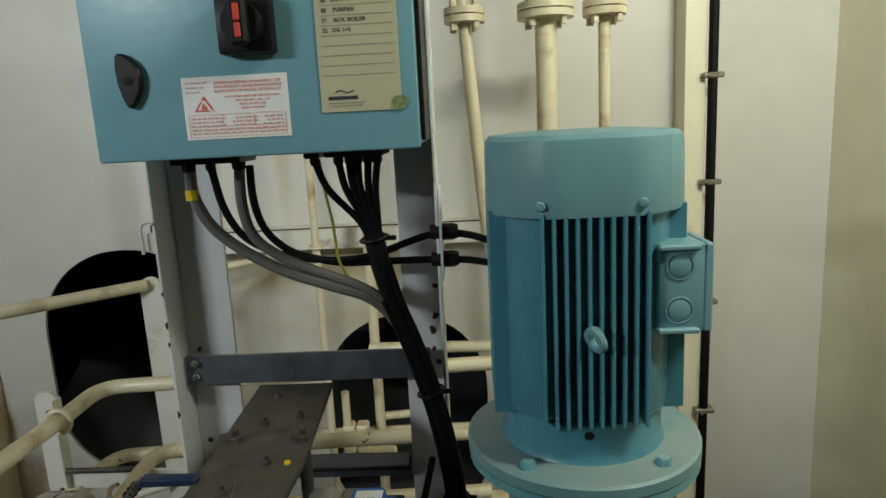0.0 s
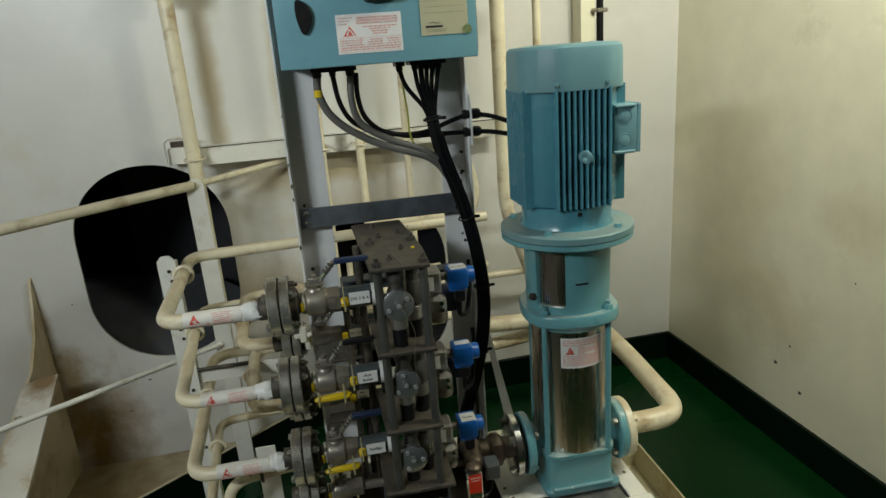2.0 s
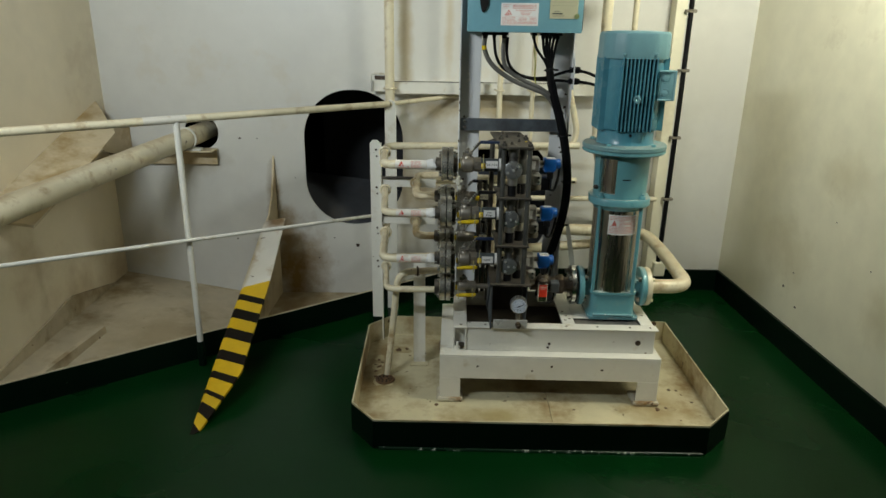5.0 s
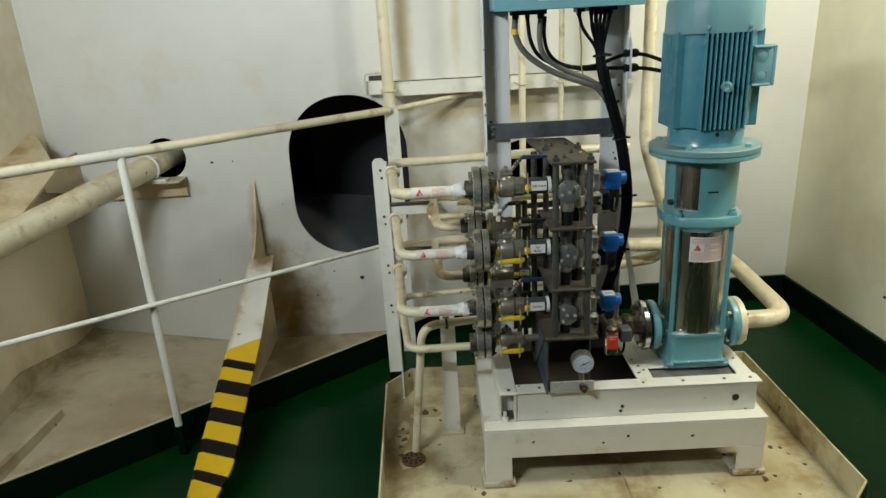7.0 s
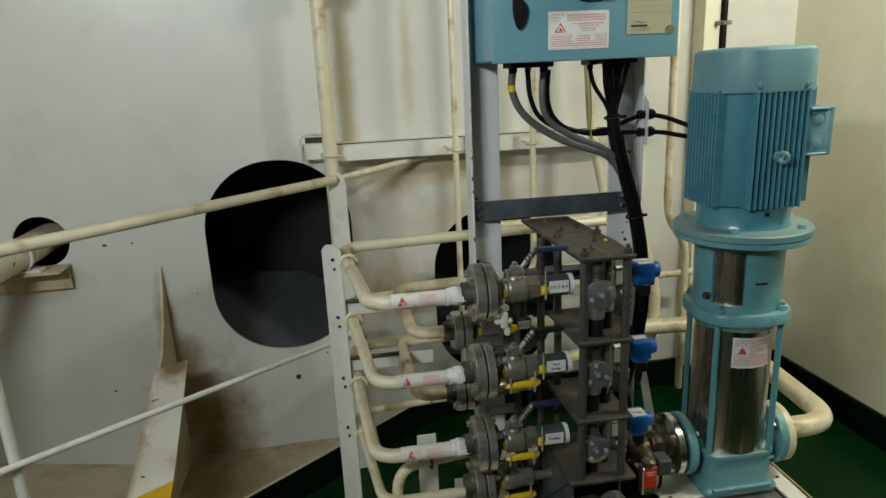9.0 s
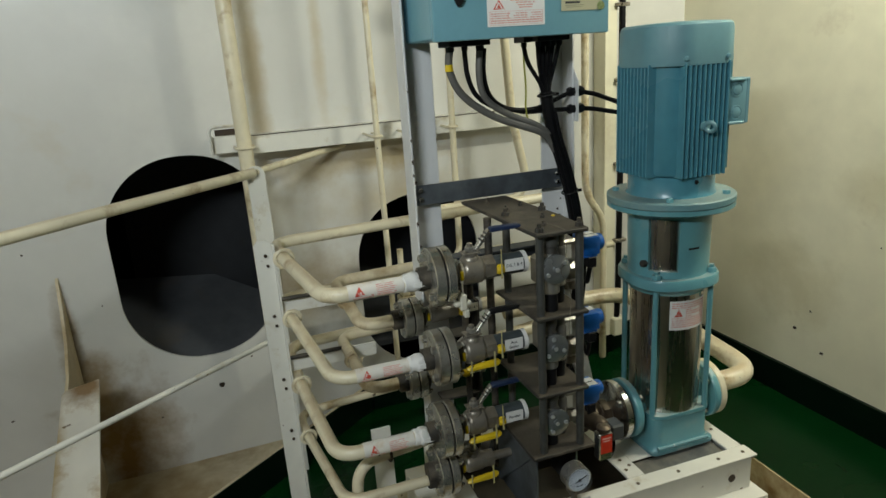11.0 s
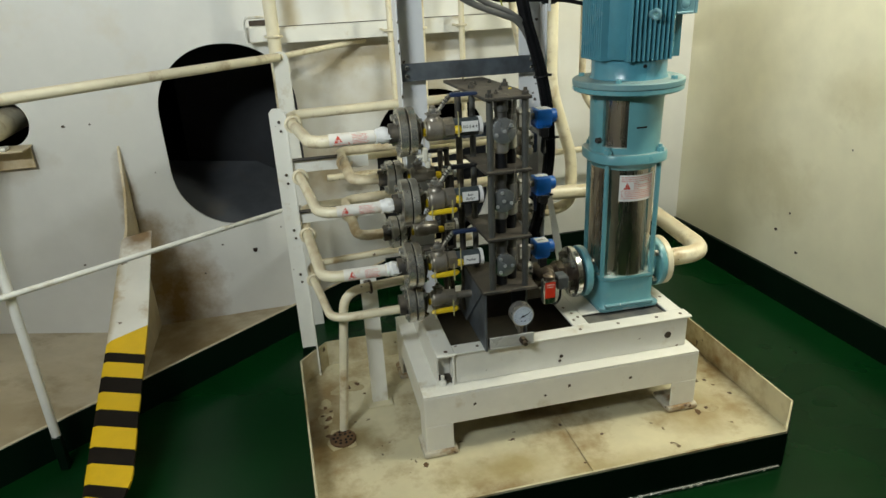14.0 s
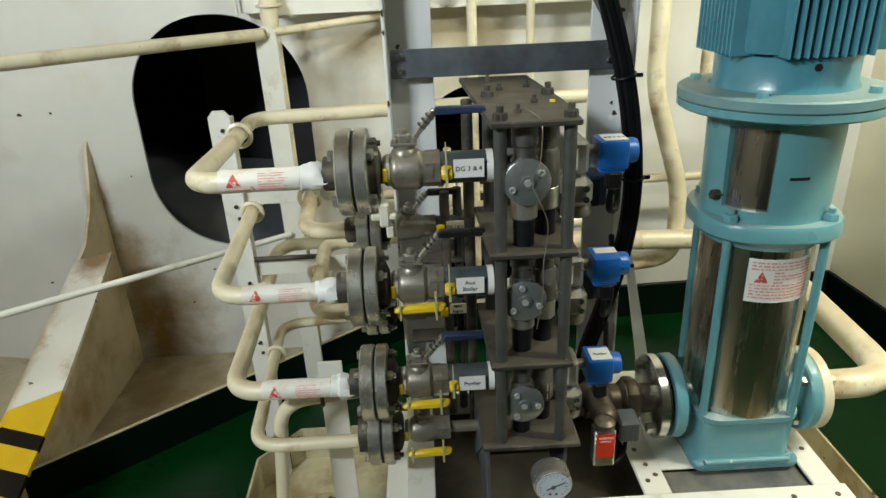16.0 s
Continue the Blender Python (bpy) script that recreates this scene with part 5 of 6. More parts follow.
for sx, name in ((-1, "suction_port"), (1, "discharge_port")):
    fl = part(name, turned([(0.045, 0.05), (0.045, 0.118), (0.083, 0.122), (0.086, 0.126), (0.086, 0.140), (0.083, 0.144)], (PX, PY, PZ), (sx, 0, 0), 28), TEAL, pm)
    for k in range(4):
        a = radians(45 + 90 * k)
        part("bolt", hexbolt((PX + sx * 0.121, PY + 0.066 * math.cos(a), PZ + 0.066 * math.sin(a)), (-sx, 0, 0), 0.011, 0.012), FLANGE, fl)
part("sleeve", turned([(0.097, 0.480), (0.099, 0.482), (0.099, 0.845), (0.097, 0.847)], (PX, PY, 0), seg=48), STAIN, pm, "brushed stainless outer sleeve")
# sticker round the sleeve
def wrapped(a0, a1, z0, z1, r, steps=10, bm=None):
    t = bmesh.new()
    cols = []
    for k in range(steps + 1):
        a = a0 + (a1 - a0) * k / steps
        cols.append([t.verts.new(about(rr, a, z)) for rr, z in ((r, z0), (r, z1), (r + 0.0006, z1), (r + 0.0006, z0))])
    for c, d in zip(cols, cols[1:]):
        for j in range(4):
            t.faces.new((c[j], c[(j + 1) % 4], d[(j + 1) % 4], d[j]))
    t.faces.new(cols[0])
    t.faces.new(list(reversed(cols[-1])))
    return merged(bm, t)


sz0, sz1, sa0, sa1 = 0.742, 0.826, 238, 309
stk = part("warning_sticker", wrapped(sa0, sa1, sz0, sz1, 0.0994), PAPER, pm, "white sticker with faded red print")
pr = None
rnd = random.Random(8)
for k in range(12):
    z0 = 0.90 - 0.073 * k
    f = 0.36 if k in (3, 4, 5, 6) else 0.05
    while f < 0.92:
        w_ = min(rnd.uniform(0.03, 0.10), 0.95 - f)
        if not (k in (3, 6) and 0.5 < f < 0.7):
            pr = wrapped(sa0 + f * (sa1 - sa0), sa0 + (f + w_) * (sa1 - sa0), sz0 + z0 * (sz1 - sz0), sz0 + (z0 + 0.034) * (sz1 - sz0), 0.1002, 2, pr)
        f += w_ + 0.02
part("print", pr, PINKP, stk)
t = bmesh.new()
vs_ = [t.verts.new(about(0.1006, sa0 + f * (sa1 - sa0), sz0 + g * (sz1 - sz0))) for f, g in ((0.10, 0.46), (0.29, 0.46), (0.195, 0.72))]
wi_ = [t.verts.new(about(0.0995, sa0 + f * (sa1 - sa0), sz0 + g * (sz1 - sz0))) for f, g in ((0.10, 0.46), (0.29, 0.46), (0.195, 0.72))]
t.faces.new(vs_), t.faces.new(list(reversed(wi_)))
for k in range(3):
    t.faces.new((vs_[k], wi_[k], wi_[(k + 1) % 3], vs_[(k + 1) % 3]))
part("triangle", t, REDP, stk)
BOLTS = (219, 309, 39, 129)
for a in BOLTS:
    x, y, _ = about(0.117, a)
    sb = part("stay_bolt", rod((x, y, 0.478), (x, y, 0.862), 0.0078, 12), TEAL, pm)
    part("nut", hexbolt((x, y, 0.893), (0, 0, 1), 0.013, 0.013, stud=0.022), TEAL, sb)
head = bmesh.new()
rows = []
for k_r, z in ((0.103, 0.842), (0.108, 0.852), (0.126, 0.862), (0.130, 0.866), (0.130, 0.888), (0.127, 0.893)):
    rows.append([])
    for k in range(48):
        a = 360 * k / 48
        lob = 1 + 0.045 * math.cos(radians(4 * (a - 219))) if k_r > 0.11 else 1
        rows[-1].append(head.verts.new(about(k_r * lob, a, z)))
for a, b in zip(rows, rows[1:]):
    for k in range(48):
        head.faces.new((a[k], a[(k + 1) % 48], b[(k + 1) % 48], b[k]))
head.faces.new(list(reversed(rows[0])))
head.faces.new(rows[-1])
part("pump_head", head, TEAL, pm)


def shell(a0, a1, r, thick, z0, z1, steps=14, taper=0.0):
    """A piece of curved wall round the pump's axis."""
    t = bmesh.new()
    cols = []
    for k in range(steps + 1):
        a = a0 + (a1 - a0) * k / steps
        cols.append([t.verts.new(about(rr, a, z)) for rr, z in ((r, z0), (r + taper, z1), (r + taper - thick, z1), (r - thick, z0))])
    for c, d in zip(cols, cols[1:]):
        for j in range(4):
            t.faces.new((c[j], c[(j + 1) % 4], d[(j + 1) % 4], d[j]))
    t.faces.new(cols[0])
    t.faces.new(list(reversed(cols[-1])))
    return t


lan = part("lantern", shell(247, 385, 0.108, 0.02, 0.893, 1.072, taper=0.003), TEAL, pm)
part("lantern_back", shell(72, 205, 0.108, 0.02, 0.893, 1.072, taper=0.003), TEAL, pm)
part("lantern_band", turned([(0.108, 0.893), (0.108, 0.912), (0.088, 0.912), (0.088, 0.893)], (PX, PY, 0), seg=40), TEAL, pm)
part("lantern_band", turned([(0.090, 1.055), (0.113, 1.055), (0.113, 1.073), (0.090, 1.073)], (PX, PY, 0), seg=40), TEAL, pm)
for a0 in (205, 25):
    part("coupling_guard", shell(a0 - 4, a0 + 51, 0.098, 0.003, 0.905, 1.062), STAIN, pm, "bent stainless coupling guard")
part("slot", shell(260, 277, 0.1100, 0.002, 0.972, 0.977, 5), GASKET, lan, "narrow black slot")
part("coupling", turned([(0.05, 0.893), (0.05, 1.06)], (PX, PY, 0), seg=20), DUSTY, pm)
part("vent_plug", hexbolt(about(0.104, 200, 0.930), (-0.94, -0.34, 0.1), 0.010, 0.018), DUSTY, pm, "dark hexagonal vent plug")
part("motor_stool", turned([(0.112, 1.070), (0.160, 1.074), (0.166, 1.078), (0.166, 1.090)], (PX, PY, 0), seg=48), TEAL, pm)

# ---- motor ----
mo = thing("electric_motor", (PX, PY, 1.0905), "teal painted finned electric motor standing on the pump", "motor")
mf = part("mounting_flange", turned([(0.164, 1.0905), (0.167, 1.093), (0.167, 1.107), (0.163, 1.110), (0.118, 1.112)], (PX, PY, 0), seg=48), TEALDUST, mo, "dusty round mounting flange")
for a in (-52, 232, 142, 52):
    part("bolt", hexbolt(about(0.143, a, 1.1105), (0, 0, 1), 0.010, 0.010), TEAL, mf)
part("end_shield", turned([(0.118, 1.110), (0.112, 1.122), (0.112, 1.165), (0.105, 1.170)], (PX, PY, 0), seg=40), TEALD, mo)
part("drain_hole", turned([(0.006, 0), (0.006, 0.002)], about(0.1112, 266, 1.152), (math.cos(radians(266)), math.sin(radians(266)), 0), 12), GASKET, mo, "small dark drain hole")
part("stator", turned([(0.106, 1.166), (0.106, 1.446)], (PX, PY, 0), seg=40), TEALD, mo)
# four smooth corner panels
for a in (225, 315, 45, 135):
    t = bmesh.new()
    cols = []
    for k in range(9):
        b = a - 21 + 42 * k / 8
        rr = 0.1265 - 0.008 * (abs(k - 4) / 4) ** 2.2
        cols.append([t.verts.new(about(q, b, z)) for q, z in ((rr - 0.004, 1.172), (rr, 1.180), (rr, 1.446), (0.098, 1.446), (0.098, 1.172))])
    for c, d in zip(cols, cols[1:]):
        for j in range(5):
            t.faces.new((c[j], c[(j + 1) % 5], d[(j + 1) % 5], d[j]))
    t.faces.new(cols[0])
    t.faces.new(list(reversed(cols[-1])))
    part("corner_panel", t, TEALD, mo)
for face in range(4):
    for k in range(10):
        off = -0.064 + 0.128 * k / 9
        z0, z1 = (1.168, 1.446)
        t = box((PX + off - 0.0022, PY - 0.127, z0), (PX + off + 0.0022, PY - 0.085, z1), 0.001)
        bmesh.ops.rotate(t, verts=t.verts, cent=(PX, PY, 0), matrix=Matrix.Rotation(radians(90 * face), 3, "Z"))
        part("fin", t, TEALD, mo)
cov = bmesh.new()
rows = []
def oct_ring(h, z, flat=0.075, rnd=4):
    pts = []
    for a in range(0, 360, 90):
        for k in range(-6, 7):
            b = radians(a + k * 7.5)
            c = abs(math.cos(radians(k * 7.5)))
            rr = min(h / max(c, 0.01), h * 1.085)
            pts.append(about(rr, a + k * 7.5, z))
    return pts
for h, z in ((0.1265, 1.440), (0.1275, 1.446), (0.1262, 1.523), (0.1242, 1.533), (0.118, 1.539), (0.07, 1.543)):
    rows.append([cov.verts.new(p) for p in oct_ring(h, z)])
for a, b in zip(rows, rows[1:]):
    for k in range(len(a)):
        cov.faces.new((a[k], a[(k + 1) % len(a)], b[(k + 1) % len(a)], b[k]))
cov.faces.new(list(reversed(rows[0])))
cov.faces.new(rows[-1])
fc = part("fan_cover", cov, TEALL, mo, "lighter dusty sheet-steel fan cover")
cover_screws = [(PX - 0.066, PY - 0.1270), (PX + 0.056, PY - 0.1270)]
for x, y in cover_screws:
    part("screw", merged(turned([(0.006, 0), (0.006, 0.004), (0.0045, 0.006)], (x, y + 0.002, 1.456), (0, -1, 0), 14), turned([(0.0025, 0.0062), (0.0025, 0.0064)], (x, y + 0.002, 1.456), (0, -1, 0), 6)), TEALL, fc)
part("eye_bolt", merged(turned([(0.012, 0), (0.012, 0.01)], (PX - 0.004, PY - 0.124, 1.293), (0, -1, 0), 12), ring((PX - 0.004, PY - 0.146, 1.293), (0.75, 0.45, 0.2), 0.0115, 0.0052)), TEALL, mo, "lifting eye bolt")
jb = part("terminal_box", box((PX + 0.080, PY - 0.108, 1.287), (PX + 0.1368, PY + 0.09, 1.400), 0.003, seg=2), TEALL, mo)
part("lid", box((PX + 0.1365, PY - 0.108, 1.287), (PX + 0.147, PY + 0.09, 1.400), 0.002), TEALL, jb)
for z in (1.372, 1.316):
    part("entry_plug", merged(ring((PX + 0.106, PY - 0.1084, z), (0, 1, 0), 0.0165, 0.0014, 28, 6), turned([(0.0135, 0), (0.0135, 0.0016), (0.012, 0.0024)], (PX + 0.106, PY - 0.1082, z), (0, -1, 0), 22)), TEALL, jb)
for z in (1.393, 1.287):
    part("box_web", box((PX + 0.078, PY - 0.116, z), (PX + 0.130, PY - 0.104, z + 0.007), 0.002), TEALL, jb)
# ---- manifold rack ----
mr_ = thing("manifold_rack", (0.22, 0.08, 0.363), "dusty grey steel rack of stacked vertical manifold pipes", "rack")
part("top_plate", prism([(0.158, -0.032), (0.286, -0.032), (0.290, 0.10), (0.272, 0.379), (0.140, 0.379), (0.152, 0.10)], 1.110, 1.119, "xy", bev=0.002), DUSTY, mr_, "dusty top plate")
for z in (0.913, 0.719):
    part("middle_plate", prism([(0.156, -0.030), (0.288, -0.030), (0.292, 0.19), (0.150, 0.19)], z, z + 0.009, "xy", bev=0.002), DUSTY, mr_)
part("bottom_plate", prism([(0.140, -0.028), (0.306, -0.028), (0.306, 0.19), (0.140, 0.19)], 0.555, 0.565, "xy", bev=0.002), DUSTY, mr_)
part("box_side", box((0.146, -0.022, 0.363), (0.152, 0.19, 0.5548), 0.001), GALV, mr_)
part("box_side", box((0.296, 0.05, 0.363), (0.302, 0.19, 0.5548), 0.001), GALV, mr_)
part("box_back", box((0.153, 0.184, 0.363), (0.295, 0.190, 0.5548), 0.001), DPAN, mr_)
part("box_side_skirt", prism([(-0.008, 0.5548), (0.19, 0.5548), (0.30, 0.363), (0.19, 0.363)], 0.1405, 0.1455, "yz"), GALV, mr_)
for x in (0.174, 0.273):
    for y in (-0.012, 0.165):
        part("tie_rod", rod((x, y, 0.56), (x, y, 1.128), 0.0095, 12), TIEROD, mr_)
        part("nut", hexbolt((x, y, 1.119), (0, 0, 1), 0.0105, 0.010, stud=0.019), DUSTY, mr_)
for x, y in ((0.205, 0.03), (0.24, 0.10), (0.20, 0.22), (0.25, 0.24), (0.19, 0.32)):
    part("stud", hexbolt((x, y, 1.119), (0, 0, 1), 0.006, 0.006, stud=0.012), DUSTY, mr_)
part("yellow_mark", turned([(0.005, 0), (0.004, 0.003)], (0.268, 0.10, 1.119), seg=10), YELLOW, mr_, "yellow paint mark")

TIERS = ((0.922, 1.110, 1.028), (0.728, 0.913, 0.830), (0.565, 0.719, 0.634))
for n, (z0, z1, zc) in enumerate(TIERS):
    for x, y, front in ((0.212, (0.012, 0.024, 0.022)[n], True), (0.252, 0.055, False)):
        col = thing("manifold_pipe", (x, y, z0), "dusty steel manifold pipe with a bolted round cover" if front else "dusty steel manifold pipe behind the front row", "pipe", "manifold pipes")
        part("pipe_run", rod((x, y, z0 + 0.04), (x, y, z1), 0.0165, 16), MPIPE, col)
        part("sleeve", rod((x, y, z1 - 0.035), (x, y, z1 - 0.002), 0.0195, 16, bev=0.002), MPIPE, col)
        part("black_socket", rod((x, y, z0), (x, y, z0 + 0.042), 0.0165, 16), BLACK, col, "black rubber socket")
        part("collar", rod((x, y, z0 + 0.042), (x, y, z0 + 0.080), 0.0205, 16, bev=0.003), NICKEL, col, "lighter steel collar")
        part("body", turned([(0.017, -0.032), (0.0205, -0.026), (0.0205, 0.026), (0.017, 0.032)], (x, y, zc), seg=20), MPIPE, col)
        if front:
            dk = part("round_cover", turned([(0.014, -0.01), (0.034, 0.020), (0.0345, 0.022), (0.0345, 0.030), (0.033, 0.031), (0.010, 0.031), (0.010, 0.034)], (x, y, zc), (0, -1, 0), 32), DISC, col, "turned steel cover")
            for a in ((35, 205), (-20, 100, 220), (-5, 120, 240))[n]:
                part("screw", turned([(0.0052, 0.031), (0.0052, 0.0345), (0.0028, 0.035), (0.0026, 0.0322)], (x + 0.024 * math.cos(radians(a)), y, zc + 0.024 * math.sin(radians(a))), (0, -1, 0), 10), ZINC, dk)
            part("hub", turned([(0.0055, 0.031), (0.0055, 0.036)], (x, y, zc), (0, -1, 0), 6), ZINC, dk)
wire = thing("seal_wire", (0.235, -0.01, 1.12), "thin sealing wire hanging over the manifold covers", "wire")
part("strand", tube([(0.215, 0.05, 1.123), (0.230, -0.034, 1.121), (0.228, -0.034, 1.06), (0.214, -0.026, 1.03), (0.243, -0.030, 0.97), (0.234, -0.033, 0.90), (0.237, -0.026, 0.85), (0.228, -0.024, 0.79)], 0.0007, 0.02, 6), VALVE, wire)

# ---- ball valves with their flange pairs ----
def flange_pair(parent, x, y, z, r, white=False):
    """Two discs with a gasket and bolts, along x, ending at x."""
    for a, b, m in ((-0.058, -0.035, FLANGE), (-0.031, -0.011, FLANGE)):
        part("flange", turned([(r - 0.002, a), (r, a + 0.002), (r, b - 0.002), (r - 0.002, b)], (x, y, z), (1, 0, 0), 32), WHITE if white and a > -0.03 else m, parent)
    part("gasket", turned([(r - 0.004, -0.0348), (r - 0.004, -0.0312)], (x, y, z), (1, 0, 0), 28), GASKET, parent, "black gasket")
    part("hub", turned([(0.026, -0.080), (0.026, -0.058)], (x, y, z), (1, 0, 0), 20), DUSTY, parent)
    part("nut_collar", turned([(r * 0.60, -0.011), (r * 0.60, 0.001), (r * 0.42, 0.006)], (x, y, z), (1, 0, 0), 24), DUSTY, parent)
    for k in range(4):
        a = radians(45 + 90 * k)
        yy, zz = y + r * 0.74 * math.cos(a), z + r * 0.74 * math.sin(a)
        part("bolt", hexbolt((x - 0.058, yy, zz), (-1, 0, 0), 0.0095, 0.010), FLANGE, parent)
        part("nut", hexbolt((x - 0.011, yy, zz), (1, 0, 0), 0.0095, 0.010, stud=0.016), FLANGE, parent)


def ball_valve(y, z, x0, x1, r, label, text, yellow, small=False, grip=None, handle_up=True, white=False, tagline=""):
    v = thing("ball_valve", (x0, y, z - r), label, "valve", "manifold valves")
    flange_pair(v, x0, y, z, r, white)
    k = 0.8 if small else 1.0
    bx = x0 + 0.009
    part("body", merged(turned([(0.020 * k, 0), (0.024 * k, 0.003), (0.024 * k, 0.010), (0.030 * k, 0.015), (0.0315 * k, 0.020), (0.0315 * k, 0.054), (0.027 * k, 0.060), (0.027 * k, 0.076)], (bx, y, z), (1, 0, 0), 24), turned([(0.029 * k, 0.064), (0.029 * k, 0.087)], (bx, y, z), (1, 0, 0), 6)), VALVE, v)
    part("yellow_tag", box((bx - 0.001, y - 0.0285 * k, z - 0.012), (bx + 0.007, y - 0.0235 * k, z + 0.010), 0.002), YELLOW, v, "yellow tag")
    part("band", turned([(0.0248 * k, -0.003), (0.0248 * k, 0.003)], (bx + 0.009, y, z), (1, 0, 0), 20), TAPE, v, "pale plastic band")
    hx = bx + 0.034
    zb = z + 0.022 * k
    bo = part("bonnet", merged(turned([(0.021 * k, 0.0), (0.020 * k, 0.008 * k), (0.017 * k, 0.012 * k), (0.017 * k, 0.018 * k)], (hx, y, zb), (0, 0, 1), 18), box((hx - 0.020 * k, y - 0.016 * k, zb + 0.018 * k), (hx + 0.020 * k, y + 0.016 * k, zb + 0.022 * k), 0.001)), VALVE, v)
    part("stem_nut", turned([(0.0125 * k, 0.0225 * k), (0.0125 * k, 0.032 * k), (0.010 * k, 0.034 * k)], (hx, y, zb), (0, 0, 1), 6), NICKEL, bo, "worn hexagonal nut")
    part("stem_end", turned([(0.007 * k, 0.034 * k), (0.007 * k, 0.040 * k), (0.005 * k, 0.042 * k)], (hx, y, zb), (0, 0, 1), 12), VALVE, bo)
    for dx in (-0.015, 0.015):
        part("bolt", hexbolt((hx + dx * k, y - 0.011 * k, zb + 0.022 * k), (0, 0, 1), 0.004 * k, 0.006 * k), VALVE, bo)
    if handle_up:
        g0, g1, gz = hx + 0.046 * k, hx + 0.125 * k, z + 0.088 * k
        foot, knuckle = Vector((hx + 0.012 * k, y, zb + 0.026 * k)), Vector((g0 + 0.002, y, gz))
        h = part("lever", merged(prism([(foot.x - 0.004, foot.z - 0.003), (foot.x + 0.004, foot.z - 0.004), (knuckle.x + 0.004, knuckle.z - 0.004), (knuckle.x - 0.003, knuckle.z + 0.003)], y - 0.007 * k, y + 0.007 * k, "xz", bev=0.001), box((hx, y - 0.009 * k, zb + 0.0225 * k), (foot.x, y + 0.009 * k, zb + 0.0255 * k))), FLANGE, v, "flat steel lever")
        for f in (0.45, 0.62, 0.79):
            c = foot.lerp(knuckle, f)
            part("lock_band", turned([(0.0078 * k, -0.0017), (0.0078 * k, 0.0017)], c, knuckle - foot, 12), DUSTY, h)
        part("grip", prism([(g0, gz - 0.004), (g0 + 0.006, gz - 0.0062), (g1 - 0.004, gz - 0.0052), (g1, gz - 0.001), (g1 - 0.003, gz + 0.0042), (g0 + 0.004, gz + 0.0050)], y - 0.0085, y + 0.0085, "xz", bev=0.0015), grip or (BLUED if not small else BLACK), h, "dark plastic grip")
    if yellow:
        h = part("yellow_lever", prism([(bx + 0.000, z - 0.030), (bx + 0.012, z - 0.036), (bx + 0.080, z - 0.035), (bx + 0.090, z - 0.027), (bx + 0.086, z - 0.018), (bx + 0.010, z - 0.022)], y - 0.044, y - 0.030, "xz", bev=0.004), YELLOW, v, "yellow plastic lever")
        part("tie_strip", box((bx + 0.070, y - 0.046, z - 0.046), (bx + 0.0735, y - 0.0442, z + 0.006)), TIE, v, "yellowed tie strip")
        part("tie_strip", box((bx + 0.012, y - 0.046, z - 0.044), (bx + 0.0148, y - 0.0442, z - 0.006)), TIE, v, "yellowed tie strip")
    tx = bx + 0.087
    if text:
        tb = part("tail_tube", turned([(0.0245 * k, 0), (0.0245 * k, x1 - tx)], (tx, y, z), (1, 0, 0), 22), DGREY, v, "dark grey tail pipe")
        part("white_ring", turned([(0.0255 * k, -0.010), (0.0255 * k, 0.0)], (x1, y, z), (1, 0, 0), 22), PAPER, v, "white sealing ring")
        part("yellow_nut", turned([(0.010, 0), (0.012, 0.004), (0.011, 0.016)], (tx + 0.001, y - 0.022, z - 0.002), (1, 0, 0), 8), YELLOW, v, "yellow plastic cap")
        if not small:
            part("tie_tail", prism([(tx + 0.0065, z - 0.02), (tx + 0.0105, z - 0.02), (tx + 0.0088, z + 0.048), (tx + 0.0074, z + 0.048)], y - 0.036, y - 0.034, "xz"), TIE, v, "yellowed cable tie tail")
        w = 0.046 if not small else 0.036
        cx = tx + 0.019 + w / 2
        plate = part("name_label", box((cx - w / 2, y - 0.0245 * k - 0.004, z - 0.013 * k + 0.004), (cx + w / 2, y - 0.0245 * k - 0.002, z + 0.015 * k + 0.004)), PAPER if not small else TAPE, v, "white name label")
        lines = text.split("|")
        for n, ln in enumerate(lines):
            dz = 0.0 if len(lines) == 1 else 0.0058 - 0.0116 * n
            lettering("lettering", ln, 0.0102 * k, facing(cx, y - 0.0245 * k - 0.0042, z + 0.0045 + dz), INK, plate)
    else:
        part("tail_tube", turned([(0.011, 0), (0.011, x1 - tx)], (tx, y, z), (1, 0, 0), 16), VALVE, v)
    return v


VB = 0.305
bv = ball_valve(0.060, 1.034, -0.006, 0.170, 0.066, "dusty nickel ball valve with a dark blue lever", "DG 3 & 4", False)
part("plastic_clip", merged(box((-0.006, 0.018, 0.956), (0.010, 0.040, 0.994), 0.003), merged(box((-0.019, 0.020, 0.966), (0.021, 0.038, 0.977), 0.003), merged(box((0.003, 0.020, 0.938), (0.015, 0.036, 0.957), 0.002), box((0.000, 0.022, 0.993), (0.0035, 0.024, 1.024))))), TAPE, bv, "pale plastic hose clip")
ball_valve(0.072, 0.833, -0.008, 0.170, 0.066, "dusty nickel ball valve with a yellow lever", "Aux|Boiler", True, grip=BLACK)
ball_valve(0.084, 0.634, -0.008, 0.170, 0.068, "dusty nickel ball valve with blue and yellow levers", "Purifier", True)
ball_valve(VB, 0.845, -0.015, 0.150, 0.052, "dusty small ball valve behind the front row, with a black lever", "DG 1 & 2", False, small=True)
ball_valve(VB, 0.662, -0.015, 0.150, 0.052, "dusty small ball valve behind the front row, with a pale label", "Main|Engine", False, small=True)
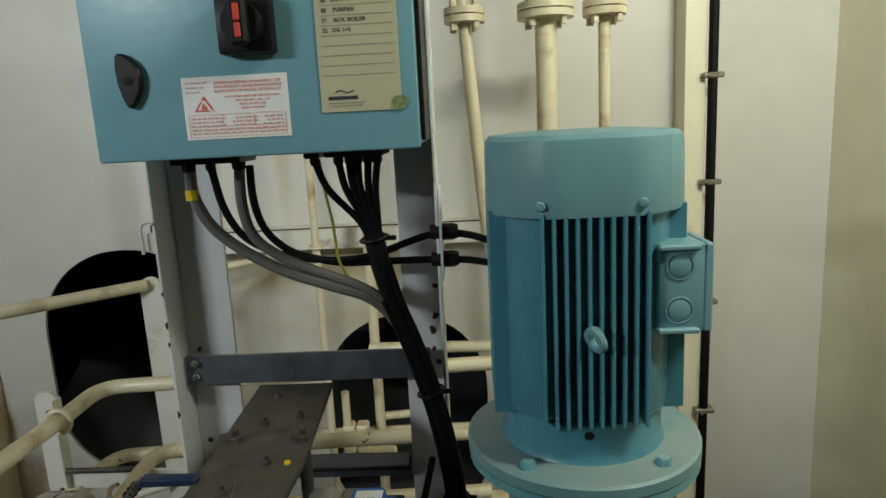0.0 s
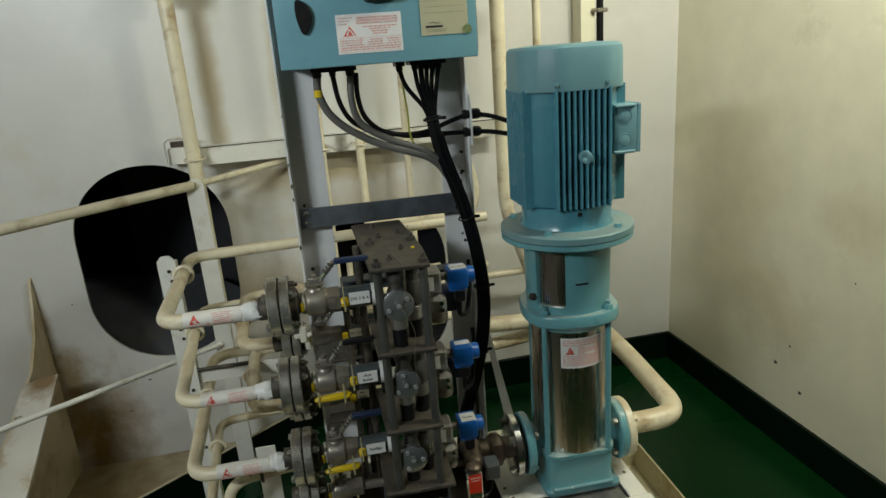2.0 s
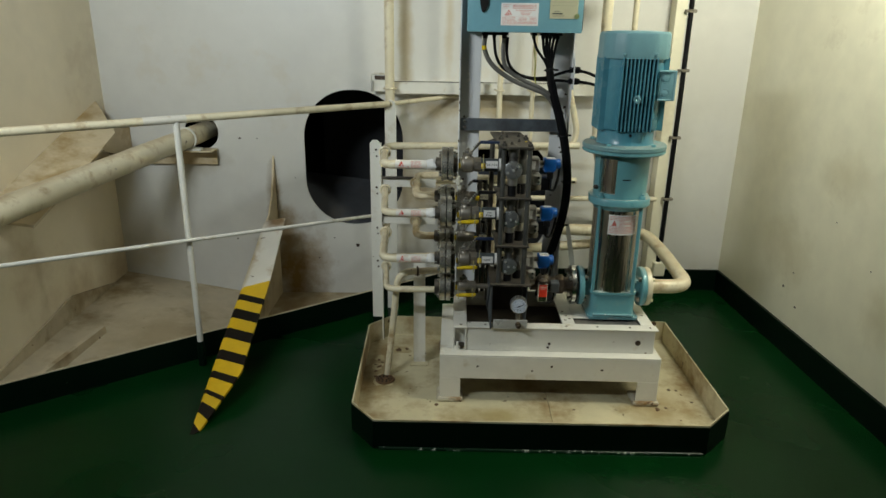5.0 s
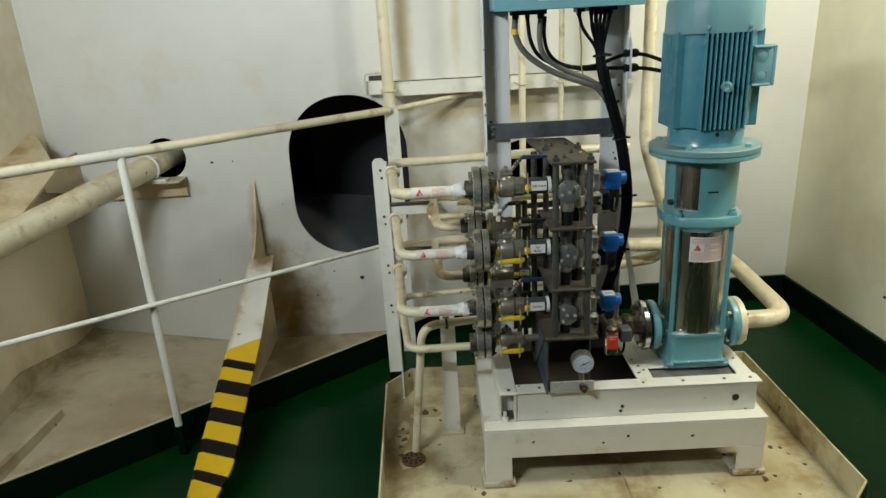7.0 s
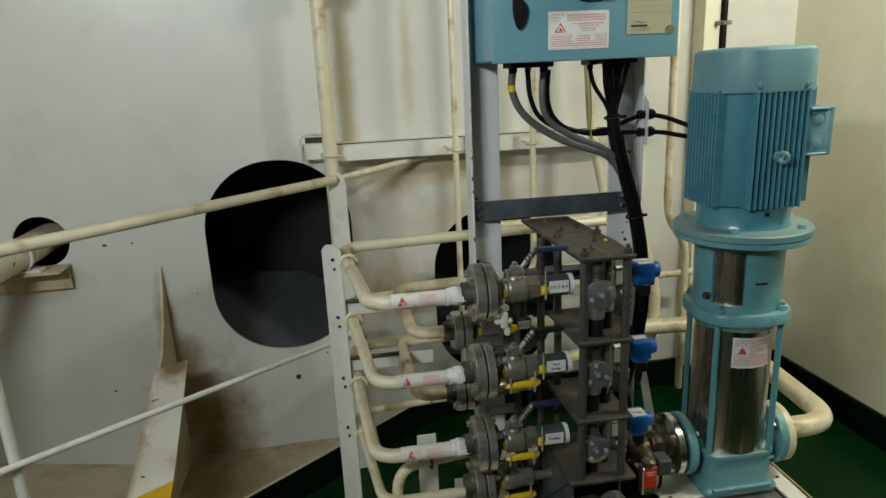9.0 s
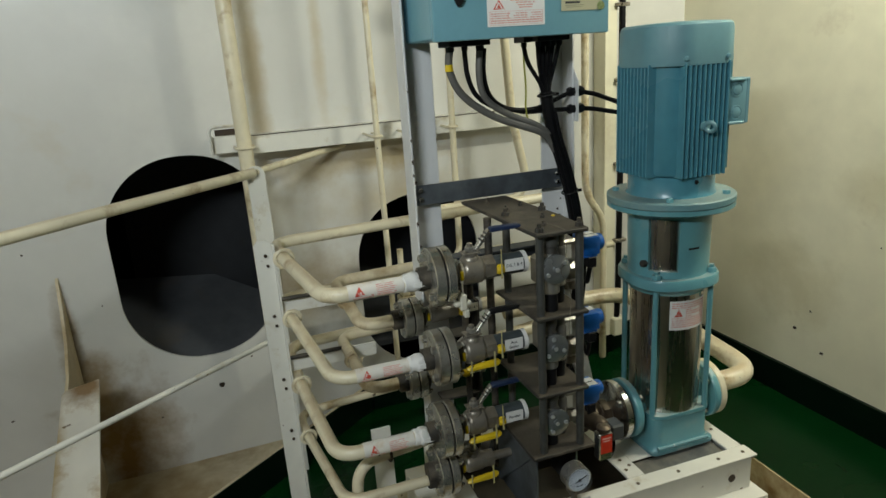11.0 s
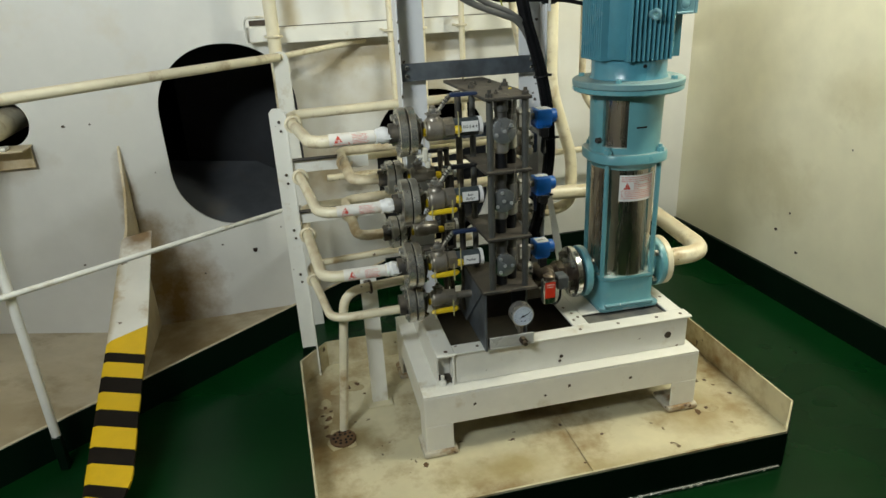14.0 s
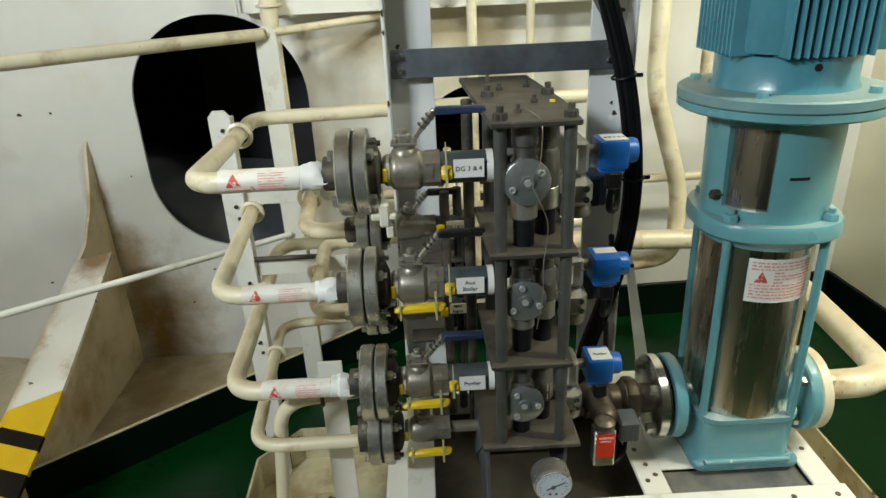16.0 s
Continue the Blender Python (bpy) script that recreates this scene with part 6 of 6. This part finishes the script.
ball_valve(0.115, 0.500, -0.008, 0.146, 0.064, "dusty small drain valve with a yellow lever near the skid", "", True, small=True, handle_up=False, white=True)
for y, z in ((VB, 0.845), (VB, 0.662)):
    solid("clamp_bracket", merged(box((0.02, y - 0.02, z - 0.075), (0.14, y + 0.03, z - 0.070)), box((0.13, y - 0.02, z - 0.075), (0.14, y + 0.03, z + 0.02), 0.001)), DUSTY, "dusty steel bracket between the valves and the rack", "bracket", "valve brackets", base=(0.08, y, z - 0.075))
solid("support_rod", rod((0.142, 0.205, 0.40), (0.142, 0.205, 1.109), 0.010), DUSTY, "dusty steel rod under the rack's top plate", "rod", base=(0.142, 0.205, 0.40))
for x, y in ((0.10, 0.29), (0.125, 0.31)):
    solid("riser_tube", rod((x, y, 0.40), (x, y, 0.92), 0.009), DUSTY, "dusty small riser tube behind the valves", "tube", "riser tubes", base=(x, y, 0.40))

# ---- solenoid valves ----
def solenoid(z, name=""):
    s = thing("solenoid_valve", (0.33, 0.12, z - 0.08), "nickel solenoid valve with a bright blue coil beside the manifold", "valve", "solenoid valves")
    part("body", merged(box((0.285, 0.085, z - 0.030), (0.327, 0.145, z + 0.026), 0.006), box((0.292, 0.080, z - 0.085), (0.336, 0.15, z - 0.034), 0.012)), NICKEL, s)
    part("stem", rod((0.325, 0.115, z + 0.002), (0.352, 0.115, z + 0.002), 0.010, 12), VALVE, s)
    co = part("coil", merged(box((0.344, 0.088, z - 0.026), (0.392, 0.146, z + 0.022), 0.005, seg=2), merged(turned([(0.0205, -0.02), (0.0205, 0.014), (0.0185, 0.018), (0.012, 0.0195)], (0.392, 0.117, z - 0.001), (1, 0, 0), 20), box((0.346, 0.090, z - 0.031), (0.386, 0.144, z - 0.0255), 0.002))), BLUE, s, "bright blue coil housing")
    part("coil_label", box((0.352, 0.094 if name else 0.112, z + 0.0222), (0.390, 0.134, z + 0.0230)), PAPER, co, "white label")
    if name:
        lettering("lettering", name, 0.0085, Matrix.Translation((0.371, 0.112, z + 0.0234)), INK, co)
    part("body_label", box((0.290, 0.0842, z - 0.020), (0.308, 0.0849, z + 0.014)), PAPER, s, "small white label")
    part("plug", box((0.358, 0.088, z - 0.058), (0.382, 0.112, z - 0.029), 0.003), BLACK, s)
    part("lead", tube([(0.370, 0.100, z - 0.05), (0.368, 0.11, z - 0.10), (0.40, 0.17, z - 0.125), (0.43, 0.26, z - 0.09), (0.445, 0.335, z - 0.04)], 0.0060, 0.04, 8), RUBBER, s, "black lead looping to the bundle")
    for dz in (-0.05, -0.068):
        part("screw", turned([(0.0055, 0), (0.0055, 0.006)], (0.322, 0.080, z + dz), (0, -1, 0), 8), BRIGHT, s)
    part("bottom_cap", turned([(0.024, 0), (0.026, 0.01), (0.024, 0.02)], (0.315, 0.115, z - 0.105), seg=16), VALVE, s)
    return s


solenoid(1.032, "DG 3 & 4")
solenoid(0.830)
solenoid(0.625, "Purifier")
for z in (0.93, 0.735):
    s = thing("solenoid_valve", (0.33, 0.26, z - 0.05), "half-hidden solenoid valve behind the manifold, its blue coil darkened for shade", "valve", "rear solenoid valves")
    part("body", box((0.295, 0.23, z - 0.04), (0.340, 0.29, z + 0.04), 0.008), VALVE, s)
    # The dark grip blue on this coil stands in for shade behind the manifold.
    part("coil", box((0.342, 0.228, z - 0.035), (0.40, 0.288, z + 0.025), 0.006, seg=2), BLUED, s, "blue coil housing, darkened in colour for shade")
    part("cap", box((0.342, 0.222, z - 0.032), (0.385, 0.2275, z + 0.02), 0.002), BLACK, s)

# ---- pressure gauge ----
ga = thing("pressure_gauge", (0.262, 0.0, 0.363), "round steel pressure gauge with a white dial on a low bracket", "gauge")
GZ, GY = 0.469, -0.018
part("case", turned([(0.033, 0.030), (0.0345, 0.028), (0.0345, -0.004), (0.0315, -0.006)], (0.262, GY, GZ), (0, 1, 0.0), 36), NICKEL, ga)
dl = part("dial", turned([(0.0305, 0), (0.0305, 0.0012)], (0.262, GY - 0.0065, GZ), (0, -1, 0), 36), DIAL, ga, "white dial with a black scale")
t = None
for k in range(19):
    a = radians(225 - 270 * k / 18)
    n = 0.006 if k % 3 == 0 else 0.0035
    c, s_ = math.cos(a), math.sin(a)
    t = tube([(0.262 + 0.0265 * c, GY - 0.0082, GZ + 0.0265 * s_), (0.262 + (0.0265 - n) * c, GY - 0.0082, GZ + (0.0265 - n) * s_)], 0.0005, 0.01, 5, t)
part("scale", t, INK, dl)
part("needle", tube([(0.262 - 0.012, GY - 0.0095, GZ - 0.005), (0.262 + 0.021, GY - 0.0095, GZ + 0.010)], 0.0011, 0.01, 6), INK, dl)
part("hub", turned([(0.004, 0.0), (0.003, 0.003)], (0.262, GY - 0.0085, GZ), (0, -1, 0), 12), INK, dl)
part("lower_print", merged(box((0.254, GY - 0.0088, GZ - 0.018), (0.259, GY - 0.0082, GZ - 0.014)), box((0.265, GY - 0.0088, GZ - 0.018), (0.270, GY - 0.0082, GZ - 0.014))), INK, dl)
gg = part("glass", turned([(0.0335, 0.0045), (0.0335, 0.006)], (0.262, GY - 0.0065, GZ), (0, -1, 0), 36), GLASS, ga)
gg.visible_shadow = False
part("stem", merged(rod((0.262, 0.000, 0.40), (0.262, 0.000, 0.437), 0.009, 6), rod((0.262, 0.006, 0.41), (0.262, 0.03, 0.41), 0.008, 10)), VALVE, ga)
part("bracket", merged(box((0.160, -0.018, 0.3635), (0.300, 0.040, 0.369), 0.001), box((0.160, -0.018, 0.369), (0.300, -0.013, 0.405), 0.002)), PSHEET, ga, "bent sheet-steel bracket")
part("test_plug", merged(turned([(0.012, 0), (0.012, 0.02)], (0.262, -0.016, 0.386), (0, -1, 0), 6), turned([(0.007, 0.02), (0.007, 0.034)], (0.262, -0.016, 0.386), (0, -1, 0), 10)), BRONZE, ga, "dark brass test plug")

# ---- suction line ----
su = thing("suction_fitting", (0.43, 0.20, 0.363), "dark bronze strainer valve between manifold and pump", "valve")
part("flange", turned([(0.083, -0.006), (0.086, -0.004), (0.086, 0.012), (0.083, 0.014)], (0.508, PY, PZ), (1, 0, 0), 32), BRIGHT, su, "bright steel flange")
part("gasket", turned([(0.080, 0), (0.080, 0.003)], (0.5235, PY, PZ), (1, 0, 0), 28), GASKET, su)
part("body", turned([(0.030, -0.18), (0.030, -0.15), (0.036, -0.145), (0.036, -0.115), (0.032, -0.11), (0.032, -0.075), (0.040, -0.065), (0.040, -0.04), (0.030, -0.03), (0.030, 0.0)], (0.508, PY - 0.02, PZ + 0.01), (1, 0, 0.0), 24), BRONZE, su)
part("union", turned([(0.044, -0.062), (0.046, -0.058), (0.046, -0.044), (0.044, -0.04)], (0.508, PY - 0.02, PZ + 0.01), (1, 0, 0), 8), BRONZE, su)
part("neck", turned([(0.030, 0), (0.030, 0.05), (0.024, 0.06), (0.024, 0.13), (0.020, 0.150), (0.012, 0.158)], (0.384, 0.185, 0.510), (-0.10, -0.95, 0.30), 18), BRONZE, su)
for k in range(4):
    a = radians(45 + 90 * k)
    part("bolt", hexbolt((0.502, PY + 0.066 * math.cos(a), PZ + 0.066 * math.sin(a)), (-1, 0, 0), 0.011, 0.014), FLANGE, su)
rt = thing("limit_switch", (0.36, 0.02, 0.478), "small steel switch box with a red label on the strainer valve", "switch")
part("case", box((0.340, 0.006, 0.478), (0.378, 0.034, 0.556), 0.003), BRIGHT, rt)
part("hub", turned([(0.014, 0), (0.018, 0.006), (0.018, 0.014), (0.010, 0.020)], (0.360, 0.020, 0.554), seg=16), BRONZE, rt, "dark round boss")
part("red_label", box((0.3435, 0.0046, 0.500), (0.3755, 0.0058, 0.551)), RED, rt, "red label")
part("print", merged(box((0.347, 0.0040, 0.541), (0.373, 0.0045, 0.545)), box((0.349, 0.0040, 0.534), (0.369, 0.0045, 0.537))), PINKP, rt)
part("junction", box((0.392, 0.030, 0.508), (0.430, 0.075, 0.552), 0.004), SLATE, rt, "small grey-blue terminal box")
part("arm", box((0.378, 0.036, 0.522), (0.394, 0.060, 0.540), 0.002), BLACK, rt, "black connecting arm")
part("lead", tube([(0.412, 0.052, 0.510), (0.408, 0.045, 0.470), (0.385, 0.030, 0.462), (0.368, 0.022, 0.479)], 0.004, 0.02, 8), RUBBER, rt)

# ---- discharge pipe ----
dp = thing("discharge_pipe", (1.0, 0.4, 0.46), "cream painted pipe bending back from the pump discharge", "pipe")
part("flange", turned([(0.081, 0.1445), (0.084, 0.147), (0.084, 0.164), (0.081, 0.167)], (PX, PY, PZ), (1, 0, 0), 32), CREAM, dp)
part("gasket", turned([(0.078, 0.1415), (0.078, 0.1445)], (PX, PY, PZ), (1, 0, 0), 28), GASKET, dp)
part("pipe_run", tube([(PX + 0.16, PY, PZ), (1.025, PY + 0.005, PZ), (1.035, 0.62, 0.505), (1.02, 0.90, 0.52), (0.5, 0.95, 0.52)], 0.031, 0.105, 18, steps=9), CREAM, dp)
for k in range(4):
    a = radians(45 + 90 * k)
    part("bolt", hexbolt((PX + 0.167, PY + 0.066 * math.cos(a), PZ + 0.066 * math.sin(a)), (1, 0, 0), 0.010, 0.012), CREAM, dp)

# ---- water pipes to the valves ----
def label_on_pipe(parent, x0, x1, y, z, r):
    """A white printed sleeve round a horizontal pipe."""
    s = part("pipe_label", turned([(r + 0.0008, x0), (r + 0.0008, x1)], (0, y, z), (1, 0, 0), 22), SLEEVE, parent, "white pipe label with red print")
    n = x1 - x0

    def patch(f0, f1, a0, a1, bm=None):
        t = bmesh.new()
        cols = []
        for k in range(5):
            a = radians(a0 + (a1 - a0) * k / 4)
            cols.append([t.verts.new((x, y - q * math.cos(a), z + q * math.sin(a))) for q, x in ((r + 0.0009, x0 + f0 * n), (r + 0.0009, x0 + f1 * n), (r + 0.0015, x0 + f1 * n), (r + 0.0015, x0 + f0 * n))])
        for c, d in zip(cols, cols[1:]):
            for j in range(4):
                t.faces.new((c[j], c[(j + 1) % 4], d[(j + 1) % 4], d[j]))
        t.faces.new(cols[0])
        t.faces.new(list(reversed(cols[-1])))
        return merged(bm, t)

    t = None
    for k in range(7):
        w = 0.17 * (1 - k / 7)
        t = patch(0.195 - w / 2, 0.195 + w / 2, -14 + 9 * k, -5.2 + 9 * k, t)
    part("triangle", t, REDP, s)
    t = None
    for a0 in (-32, -19, -6, 7, 20, 33, 46):
        t = patch(0.50, 0.80 + 0.03 * (a0 % 3), a0, a0 + 5, t)
    t = patch(0.08, 0.40, -34, -29, t)
    part("print", t, PINKP, s)


def water_pipe(z, yv, xb, zc, xend, r, label, sticker=True, yback=0.70, xrun=0.6, zrun=None, clampx=-0.338):
    p = thing("water_pipe", (xb, yv, z), label, "pipe", "water pipes")
    zrun = zc if zrun is None else zrun
    part("pipe_run", tube([(xend, yv, z), (xb, yv, z - 0.003), (clampx, 0.522, zc), (clampx - 0.01, yback, zrun), (xrun, yback + 0.05, zrun + 0.01)], r, 0.062, 16, steps=8), CREAM, p)
    part("clamp", ring((clampx + 0.002, 0.512, zc), (clampx - xb, 0.48, 0), r + 0.007, 0.0055), CREAM, p, "round bar clamp")
    if sticker:
        label_on_pipe(p, -0.246, -0.124, yv, z - 0.001, r)
        wrap = turned([(r + 0.0010, -0.124), (r + 0.0035, -0.120), (r + 0.0025, -0.112), (r + 0.0060, -0.104), (r + 0.0055, -0.094), (r + 0.0020, -0.088)], (0, yv, z), (1, 0, 0), 14)
        for v in wrap.verts:
            v.co += Vector((random.uniform(-0.003, 0.003), random.uniform(-0.0015, 0.0008), random.uniform(-0.0015, 0.0015)))
        part("torn_tape", prism([(-0.104, z + 0.003), (-0.080, z + 0.006), (-0.076, z - 0.003), (-0.086, z - 0.007), (-0.104, z - 0.006)], yv - r - 0.0075, yv - r - 0.0045, "xz", wrap), PAPER, p, "crumpled end of torn white tape")
    part("end_nut", turned([(0.024, 0), (0.024, 0.018)], (-0.088, yv, z), (1, 0, 0), 6), DUSTY, p)
    return p


LB = "cream painted water pipe with a white label, clamped to the post"
water_pipe(1.030, 0.060, -0.294, 0.998, -0.075, 0.0172, LB, yback=0.69)
water_pipe(0.829, 0.072, -0.294, 0.820, -0.075, 0.0155, LB, yback=0.70, xrun=0.6)
water_pipe(0.630, 0.084, -0.305, 0.612, -0.075, 0.0172, LB, yback=0.74, xrun=0.55, zrun=0.64)
water_pipe(0.480, 0.115, -0.294, 0.44, -0.075, 0.0135, "thin cream painted water pipe, clamped to the post", sticker=False, yback=0.66, xrun=0.3)
for z, zc in ((0.845, 0.858), (0.662, 0.678)):
    p = thing("water_pipe", (-0.16, VB, z), "cream painted water pipe to the rear valves", "pipe", "water pipes")
    part("pipe_run", tube([(-0.085, VB, z), (-0.180, VB, z), (-0.190, 0.50, zc + 0.012), (-0.195, 0.62, zc + 0.012), (0.42, 0.66, zc + 0.015)], 0.0165, 0.055, 14), GRIMY, p)
    part("clamp", ring((-0.188, 0.445, zc + 0.012), (-0.03, 0.5, 0), 0.0225, 0.005, part_turn=0.75), GRIMY, p, "half-open round bar clamp")
    part("end_nut", turned([(0.024, 0), (0.024, 0.02)], (-0.098, VB, z), (1, 0, 0), 6), DUSTY, p)
dr_ = thing("drain_pipe", (-0.30, 0.165, 0.032), "thin cream painted drain pipe running down into the tray", "pipe")
part("pipe_run", tube([(-0.03, 0.21, 0.535), (-0.25, 0.18, 0.532), (-0.262, 0.177, 0.40), (-0.30, 0.165, 0.036)], 0.0145, 0.062, 14), CREAM, dr_)
sp = thing("pipe_post", (-0.375, 0.575, 0.01), "white painted angle post with pipe clamps", "post")
part("angle", merged(prism([(-0.411, 0.01), (-0.362, 0.01), (-0.362, 1.032), (-0.375, 1.046), (-0.399, 1.046), (-0.411, 1.032)], 0.552, 0.559, "xz"), box((-0.3615, 0.530, 0.01), (-0.3555, 0.559, 1.034), 0.001)), WHITE, sp)
part("dark_foot", box((-0.412, 0.5505, 0.01), (-0.3545, 0.5605, 0.15), 0.001), KERB, sp, "dark green painted foot")
for z in (0.99, 0.81, 0.61, 0.44):
    part("bolt", hexbolt((-0.382, 0.552, z + 0.012), (0, -1, 0), 0.005, 0.006), BRONZE, sp)
    part("bolt", hexbolt((-0.379, 0.552, z - 0.018), (0, -1, 0), 0.0045, 0.005), BRONZE, sp)
for z in (0.862, 0.680):
    arm = thing("pipe_bracket", (-0.27, 0.58, z), "white painted flat arm carrying the rear pipes", "bracket", "pipe brackets")
    part("flat_bar", box((-0.355, 0.545, z - 0.035), (-0.10, 0.551, z + 0.006), 0.001), WHITE, arm)
    part("rod", rod((-0.355, 0.536, z + 0.012), (-0.19, 0.536, z + 0.012), 0.006), DUSTY, arm)
stt = thing("valve_strut", (-0.164, 0.262, 0.032), "white painted flat strut holding the drain pipe", "strut")
part("flat_bar", prism([(-0.188, 0.04), (-0.132, 0.04), (-0.136, 0.55), (-0.188, 0.55)], 0.285, 0.293, "xz"), WHITE, stt)
part("foot_plate", box((-0.205, 0.258, 0.032), (-0.118, 0.308, 0.041), 0.002), TRAY, stt)
part("u_clamp", merged(ring((-0.165, 0.19, 0.534), (1, 0.14, 0), 0.019, 0.004), box((-0.178, 0.20, 0.510), (-0.155, 0.285, 0.515), 0.001)), BRONZE, stt, "rusty u-bolt clamp")
